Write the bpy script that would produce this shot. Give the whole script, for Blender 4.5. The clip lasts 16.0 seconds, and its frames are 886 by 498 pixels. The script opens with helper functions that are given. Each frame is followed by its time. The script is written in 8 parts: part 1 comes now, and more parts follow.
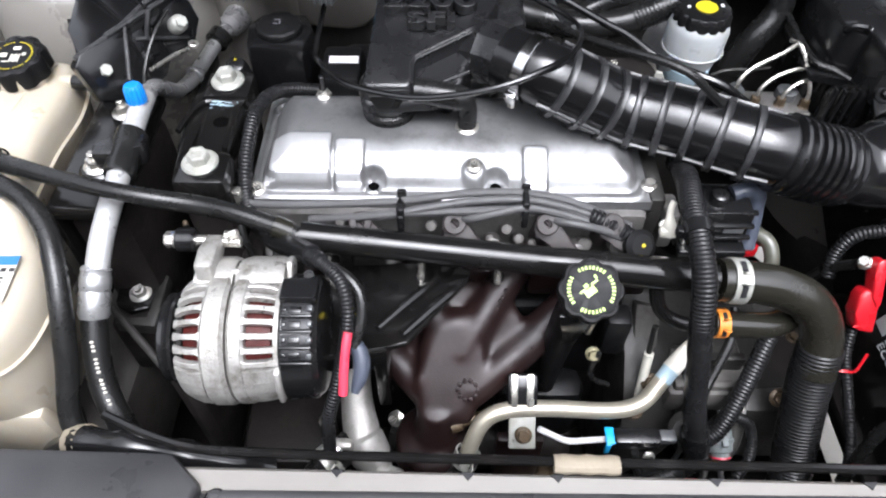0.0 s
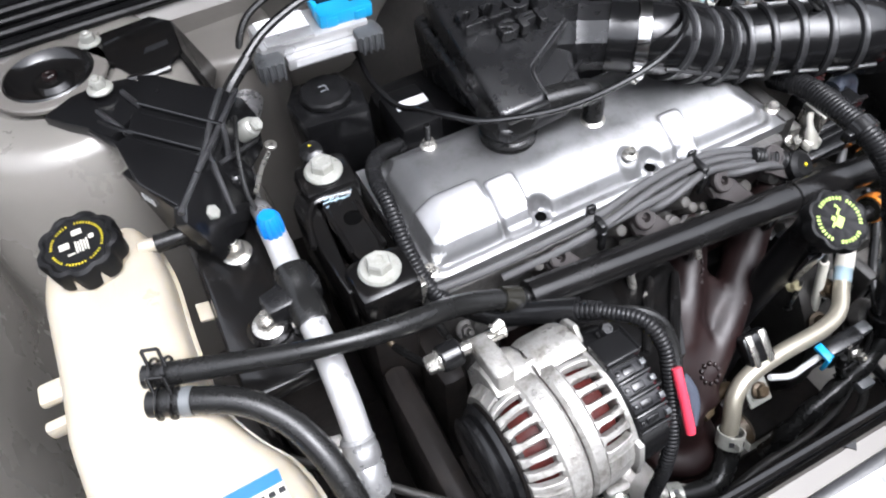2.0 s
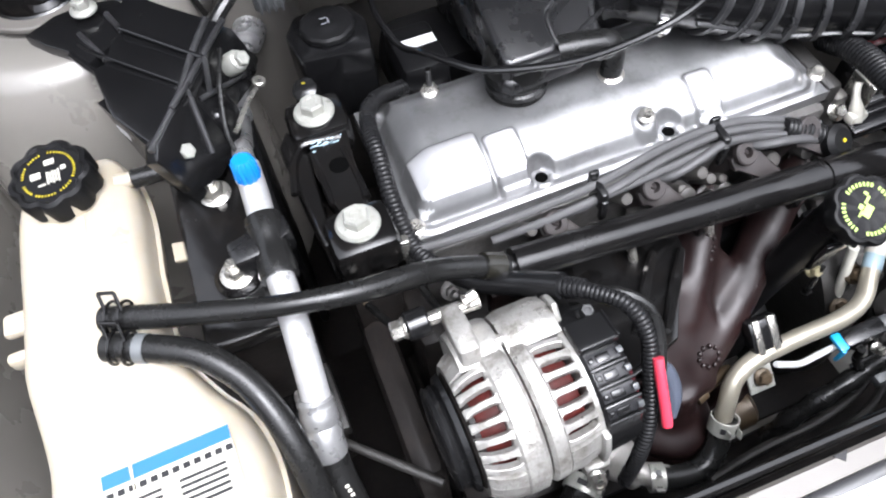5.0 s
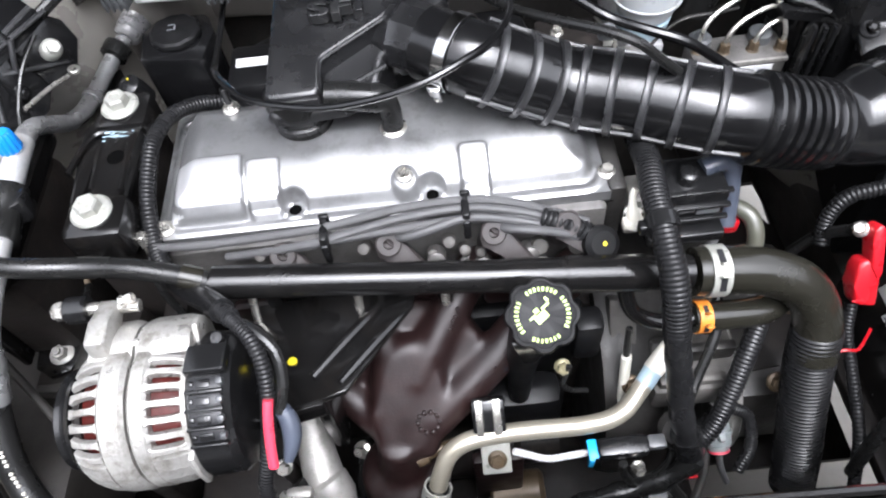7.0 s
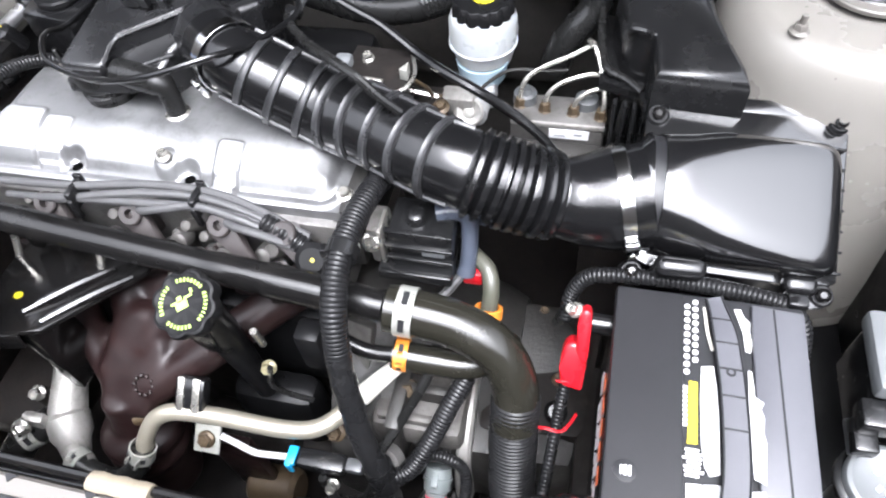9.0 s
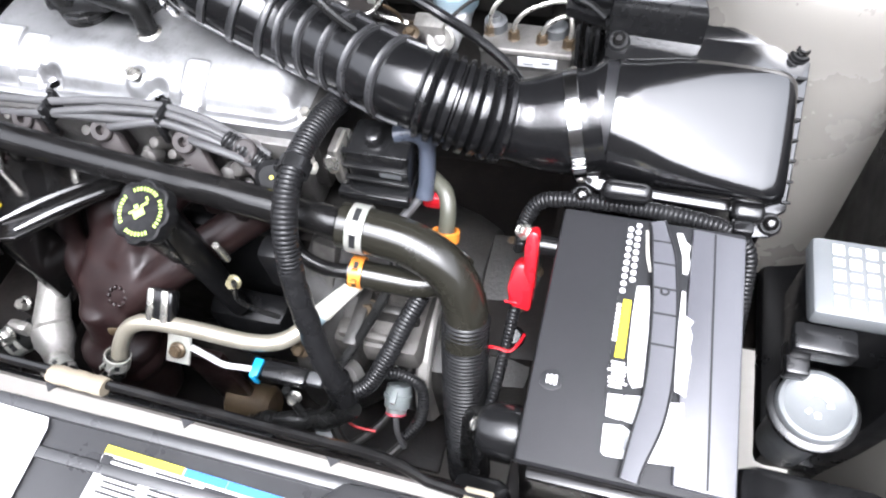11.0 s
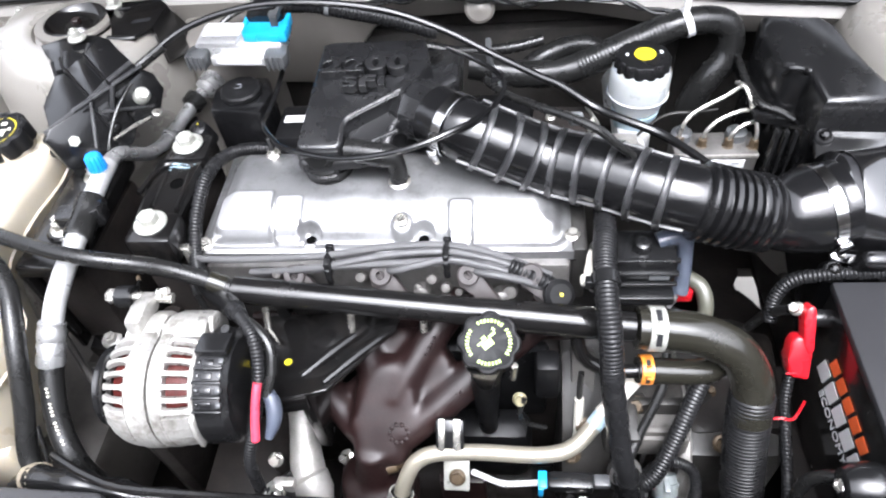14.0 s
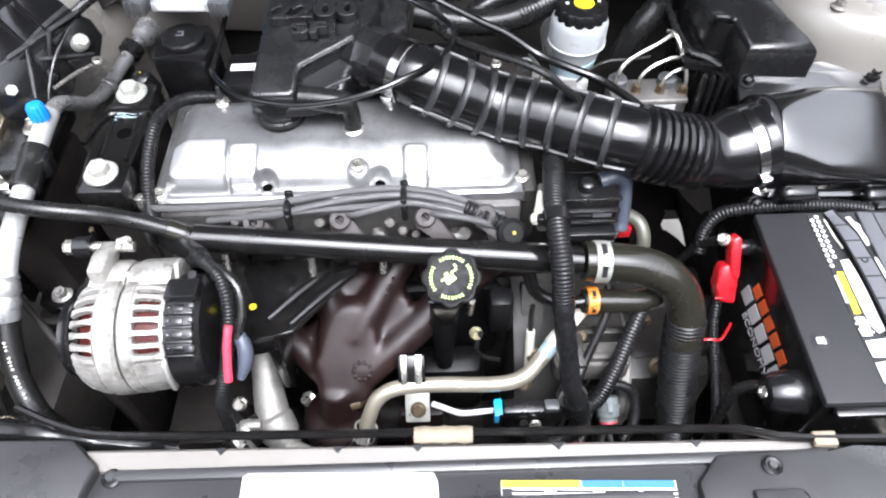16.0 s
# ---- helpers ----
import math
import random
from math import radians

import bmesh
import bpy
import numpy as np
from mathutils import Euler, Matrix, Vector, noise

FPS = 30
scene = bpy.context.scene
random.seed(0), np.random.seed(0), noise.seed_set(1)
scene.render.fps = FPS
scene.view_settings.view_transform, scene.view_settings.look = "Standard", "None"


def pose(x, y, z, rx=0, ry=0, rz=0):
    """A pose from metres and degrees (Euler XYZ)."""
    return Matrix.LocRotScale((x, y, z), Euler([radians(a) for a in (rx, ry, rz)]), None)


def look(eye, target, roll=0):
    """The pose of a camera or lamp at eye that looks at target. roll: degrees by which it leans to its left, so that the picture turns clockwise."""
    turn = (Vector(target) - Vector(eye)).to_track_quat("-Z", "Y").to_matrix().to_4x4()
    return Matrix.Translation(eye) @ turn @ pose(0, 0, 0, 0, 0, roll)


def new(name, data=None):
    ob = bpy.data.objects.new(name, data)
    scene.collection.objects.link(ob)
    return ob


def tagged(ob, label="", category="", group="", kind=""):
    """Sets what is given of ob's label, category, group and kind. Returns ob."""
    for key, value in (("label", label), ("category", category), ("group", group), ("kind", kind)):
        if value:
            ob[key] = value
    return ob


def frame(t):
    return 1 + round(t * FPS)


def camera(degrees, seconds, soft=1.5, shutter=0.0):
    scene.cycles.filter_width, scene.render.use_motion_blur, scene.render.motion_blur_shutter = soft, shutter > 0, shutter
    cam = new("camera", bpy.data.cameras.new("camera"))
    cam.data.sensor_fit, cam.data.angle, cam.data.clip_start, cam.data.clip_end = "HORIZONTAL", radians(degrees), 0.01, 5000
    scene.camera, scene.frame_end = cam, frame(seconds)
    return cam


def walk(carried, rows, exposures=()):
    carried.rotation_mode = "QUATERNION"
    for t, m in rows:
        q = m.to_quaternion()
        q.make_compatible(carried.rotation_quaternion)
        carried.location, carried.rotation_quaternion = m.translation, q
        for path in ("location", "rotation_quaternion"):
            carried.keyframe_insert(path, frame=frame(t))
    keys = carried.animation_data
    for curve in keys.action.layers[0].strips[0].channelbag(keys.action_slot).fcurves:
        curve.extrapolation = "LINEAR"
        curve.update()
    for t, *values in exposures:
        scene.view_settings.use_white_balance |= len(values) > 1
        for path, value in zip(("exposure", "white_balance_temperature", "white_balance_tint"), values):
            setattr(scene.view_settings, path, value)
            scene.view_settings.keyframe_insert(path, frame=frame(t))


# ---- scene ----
cam = camera(65.6, 16.0, soft=2.1)
PATH = [
    (0, (0.004, -0.005, 1.443), (-0.002, 1.246, -0.117), 0.3),
    (0.5, (-0.078, 0.05, 1.426), (0.106, 1.246, -0.166), 1.3),
    (1, (-0.2, 0.075, 1.427), (0.19, 1.175, -0.197), 3.7),
    (1.5, (-0.293, 0.118, 1.424), (0.115, 1.191, -0.214), -1.8),
    (2, (-0.339, 0.16, 1.422), (0.158, 1.277, -0.161), -4.6),
    (2.5, (-0.358, 0.195, 1.427), (0.237, 1.371, -0.077), -6.4),
    (3, (-0.36, 0.195, 1.41), (0.236, 1.288, -0.155), -4.8),
    (3.2, (-0.361, 0.193, 1.403), (0.198, 1.199, -0.233), -3.1),
    (5.3, (-0.232, 0.168, 1.41), (0.019, 1.2, -0.285), -5.5),
    (5.5, (-0.199, 0.161, 1.416), (0.027, 1.213, -0.27), -4.3),
    (6, (-0.102, 0.14, 1.412), (0.066, 1.227, -0.258), -2.7),
    (6.5, (-0.007, 0.121, 1.414), (0.06, 1.227, -0.251), -2.4),
    (7, (0.077, 0.103, 1.417), (0.032, 1.223, -0.239), -8.2),
    (7.5, (0.183, 0.093, 1.419), (0.075, 1.285, -0.183), -7.7),
    (8, (0.266, 0.099, 1.415), (0.092, 1.28, -0.189), -7.7),
    (8.5, (0.371, 0.104, 1.416), (0.107, 1.256, -0.197), -6.4),
    (9, (0.451, 0.113, 1.411), (0.082, 1.241, -0.199), -7.4),
    (9.5, (0.51, 0.113, 1.401), (0.022, 1.165, -0.229), -10.4),
    (9.7, (0.538, 0.107, 1.391), (0.02, 1.13, -0.248), -12.5),
    (11.8, (0.497, 0.086, 1.411), (0.129, 1.109, -0.269), -9.5),
    (12, (0.462, 0.082, 1.416), (0.104, 1.118, -0.257), -10.0),
    (12.5, (0.373, 0.068, 1.434), (0.039, 1.148, -0.216), -10.3),
    (13, (0.291, 0.036, 1.451), (-0.021, 1.166, -0.17), -10.6),
    (13.5, (0.223, 0.002, 1.468), (-0.05, 1.22, -0.095), -9.8),
    (14, (0.169, 0.004, 1.487), (-0.06, 1.289, -0.028), -8.1),
    (14.5, (0.133, 0.019, 1.494), (-0.048, 1.317, -0.017), -6.5),
    (15, (0.124, 0.02, 1.487), (-0.006, 1.287, -0.055), -5.2),
    (15.5, (0.135, -0.002, 1.49), (0.074, 1.209, -0.1), -5.3),
    (16, (0.132, -0.03, 1.503), (0.125, 1.164, -0.102), -2.1),
]
EXPOSURE, SKY, SUN, HOOD = 2.15, 0.19, 0.35, 118.0
LIGHTER = [(0.0, -0.35), (2.5, -0.3), (5.5, -0.2), (7.0, -0.1), (9.0, 0.35), (12.5, 0.42), (13.7, 0.42), (14.5, 0.3), (15.5, 0.15), (16.0, 0.12)]
walk(cam, [(t, look(eye, target, roll)) for t, eye, target, roll in PATH], [(t, EXPOSURE + e, 6050, 13) for t, e in LIGHTER])

# ---- world and light ----
world = bpy.data.worlds.new("overcast_day")
scene.world = world
world.use_nodes = True
wn, wl = world.node_tree.nodes, world.node_tree.links
sky = wn.new("ShaderNodeTexSky")
sky.sky_type, sky.sun_disc = "NISHITA", False
sky.sun_elevation, sky.sun_rotation = radians(68), radians(161)
sky.air_density, sky.dust_density = 1.0, 8.0
soft_sky = wn.new("ShaderNodeHueSaturation")
soft_sky.inputs["Saturation"].default_value = 0.12
wl.new(sky.outputs[0], soft_sky.inputs["Color"])
wl.new(soft_sky.outputs[0], wn["Background"].inputs["Color"])
wn["Background"].inputs["Strength"].default_value = SKY
sun = new("sun", bpy.data.lights.new("sun", "SUN"))
sun.data.energy, sun.data.angle, sun.data.color = SUN, radians(48), (1.0, 0.99, 0.97)
sun.matrix_world = look((0.34, -0.2, 2.66), (0.1, 0.5, 0.8))


# ---- materials ----
def material(name, base, rough=0.5, metal=0.0, vary=0.25, scale=9.0, bump=0.1, bump_scale=260.0, dirt=None,
             dirt_amount=0.5, coat=0.0, subsurface=0.0, rough_vary=0.12, spec=0.5):
    """Base colour varied at two scales, blotches of dirt, uneven roughness and a fine bump."""
    m = bpy.data.materials.new(name)
    m.use_nodes = True
    n, l = m.node_tree.nodes, m.node_tree.links
    p = n["Principled BSDF"]
    co = n.new("ShaderNodeTexCoord")

    def noise_at(s, detail=5.0, rough_=0.6):
        t = n.new("ShaderNodeTexNoise")
        t.inputs["Scale"].default_value, t.inputs["Detail"].default_value, t.inputs["Roughness"].default_value = s, detail, rough_
        l.new(co.outputs["Object"], t.inputs["Vector"])
        return t.outputs["Fac"]

    def ramp(fac, lo, hi, a, b):
        r = n.new("ShaderNodeMapRange")
        r.inputs[1].default_value, r.inputs[2].default_value, r.inputs[3].default_value, r.inputs[4].default_value = lo, hi, a, b
        l.new(fac, r.inputs[0])
        return r.outputs[0]

    def mix(fac, a, b):
        x = n.new("ShaderNodeMix")
        x.data_type = "RGBA"
        l.new(fac, x.inputs[0])
        for sock, v in ((x.inputs[6], a), (x.inputs[7], b)):
            if isinstance(v, tuple):
                sock.default_value = (*v, 1)
            else:
                l.new(v, sock)
        return x.outputs[2]

    big, fine = noise_at(scale), noise_at(scale * 14)
    c = mix(ramp(big, 0.3, 0.7, 0, 1), tuple(v * (1 - vary) for v in base), tuple(min(1, v * (1 + vary)) for v in base))
    c = mix(ramp(fine, 0.35, 0.65, 0, 0.35), c, tuple(v * (1 - vary) for v in base))
    if dirt:
        spots = noise_at(scale * 3.1, 8.0, 0.7)
        c = mix(ramp(spots, 0.5, 0.72, 0, dirt_amount), c, dirt)
    l.new(c, p.inputs["Base Color"])
    l.new(ramp(noise_at(scale * 2.3), 0.3, 0.7, max(0.03, rough - rough_vary), min(1, rough + rough_vary)), p.inputs["Roughness"])
    p.inputs["Metallic"].default_value = metal
    p.inputs["Specular IOR Level"].default_value = spec
    p.inputs["Coat Weight"].default_value = coat
    p.inputs["Coat Roughness"].default_value = 0.12
    p.inputs["Subsurface Weight"].default_value = subsurface
    p.inputs["Subsurface Radius"].default_value = (0.02, 0.015, 0.008)
    if bump:
        b = n.new("ShaderNodeBump")
        b.inputs["Strength"].default_value, b.inputs["Distance"].default_value = bump, 0.001
        l.new(noise_at(bump_scale, 3.0), b.inputs["Height"])
        l.new(b.outputs[0], p.inputs["Normal"])
    return m


PAINT = material("champagne_paint", (0.1742, 0.1637, 0.1478), 0.28, 0.2, 0.05, 5, 0.03, 900, dirt=(0.1162, 0.1056, 0.0924), dirt_amount=0.02, coat=0.4, rough_vary=0.02)
# Dusty body paint, its base also darkened for the shade below the hood.
PAINT_SHADED = material("dusty_shaded_paint", (0.110, 0.102, 0.092), 0.45, 0.1, 0.08, 7, 0.05, 600, dirt=(0.07249, 0.06569, 0.05663), dirt_amount=0.25, rough_vary=0.05)
PAINT_GRIMY = material("grimy_paint", (0.0396, 0.03564, 0.03168), 0.6, 0.0, 0.2, 8, 0.1, 400, dirt=(0.01188, 0.0103, 0.008712), dirt_amount=0.8)
PLASTIC = material("black_plastic", (0.0060, 0.0060, 0.0063), 0.20, 0, 0.2, 12, 0.08, 700, dirt=(0.0140, 0.0140, 0.0140), dirt_amount=0.3, spec=0.42)
GLOSSY = material("dressed_black_plastic", (0.0042, 0.0042, 0.0045), 0.20, 0, 0.2, 10, 0.12, 350, dirt=(0.0084, 0.0084, 0.0084), dirt_amount=0.3, rough_vary=0.09, spec=0.48, coat=0)
SATIN = material("satin_black_plastic", (0.006, 0.006, 0.0063), 0.22, 0, 0.15, 11, 0.12, 900, dirt=(0.0120, 0.0120, 0.0120), dirt_amount=0.25, spec=0.5)
RUBBER = material("black_rubber", (0.0078, 0.0078, 0.007644), 0.28, 0, 0.25, 14, 0.12, 500, dirt=(0.01872, 0.01794, 0.01716), dirt_amount=0.3, spec=0.3)
HOSE = material("olive_black_rubber_hose", (0.0108, 0.0102, 0.0078), 0.24, 0, 0.15, 10, 0.06, 400, dirt=(0.018, 0.0168, 0.0132), dirt_amount=0.3, spec=0.45)
LID_BLACK = material("polished_black_plastic", (0.0042, 0.0042, 0.0045), 0.12, 0, 0.2, 10, 0.05, 350, dirt=(0.0084, 0.0084, 0.0084), dirt_amount=0.3, rough_vary=0.05, spec=0.85, coat=0.8)
RES_BLACK = material("grained_black_plastic", (0.0075, 0.0075, 0.008), 0.28, 0, 0.15, 11, 0.22, 1100, dirt=(0.012, 0.012, 0.012), dirt_amount=0.3, spec=0.6)
# Worn rubber, lightened so that ribs and edges carry their highlights as colour.
HIGHLIGHT_RUBBER = material("worn_highlight_rubber", (0.018, 0.018, 0.019), 0.34, 0, 0.35, 30, 0.3, 500, dirt=(0.05, 0.05, 0.052), dirt_amount=0.55, spec=0.5)
# Base lightened to stand for the sky's sheen on the black cover.
COVER_BLACK = material("sky_sheen_black_cover", (0.019, 0.019, 0.020), 0.36, 0, 0.15, 9, 0.2, 900, dirt=(0.026, 0.026, 0.027), dirt_amount=0.3, spec=0.55)
INSULATION = material("dusty_black_insulation", (0.024, 0.0225, 0.021), 0.7, 0, 0.35, 9, 0.6, 120, dirt=(0.042, 0.038, 0.033), dirt_amount=0.5, spec=0.15)
OLIVE = material("olive_grey_rubber", (0.055, 0.055, 0.042), 0.4, 0, 0.2, 18, 0.2, 300, dirt=(0.09, 0.085, 0.07), dirt_amount=0.4)
# Brighter copy of the cover's metal, for the sky mirrored in its pads.
CAST_PAD = material("sky_bright_aluminium_pad", (0.46, 0.46, 0.465), 0.36, 0.7, 0.06, 14, 0.15, 900, dirt=(0.30, 0.29, 0.28), dirt_amount=0.25, rough_vary=0.08)
ALT_CAST = material("tarnished_cast_aluminium", (0.325, 0.316, 0.297), 0.42, 0.6, 0.25, 16, 0.9, 380, dirt=(0.070, 0.058, 0.043), dirt_amount=0.95, rough_vary=0.2)
COWL_BLACK = material("faded_black_trim", (0.0042, 0.0042, 0.0045), 0.36, 0, 0.3, 9, 0.12, 600, dirt=(0.009, 0.009, 0.0093), dirt_amount=0.4, spec=0.14)
CAP_BLACK = material("matt_black_cap", (0.0054, 0.0054, 0.0057), 0.45, 0, 0.2, 18, 0.2, 700, dirt=(0.01, 0.01, 0.01), dirt_amount=0.3, spec=0.12)
LOOM = material("black_conduit", (0.0078, 0.0078, 0.00819), 0.28, 0, 0.2, 15, 0.1, 500, dirt=(0.0234, 0.02262, 0.02184), dirt_amount=0.25, spec=0.2)
BLACK_METAL = material("black_painted_steel", (0.0042, 0.00402, 0.00402), 0.17, 0.0, 0.25, 12, 0.08, 300, dirt=(0.0132, 0.0108, 0.009), dirt_amount=0.35, spec=0.45)
PIPE_BLACK = material("worn_black_steel", (0.0050, 0.0048, 0.0048), 0.19, 0.0, 0.25, 12, 0.1, 300, dirt=(0.012, 0.011, 0.010), dirt_amount=0.4, spec=0.33)
GRIME = material("oily_black_metal", (0.0118, 0.0104, 0.0097), 0.42, 0.0, 0.5, 14, 0.4, 160, dirt=(0.026, 0.021, 0.018), dirt_amount=0.5, spec=0.09)
CAST_COVER = material("cast_aluminium_cover", (0.2322, 0.2322, 0.2348), 0.42, 0.8, 0.16, 10, 0.2, 900, dirt=(0.105, 0.101, 0.097), dirt_amount=0.7, rough_vary=0.13)
CAST = material("rough_cast_aluminium", (0.26, 0.25, 0.235), 0.42, 0.55, 0.2, 22, 0.7, 420, dirt=(0.1122, 0.099, 0.0858), dirt_amount=0.75)
# Dirt blotches are real; the low base also holds the deep bay's shade.
CAST_DIRTY_SHADED = material("dirty_shaded_aluminium", (0.02152, 0.02021, 0.01871), 0.5, 0.3, 0.3, 13, 0.7, 260, dirt=(0.005612, 0.004865, 0.004117), dirt_amount=0.8)
HEAD = material("greasy_cast_iron", (0.09075, 0.08663, 0.0825), 0.45, 0.3, 0.3, 14, 0.8, 240, dirt=(0.02887, 0.02475, 0.02145), dirt_amount=0.7)
RUST = material("rust_brown_cast_iron", (0.0088, 0.0042, 0.0041), 0.40, 0.05, 0.4, 16, 0.18, 420, dirt=(0.0180, 0.0100, 0.0086), dirt_amount=0.5, spec=0.28)
STEEL = material("zinc_steel", (0.527, 0.51, 0.4675), 0.28, 0.9, 0.1, 20, 0.1, 300, dirt=(0.2975, 0.255, 0.187), dirt_amount=0.15)
LINE_STEEL = material("smooth_plated_steel", (0.40, 0.37, 0.30), 0.34, 0.75, 0.05, 9, 0.02, 300, dirt=(0.40, 0.34, 0.25), dirt_amount=0.2, rough_vary=0.05)
LINE_DULL = material("weathered_aluminium_line", (0.33, 0.33, 0.33), 0.33, 0.7, 0.12, 16, 0.12, 500, dirt=(0.09, 0.088, 0.085), dirt_amount=0.5)
CHROME = material("polished_steel_band", (0.5202, 0.5202, 0.5202), 0.16, 1.0, 0.05, 20, 0.04, 300, dirt=(0.3612, 0.354, 0.3396), dirt_amount=0.3, rough_vary=0.06)
ZINC = material("white_zinc_bolt", (0.3036, 0.3036, 0.2772), 0.36, 0.4, 0.12, 30, 0.2, 400, dirt=(0.1584, 0.1518, 0.1188), dirt_amount=0.5)
ALU_LINE = material("matt_aluminium_line", (0.43, 0.43, 0.43), 0.36, 0.55, 0.08, 18, 0.15, 500, dirt=(0.1886, 0.1823, 0.1761), dirt_amount=0.4)
TANK = material("milky_plastic", (0.31, 0.278, 0.222), 0.38, 0, 0.05, 9, 0.06, 300, dirt=(0.3501, 0.3089, 0.2368), dirt_amount=0.5, subsurface=0.35)
WHITE_PLASTIC = material("white_plastic", (0.2737, 0.2851, 0.289), 0.35, 0, 0.04, 12, 0.05, 300, dirt=(0.2091, 0.2205, 0.2205), dirt_amount=0.4, subsurface=0.2)
PALE_BLUE = material("pale_blue_plastic", (0.2772, 0.3696, 0.4224), 0.35, 0, 0.05, 12, 0.05, 300, dirt=(0.231, 0.2772, 0.3036), dirt_amount=0.4)
BLUE = material("bright_blue_plastic", (0.0066, 0.1452, 0.4752), 0.35, 0, 0.08, 20, 0.05, 300)
CYAN = material("cyan_blue_plastic", (0.0132, 0.264, 0.5148), 0.35, 0, 0.08, 20, 0.05, 300)
SLATE = material("slate_blue_plastic", (0.0396, 0.0462, 0.0627), 0.35, 0, 0.15, 20, 0.1, 300)
GREY = material("grey_plastic", (0.04752, 0.0495, 0.05148), 0.38, 0, 0.1, 14, 0.2, 500, dirt=(0.07128, 0.07128, 0.07128), dirt_amount=0.3)
LIGHT_GREY = material("light_grey_plastic", (0.088, 0.093, 0.096), 0.42, 0, 0.06, 14, 0.1, 500, dirt=(0.115, 0.115, 0.115), dirt_amount=0.3)
BATTERY = material("charcoal_battery_case", (0.0150, 0.0150, 0.0162), 0.5, 0, 0.1, 10, 0.2, 900, dirt=(0.024, 0.024, 0.026), dirt_amount=0.10, spec=0.16, rough_vary=0.03)
BATTERY_PALE = material("pale_charcoal_plastic", (0.055, 0.055, 0.062), 0.32, 0, 0.08, 10, 0.15, 900, dirt=(0.07, 0.07, 0.075), dirt_amount=0.1, spec=0.7, rough_vary=0.03)
RED = material("red_plastic", (0.3432, 0.006336, 0.01162), 0.3, 0, 0.08, 16, 0.05, 300)
PINK = material("pinkish_red_plastic", (0.4752, 0.033, 0.0594), 0.32, 0, 0.08, 16, 0.05, 300)
ORANGE = material("orange_plastic", (0.462, 0.1584, 0.0198), 0.35, 0, 0.1, 20, 0.05, 300, dirt=(0.231, 0.0792, 0.0198), dirt_amount=0.3)
COPPER = material("red_lacquered_copper", (0.048, 0.0075, 0.0060), 0.45, 0, 0.4, 60, 0.5, 250, dirt=(0.01584, 0.00594, 0.00396), dirt_amount=0.6, spec=0.15)
WIRE = material("grey_ignition_wire", (0.042, 0.0415, 0.0425), 0.6, 0, 0.15, 20, 0.1, 400, dirt=(0.05951, 0.05722, 0.05493), dirt_amount=0.3)
BOOT = material("brown_grey_boot", (0.019, 0.0150, 0.0145), 0.6, 0, 0.2, 25, 0.2, 400, dirt=(0.036, 0.030, 0.027), dirt_amount=0.5)
WHITE_MARK = material("white_print", (0.4488, 0.4488, 0.4488), 0.45, 0, 0.03, 30, 0, 300)
CREAM_MARK = material("cream_print", (0.3828, 0.3696, 0.3234), 0.4, 0, 0.12, 40, 0, 300)
YELLOW_MARK = material("yellow_print", (0.4224, 0.3485, 0.01056), 0.4, 0, 0.05, 30, 0, 300)
LIME_MARK = material("yellow_green_print", (0.297, 0.4092, 0.0792), 0.45, 0, 0.1, 40, 0, 300)
BLUE_MARK = material("blue_print", (0.012, 0.095, 0.27), 0.4, 0, 0.05, 30, 0, 300)
ORANGE_MARK = material("orange_print", (0.5148, 0.0858, 0.0198), 0.4, 0, 0.1, 30, 0, 300)
GREY_MARK = material("grey_print", (0.1452, 0.1518, 0.165), 0.45, 0, 0.06, 30, 0, 300)
BLACK_MARK = material("black_print", (0.012, 0.012, 0.0132), 0.4, 0, 0.1, 30, 0, 300, spec=0.3)
PAPER = material("white_paper_label", (0.40, 0.40, 0.395), 0.5, 0, 0.03, 12, 0.05, 300, dirt=(0.22, 0.215, 0.205), dirt_amount=0.5)
STRIP = material("beige_foam", (0.1584, 0.1346, 0.099), 0.7, 0, 0.15, 20, 0.4, 200, dirt=(0.099, 0.08316, 0.0594), dirt_amount=0.5)
BROWN = material("tan_tarnished_metal", (0.0594, 0.04158, 0.02376), 0.45, 0.4, 0.25, 18, 0.3, 200, dirt=(0.02376, 0.01782, 0.01188), dirt_amount=0.6)
CONCRETE = material("dusty_concrete", (0.2765, 0.2611, 0.2381), 0.85, 0, 0.12, 3, 0.5, 60, dirt=(0.169, 0.1536, 0.1382), dirt_amount=0.4)
# For the added walls that keep low sky out of reflections.
SKY_BLOCK = material("dark_sky_block", (0.085, 0.080, 0.075), 0.9, 0, 0.2, 1.2, 0.6, 40, dirt=(0.05, 0.047, 0.043), dirt_amount=0.5, spec=0.2)
STUD_BRASS = material("brassy_plated_bolt", (0.20, 0.18, 0.11), 0.4, 0.4, 0.15, 30, 0.2, 400, dirt=(0.09, 0.08, 0.05), dirt_amount=0.5)
CASE_GREY = material("dusty_grey_casting", (0.06375, 0.06, 0.0555), 0.55, 0.15, 0.3, 12, 0.9, 220, dirt=(0.0195, 0.01725, 0.015), dirt_amount=0.75, spec=0.25)
CONNECTOR_GREY = material("grey_green_plastic", (0.115, 0.128, 0.128), 0.38, 0, 0.08, 16, 0.1, 400, dirt=(0.07, 0.072, 0.068), dirt_amount=0.4)
IVORY = material("ivory_plastic", (0.52, 0.50, 0.44), 0.4, 0, 0.05, 16, 0.05, 300, dirt=(0.36, 0.34, 0.28), dirt_amount=0.35)
HOLE = material("unlit_hole", (0.002, 0.002, 0.002), 0.9, 0, 0.1, 20, 0, 100, spec=0.0)
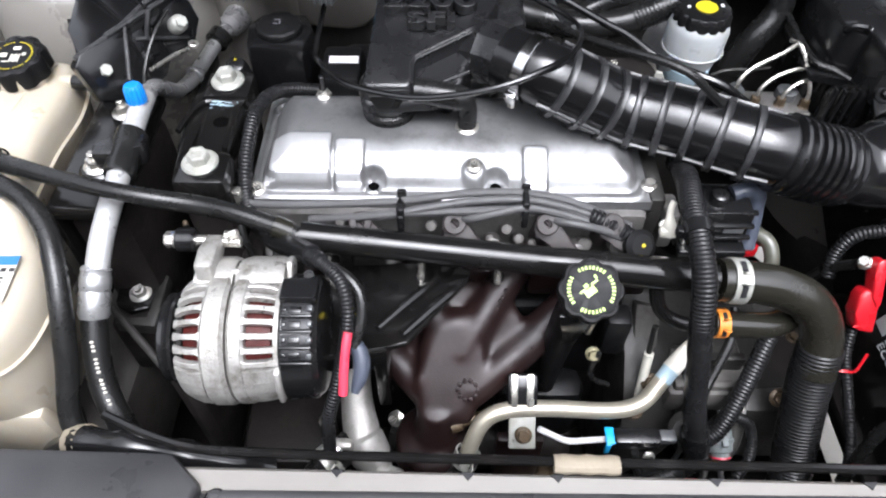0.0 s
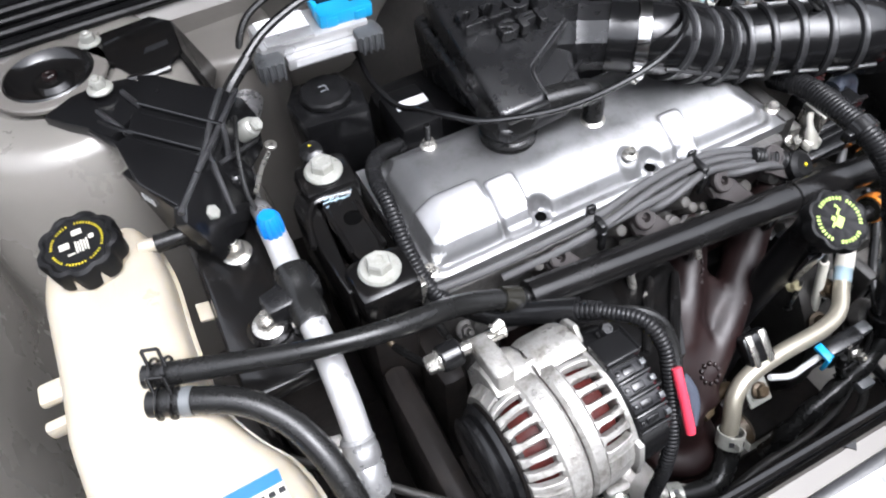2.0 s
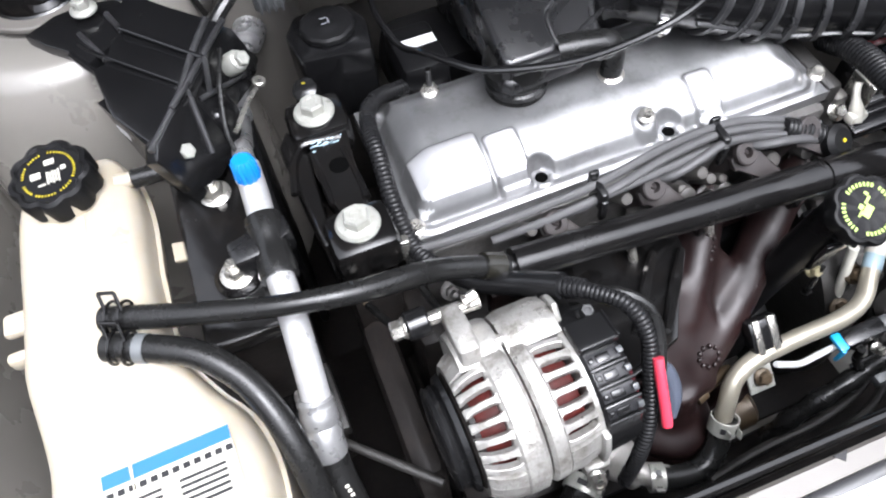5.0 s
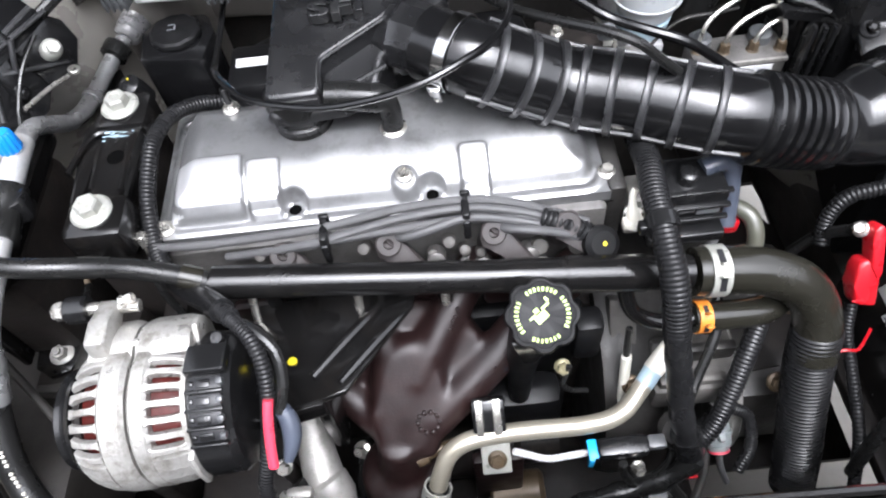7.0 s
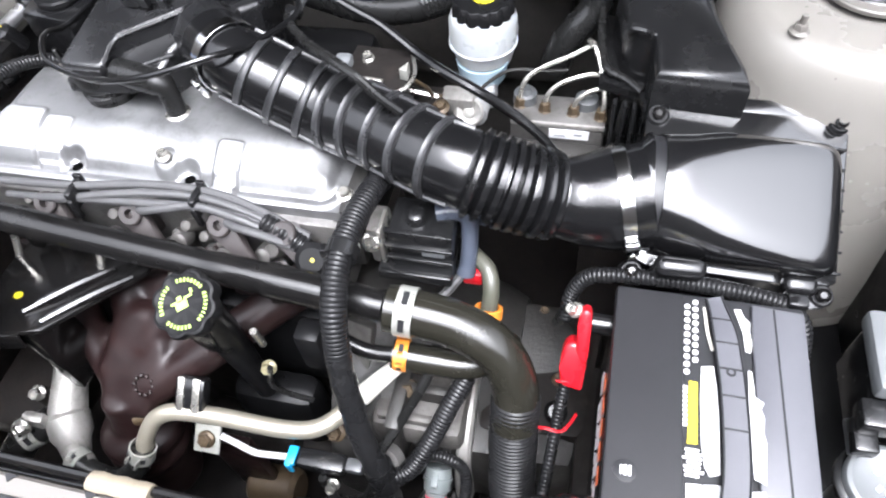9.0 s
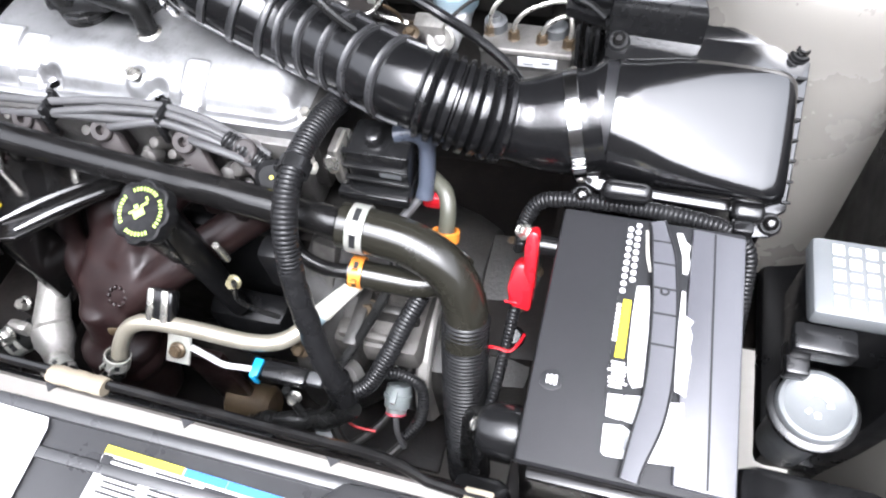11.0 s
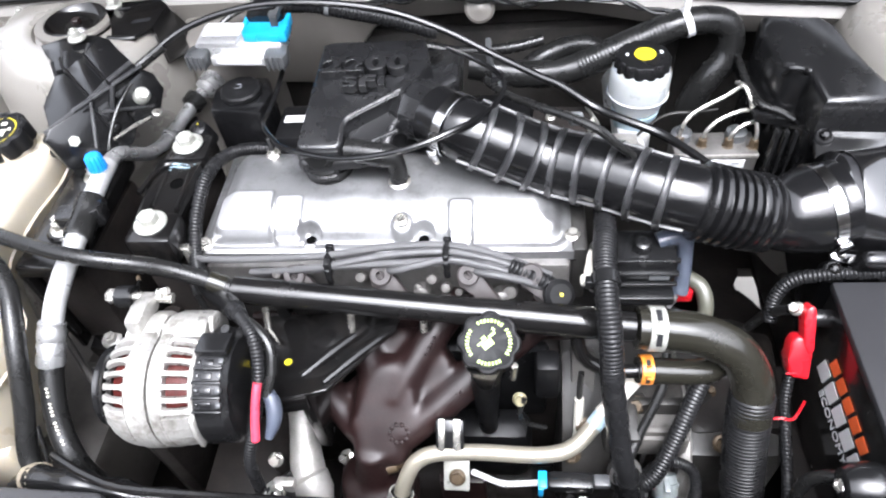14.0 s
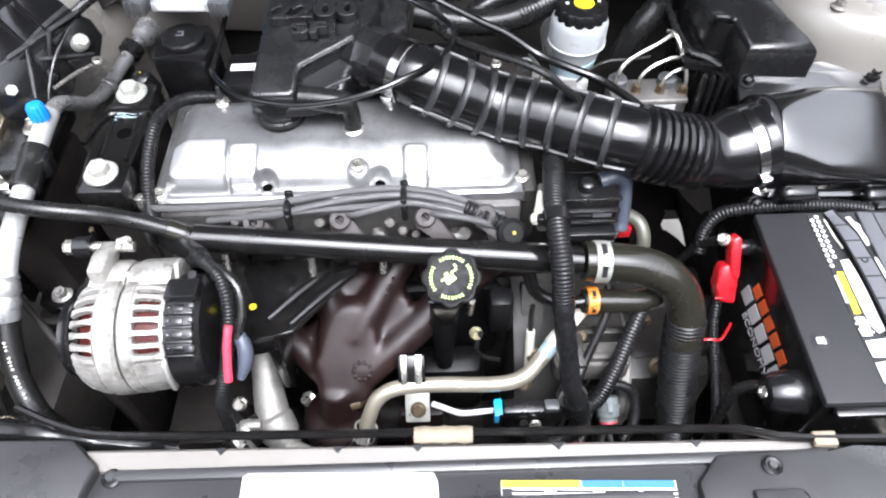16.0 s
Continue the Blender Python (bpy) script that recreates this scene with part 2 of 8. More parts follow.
GLASS_DARK = material("dark_tinted_glass", (0.006, 0.0072, 0.0078), 0.06, 0, 0.1, 3, 0, 100, rough_vary=0.02)


# ---- mesh helpers ----
def V(*a):
    return Vector(a[0]) if len(a) == 1 else Vector(a)


def part(name, bm, mat, parent=None, label="", smooth=35):
    me = bpy.data.meshes.new(name)
    bmesh.ops.recalc_face_normals(bm, faces=bm.faces)
    bm.to_mesh(me)
    bm.free()
    me.materials.append(mat)
    me.polygons.foreach_set("use_smooth", [True] * len(me.polygons))
    me.set_sharp_from_angle(angle=radians(smooth))
    ob = new(name, me)
    if parent is not None:
        ob.parent = parent
        if parent.type == "EMPTY":
            ob.matrix_parent_inverse = parent.matrix_basis.inverted()
    if label:
        ob["label"] = label
    return ob


def thing(name, at, label, category, group="", kind=""):
    ob = new(name)
    ob.empty_display_size = 0.02
    ob.location = at
    return tagged(ob, label, category, group, kind)


def solo(name, bm, mat, label, category, group="", kind="", smooth=35):
    return tagged(part(name, bm, mat, None, "", smooth), label, category, group, kind)


def B():
    return bmesh.new()


def frame_of(d):
    """A right-handed frame whose z runs along d."""
    return V(d).normalized().to_track_quat("Z", "Y").to_matrix().to_4x4()


def box(bm, c, s, bevel=0.003, m=None, seg=2):
    """A bevelled box of size s with its centre at c (in the frame m)."""
    t = Matrix.Translation(c) @ Matrix.Diagonal((*s, 1))
    made = bmesh.ops.create_cube(bm, size=1, matrix=(m @ t) if m else t)["verts"]
    if bevel:
        edges = list({e for v in made for e in v.link_edges})
        bmesh.ops.bevel(bm, geom=edges, offset=min(bevel, min(s) * 0.45), segments=seg, profile=0.5, affect="EDGES")
    return bm


def loft(bm, rings, cap=True):
    """Skin a list of closed rings with equally many points."""
    vs = [[bm.verts.new(p) for p in r] for r in rings]
    n = len(vs[0])
    for a, b in zip(vs, vs[1:]):
        for i in range(n):
            bm.faces.new((a[i], a[(i + 1) % n], b[(i + 1) % n], b[i]))
    if cap:
        bm.faces.new(vs[0][::-1])
        bm.faces.new(vs[-1])
    return bm


def lathe(bm, p, d, profile, sides=24, lobes=0, depth=0.0):
    """A turned body: profile rows (distance along d, radius), with optional lobes round it."""
    m = Matrix.Translation(p) @ frame_of(d)
    rings = []
    for h, r in profile:
        ring = []
        for i in range(sides):
            a = 2 * math.pi * i / sides
            rr = r * (1 - depth * (0.5 - 0.5 * math.cos(lobes * a)) ** 2) if lobes and r > 0.004 else r
            ring.append(m @ V(rr * math.cos(a), rr * math.sin(a), h))
        rings.append(ring)
    return loft(bm, rings)


def rod(bm, a, b, r, sides=12, bevel=0.15):
    d = V(b) - V(a)
    k = min(r * bevel, d.length * 0.2)
    return lathe(bm, a, d, [(0, r - k), (k, r), (d.length - k, r), (d.length, r - k)], sides)


def smooth_path(pts, step=0.008, closed=False):
    """Points of a Catmull-Rom curve through pts, about evenly spaced."""
    p = [V(q) for q in pts]
    if len(p) == 2:
        n = max(2, int((p[1] - p[0]).length / step))
        return [p[0].lerp(p[1], i / n) for i in range(n + 1)]
    p = [p[0] * 2 - p[1]] + p + [p[-1] * 2 - p[-2]]
    fine = []
    for a, b, c, d in zip(p, p[1:], p[2:], p[3:]):
        for k in range(24):
            t = k / 24
            fine.append(0.5 * (2 * b + (c - a) * t + (2 * a - 5 * b + 4 * c - d) * t * t + (3 * b - a - 3 * c + d) * t ** 3))
    fine.append(p[-2])
    run = [0.0]
    for a, b in zip(fine, fine[1:]):
        run.append(run[-1] + (b - a).length)
    n = max(2, int(run[-1] / step))
    out, j = [], 0
    for i in range(n + 1):
        s = run[-1] * i / n
        while j < len(run) - 2 and run[j + 1] < s:
            j += 1
        f = (s - run[j]) / max(1e-9, run[j + 1] - run[j])
        out.append(fine[j].lerp(fine[j + 1], min(1, f)))
    return out


def sweep(bm, path, radius, sides=12, flat=1.0):
    """A tube along a dense path; radius is a number or a function of (distance, fraction)."""
    run = [0.0]
    for a, b in zip(path, path[1:]):
        run.append(run[-1] + (b - a).length)
    up, rings = None, []
    for i, q in enumerate(path):
        t = (path[min(i + 1, len(path) - 1)] - path[max(i - 1, 0)]).normalized()
        if up is None:
            up = t.cross(V(0.21, 0.33, 0.92)).normalized()
        up = (up - t * up.dot(t)).normalized()
        side = t.cross(up)
        r = radius(run[i], run[i] / run[-1]) if callable(radius) else radius
        rings.append([q + r * (math.cos(2 * math.pi * k / sides) * up + flat * math.sin(2 * math.pi * k / sides) * side) for k in range(sides)])
    return loft(bm, rings)


def tube(bm, pts, r, sides=12, step=0.008, flat=1.0):
    return sweep(bm, smooth_path(pts, step), r, sides, flat)


def ribbed(bm, pts, r, pitch=0.0042, amp=0.1, sides=12):
    """Corrugated conduit."""
    return sweep(bm, smooth_path(pts, pitch / 4), lambda s, f: r * (1 - amp * (0.5 + 0.5 * math.cos(2 * math.pi * s / pitch)) ** 2), sides)


def prism(bm, poly, z0, z1, bevel=0.003, m=None, seg=2):
    """A plate: the outline poly in x, y, from z0 to z1 in the frame m."""
    m = m or Matrix.Identity(4)
    lo = [bm.verts.new(m @ V(x, y, z0)) for x, y in poly]
    hi = [bm.verts.new(m @ V(x, y, z1)) for x, y in poly]
    n = len(poly)
    faces = [bm.faces.new(lo[::-1]), bm.faces.new(hi)]
    for i in range(n):
        faces.append(bm.faces.new((lo[i], lo[(i + 1) % n], hi[(i + 1) % n], hi[i])))
    if bevel:
        bmesh.ops.bevel(bm, geom=list({e for f in faces for e in f.edges}), offset=bevel, segments=seg, profile=0.5, affect="EDGES")
    return bm


def ring_band(bm, p, d, r0, r1, h, sides=28):
    """A hollow band round the axis d, from radius r0 to r1."""
    m = Matrix.Translation(p) @ frame_of(d)
    k = min(h, r1 - r0) * 0.2
    prof = [(r0, 0), (r1 - k, 0), (r1, k), (r1, h - k), (r1 - k, h), (r0, h)]
    vs = [[bm.verts.new(m @ V(r * math.cos(2 * math.pi * i / sides), r * math.sin(2 * math.pi * i / sides), z)) for r, z in prof] for i in range(sides)]
    for i in range(sides):
        a, b = vs[i], vs[(i + 1) % sides]
        for j in range(len(prof)):
            k2 = (j + 1) % len(prof)
            bm.faces.new((a[j], b[j], b[k2], a[k2]))
    return bm


def hex_bolt(bm, p, d, r=0.007, h=0.007, flange=1.7, turn=0.3):
    """A flanged hexagon head standing on p."""
    m = Matrix.Translation(p) @ frame_of(d) @ Matrix.Rotation(turn, 4, "Z")
    if flange:
        lathe(bm, p, d, [(0, r * flange), (0.0018, r * flange), (0.0035, r * flange * 0.8), (0.004, r * 0.9)], 20)
    rings = []
    for z, q in ((0, 1), (h * 0.82, 1), (h, 0.86), (h, 0.5), (h * 0.9, 0.42)):
        rings.append([m @ V(r * q * math.cos(math.pi / 3 * i), r * q * math.sin(math.pi / 3 * i), z + (0.003 if flange else 0)) for i in range(6)])
    return loft(bm, rings)


def nut(bm, p, d, r=0.008, h=0.009, stud=0.008):
    hex_bolt(bm, p, d, r, h, 1.55)
    return rod(bm, V(p), V(p) + V(d).normalized() * (h + stud), r * 0.48, 10)


def clamp(name, p, d, r, w, mat, label, ear=(0, 0, 1)):
    """A spring clamp with two ears, as a thing of its own."""
    t = thing(name, p, label, "hose clamp", "hose clamps")
    d = V(d).normalized()
    part("band", ring_band(B(), V(p) - d * w / 2, d, r, r + 0.0016, w), mat, t)
    e = V(ear) - d * V(ear).dot(d)
    e.normalize()
    m = Matrix.Translation(V(p) + e * (r + 0.004)) @ Matrix((d.cross(e), d, e)).transposed().to_4x4()
    bm = box(B(), (0.006, 0, 0), (0.002, w * 0.55, 0.009), 0.0006, m, 1)
    part("ear", bm, mat, t)
    part("ear", box(B(), (-0.006, 0, 0), (0.002, w * 0.4, 0.008), 0.0006, m, 1), mat, t)
    for k in (-0.55, 0.55):
        q = Matrix.Translation(p) @ frame_of(d)
        a = math.atan2((q.inverted().to_3x3() @ e).y, (q.inverted().to_3x3() @ e).x) + k
        part("slot", box(B(), (r + 0.0016, 0, 0), (0.001, r * 0.62, w * 0.34), 0, q @ Matrix.Rotation(a, 4, "Z")), BLACK_MARK, t)
    return t


def text_mesh(body, size, depth, fat=0.0011, space=1.08):
    cu = bpy.data.curves.new("lettering", "FONT")
    cu.body, cu.size, cu.extrude, cu.bevel_depth, cu.offset = body, size, depth, 0.8 * fat, fat
    cu.align_x, cu.align_y, cu.space_character = "CENTER", "CENTER", space
    tmp = new("lettering_source", cu)
    bpy.context.view_layer.update()
    me = bpy.data.meshes.new_from_object(tmp.evaluated_get(bpy.context.evaluated_depsgraph_get()))
    bpy.data.objects.remove(tmp)
    bm = B()
    bm.from_mesh(me)
    return bm


def quad_frame(o, u, v):
    """A frame at o with x along u and y nearly along v."""
    u = V(u).normalized()
    w = u.cross(V(v)).normalized()
    return Matrix.Translation(o) @ Matrix((u, w.cross(u), w)).transposed().to_4x4()


def bars(parent, m, rows, mat, name="print", lift=0.0006):
    """Flat print: rows of (x, y, width, height) in the frame m; fine print is one part."""
    if len(rows) <= 9:
        for x, y, w, h in rows:
            last = part(name, box(B(), (x, y, lift), (w, h, 0.0006), 0, m), mat, parent)
        return last
    bm = B()
    for x, y, w, h in rows:
        box(bm, (x, y, lift), (w, h, 0.0006), 0, m)
    return part(name, bm, mat, parent)


# ---- the setting ----
bm = B()
bmesh.ops.create_grid(bm, x_segments=8, y_segments=8, size=300)
solo("ground", bm, CONCRETE, "grey dusty concrete ground under the car", "ground", kind="structure")


# Unseen walls, added to darken what the parts reflect from low down.
bm = box(B(), (0.1, -2.6, 1.5), (7.0, 0.2, 3.0), 0.01)
solo("sky_block_front", bm, SKY_BLOCK, "plain dark unseen wall added before the car to block low sky", "wall", kind="structure")
for x, side in ((-3.3, "sky_block_left"), (3.5, "sky_block_right")):
    bm = box(B(), (x, 0.4, 1.3), (0.2, 5.8, 2.6), 0.01)
    solo(side, bm, SKY_BLOCK, "plain dark unseen wall added beside the car to block low sky", "wall", kind="structure")


def seal_line(x):
    """Plan and height of the cowl's front edge at x."""
    f = max(0.0, min(1.0, (x - 0.18) / 0.3))
    return V(x, 0.909 + 0.008 * max(0.0, min(1.0, (-0.05 - x) / 0.1)) - 0.10 * (x - 0.1) ** 2 - 0.030 * f * f * (3 - 2 * f), 1.005 - 0.045 * (x + 0.1))


# Firewall, cowl panel and the rubber seal on it.
bm = box(B(), (0.12, 0.985, 0.60), (1.34, 0.03, 0.72), 0.01)
box(bm, (0.05, 0.955, 0.80), (0.72, 0.03, 0.2), 0.012)
solo("firewall", bm, INSULATION, "black insulated firewall behind the engine", "firewall", kind="structure")
rings = []
for i in range(61):
    x = -0.60 + 1.44 * i / 60
    q = seal_line(x)
    f = max(0.0, min(1.0, (-0.02 - x) / 0.12))
    low = 0.048 + 0.006 * math.sin(i * 0.33) + 0.125 * f * f * (3 - 2 * f)
    fwd = 0.014
    rings.append([q + V(0, 0.09, -0.004), q + V(0, 0.0, 0.0), q + V(0, -fwd + 0.006, -0.010), q + V(0, -fwd, -0.018), q + V(0, -fwd + 0.012, -low + 0.006), q + V(0, -fwd + 0.016, -low),
                  q + V(0, 0.03, -low - 0.010), q + V(0, 0.09, -low - 0.010)])
solo("cowl_panel", loft(B(), rings), PAINT_SHADED, "beige painted cowl panel above the firewall", "cowl", kind="structure")
solo("firewall_corner", prism(B(), [(-0.325, 0.845), (-0.305, 0.822), (-0.280, 0.812), (-0.252, 0.812), (-0.228, 0.822), (-0.214, 0.845), (-0.214, 0.93), (-0.325, 0.93)], 0.66, 0.975, 0.012, None, 4), PAINT_SHADED, "shaded beige painted firewall corner behind the pipe fitting", "firewall", kind="structure")
t = thing("cowl_seal", seal_line(0.1), "black rubber seal with several lips along the cowl", "rubber seal")
for dy, dz, r in ((-0.007, 0.003, 0.0065), (0.010, 0.010, 0.007), (0.026, 0.013, 0.0062), (0.040, 0.016, 0.0075)):
    part("seal_lip", tube(B(), [seal_line(-0.60 + 1.44 * i / 16) + V(0, dy, dz) for i in range(17)], lambda s_, f, r=r: r * (1 + 0.05 * math.sin(s_ * 37) + 0.03 * math.sin(s_ * 91)), 10, 0.012, 0.75), COWL_BLACK, t)
rings = []
for i in range(33):
    q = seal_line(-0.60 + 1.44 * i / 32)
    rings.append([q + V(0, -0.009, -0.002), q + V(0, -0.009, 0.003), q + V(0, 0.048, 0.013), q + V(0, 0.048, 0.006)])
part("seal_base", loft(B(), rings), COWL_BLACK, t)
rings = []
for i in range(25):
    x = -0.62 + 1.48 * i / 24
    q = seal_line(x)
    rings.append([q + V(0, 0.045, 0.010), q + V(0, 0.09, 0.028), q + V(0, 0.20, 0.055), q + V(0, 0.34, 0.11), q + V(0, 0.34, 0.09), q + V(0, 0.05, -0.01)])
grille = solo("cowl_grille", loft(B(), rings), COWL_BLACK, "black plastic cowl grille below the windscreen", "cowl grille")
for i in range(15):
    x = -0.585 + 0.0125 * i
    q = seal_line(x)
    part("slat", tube(B(), [q + V(0, 0.075, 0.030), q + V(0, 0.13, 0.048), q + V(0, 0.20, 0.064)], 0.0042, 8, 0.02), SATIN, grille)
bm = prism(B(), [(-0.62, 1.20), (0.86, 1.18), (0.80, 1.9), (-0.56, 1.9)], 0, 0.006, 0, Matrix.Translation((0, 0, -0.35)) @ Matrix.Rotation(radians(0), 4, "X"))
for v in bm.verts:
    v.co.z = 1.10 + 0.62 * (v.co.y - 1.18) + (0.006 if v.co.z > -0.347 else 0)
solo("windscreen", bm, GLASS_DARK, "dark windscreen behind the cowl", "windscreen", kind="structure")

# The raised hood, above and behind the view.
bm = prism(B(), [(-0.62, 0.0), (0.86, 0.0), (0.82, 0.98), (0.60, 1.06), (-0.36, 1.06), (-0.58, 0.98)], 0, 0.03, 0.008,
           Matrix.Translation((0, 1.02, 1.07)) @ Matrix.Rotation(radians(HOOD), 4, "X"))
hood = solo("hood", bm, PAINT, "raised champagne painted hood of the car", "car hood", kind="structure")
# Unseen lining, added so that upward faces mirror a darker hood.
bm = prism(B(), [(-0.55, 0.05), (0.79, 0.05), (0.75, 0.90), (0.56, 0.98), (-0.32, 0.98), (-0.51, 0.90)], 0.034, 0.046, 0.005,
           Matrix.Translation((0, 1.02, 1.07)) @ Matrix.Rotation(radians(HOOD), 4, "X"))
part("hood_dark_lining", bm, INSULATION, hood, "unseen black lining added under the hood to darken reflections")


# Inner fenders with strut towers.
def tower(x, y, z, r):
    """A strut tower as a turned shape with a hole in its top."""
    bm = B()
    lathe(bm, (x, y, 0.45), (0, 0, 1), [(0.15, r * 1.46), (0.25, r * 1.42), (0.40, r * 1.28), (z - 0.45 - 0.045, r * 1.16), (z - 0.45 - 0.014, r * 1.07), (z - 0.45 - 0.003, r * 0.98), (z - 0.45, r * 0.9),
                                        (z - 0.45 - 0.001, r * 0.60), (z - 0.453, r * 0.54), (z - 0.46, r * 0.52)], 64)
    return bm


bm = tower(-0.445, 0.825, 1.016, 0.115)
box(bm, (-0.60, 0.52, 0.76), (0.06, 0.80, 0.44), 0.02)
rings = []
for i in range(21):
    y = 0.05 + 0.86 * i / 20
    z = 0.955 + 0.05 * i / 20
    lean = 0.02 * math.sin(i * 0.3)
    rings.append([(-0.66, y, z + 0.012), (-0.60, y, z + 0.012), (-0.585, y, z + 0.006), (-0.578, y, z - 0.006), (-0.575 + lean * 0.3, y, z - 0.05), (-0.55 + lean, y, z - 0.18), (-0.52 + lean, y, 0.60),
                  (-0.52, y, 0.5), (-0.66, y, 0.5)])
loft(bm, [[V(p) for p in r] for r in rings])
left_apron = solo("inner_fender_left", bm, PAINT, "beige painted inner fender with strut tower and dimples", "inner fender", kind="structure")
bm = tower(0.715, 0.80, 0.985, 0.125)
rings = []
for i in range(21):
    y = 0.05 + 0.86 * i / 20
    z = 0.925 + 0.05 * i / 20
    rings.append([(0.92, y, z + 0.012), (0.86, y, z + 0.012), (0.845, y, z + 0.006), (0.838, y, z - 0.006), (0.835, y, z - 0.05), (0.82, y, z - 0.18), (0.80, y, 0.60), (0.80, y, 0.5), (0.92, y, 0.5)])
loft(bm, [[V(p) for p in r] for r in rings])
right_apron = solo("inner_fender_right", bm, PAINT, "beige painted inner fender with rounded strut tower", "inner fender", kind="structure")
for (x, y, z), ap in (((-0.445, 0.825, 1.012), left_apron), ((0.715, 0.80, 0.981), right_apron)):
    bm = B()
    ring_band(bm, (x, y, z), (0, 0, 1), 0.0435, 0.056, 0.006, 40)
    part("tower_ring", bm, PAINT_SHADED, ap)
    part("strut_top", lathe(B(), (x, y, z - 0.02), (0, 0, 1), [(0, 0.044), (0.024, 0.044), (0.027, 0.041), (0.021, 0.0375), (0.016, 0.030), (0.015, 0.020), (0.020, 0.016), (0.021, 0.008)], 40), BLACK_METAL, ap, "glossy black strut top")
    part("strut_nut", hex_bolt(B(), (x, y, z + 0.001), (0, 0, 1), 0.007, 0.005, 0), RUST, ap, "rusted strut nut")
for i, (x, y, z) in enumerate(((0.565, 0.70, 0.86), (0.60, 0.672, 0.84), (0.64, 0.655, 0.80), (0.60, 0.668, 0.90))):
    part("spot_weld", lathe(B(), V(x, y, z), V(x - 0.70, y - 0.80, 0), [(-0.004, 0.006), (0, 0.005), (0.0012, 0.002)], 10), PAINT_SHADED, right_apron)

# Rails, cradle and the tie bar low at the front.
bm = box(B(), (-0.43, 0.48, 0.62), (0.13, 1.0, 0.16), 0.015)
solo("frame_rail_left", bm, PAINT_GRIMY, "grimy beige frame rail", "frame rail", kind="structure")
bm = box(B(), (0.64, 0.42, 0.56), (0.15, 0.9, 0.12), 0.015)
solo("frame_rail_right", bm, PAINT_GRIMY, "grimy beige frame rail beside the gearbox", "frame rail", kind="structure")
bm = box(B(), (0.10, 0.26, 0.42), (1.1, 0.09, 0.10), 0.015)
solo("lower_tie_bar", bm, GRIME, "grimy black lower tie bar at the front", "tie bar", kind="structure")
bm = box(B(), (0.08, 0.62, 0.24), (0.9, 0.22, 0.06), 0.02)
solo("engine_cradle", bm, GRIME, "black steel engine cradle under the engine", "engine cradle", kind="structure")
# Dark sheets, added to keep the depths below the engine unlit.
shield = solo("under_engine_sheet", box(B(), (-0.20, 0.44, 0.40), (0.56, 0.44, 0.012), 0.004), GRIME, "dark sheet added under the engine to hide the lit ground", "splash shield", kind="structure")
for c, d in (((-0.24, 0.83, 0.36), (0.66, 0.38, 0.012)), ((0.345, 0.73, 0.30), (0.51, 0.54, 0.012)), ((0.225, 0.428, 0.40), (0.28, 0.214, 0.012)), ((0.505, 0.446, 0.40), (0.19, 0.178, 0.012)), ((0.39, 0.46, 0.395), (0.06, 0.18, 0.012))):
    part("dark_sheet_panel", box(B(), c, d, 0.004), GRIME, shield)

# Radiator behind the front panel, then the front panel itself.
t = thing("radiator", (0.10, 0.235, 0.40), "black radiator with fan shroud behind the front panel", "radiator")
part("core", box(B(), (0.10, 0.205, 0.62), (0.72, 0.03, 0.42), 0.005), GRIME, t)
part("shroud", box(B(), (0.02, 0.228, 0.60), (0.5, 0.012, 0.38), 0.005), PLASTIC, t)
part("end_tank", box(B(), (-0.27, 0.21, 0.62), (0.05, 0.045, 0.42), 0.012), PLASTIC, t)
part("end_tank", box(B(), (0.47, 0.21, 0.62), (0.05, 0.045, 0.42), 0.012), PLASTIC, t)

bm = B()
rings = []
for i in range(37):
    x = -0.62 + 1.50 * i / 36
    y = 0.2135 - 0.014 * (x + 0.2) if x > -0.2 else 0.2135
    if x > 0.46:
        y -= 0.012 * min(1, (x - 0.46) / 0.05)
    rings.append([V(x, y - 0.10, 0.864), V(x, y - 0.022, 0.864), V(x, y - 0.020, 0.873), V(x, y - 0.003, 0.875), V(x, y, 0.872), V(x, y, 0.80), V(x, y - 0.02, 0.79), V(x, y - 0.10, 0.79)])
front_panel = solo("radiator_support", loft(bm, rings), PAINT_SHADED, "beige painted radiator support panel with small notches", "radiator support", kind="structure")
for x in (-0.085, 0.025, 0.10, 0.232, 0.36):
    y = 0.2135 - 0.014 * (x + 0.2)
    part("notch", prism(B(), [(x - 0.006, y - 0.001), (x + 0.006, y - 0.001), (x, y - 0.0075)], 0.872, 0.8762, 0), BLACK_MARK, front_panel)

# The black cover in front of it, in stepped panels.
t = thing("radiator_cover", (0.1, 0.1, 0.86), "black plastic cover over the radiator support", "radiator cover")
part("panel", box(B(), (0.10, 0.02, 0.862), (1.50, 0.345, 0.02), 0.004), COVER_BLACK, t)
part("ledge", box(B(), (0.14, 0.188, 0.871), (0.66, 0.012, 0.012), 0.004), COVER_BLACK, t)
part("raised_panel", prism(B(), [(-0.62, 0.02), (-0.235, 0.02), (-0.205, 0.16), (-0.195, 0.195), (-0.225, 0.222), (-0.62, 0.232)], 0.862, 0.884, 0.006), COVER_BLACK, t)
part("raised_panel", prism(B(), [(0.355, 0.02), (0.80, 0.02), (0.80, 0.18), (0.50, 0.187), (0.475, 0.194), (0.375, 0.19), (0.352, 0.165)], 0.862, 0.882, 0.006), COVER_BLACK, t)
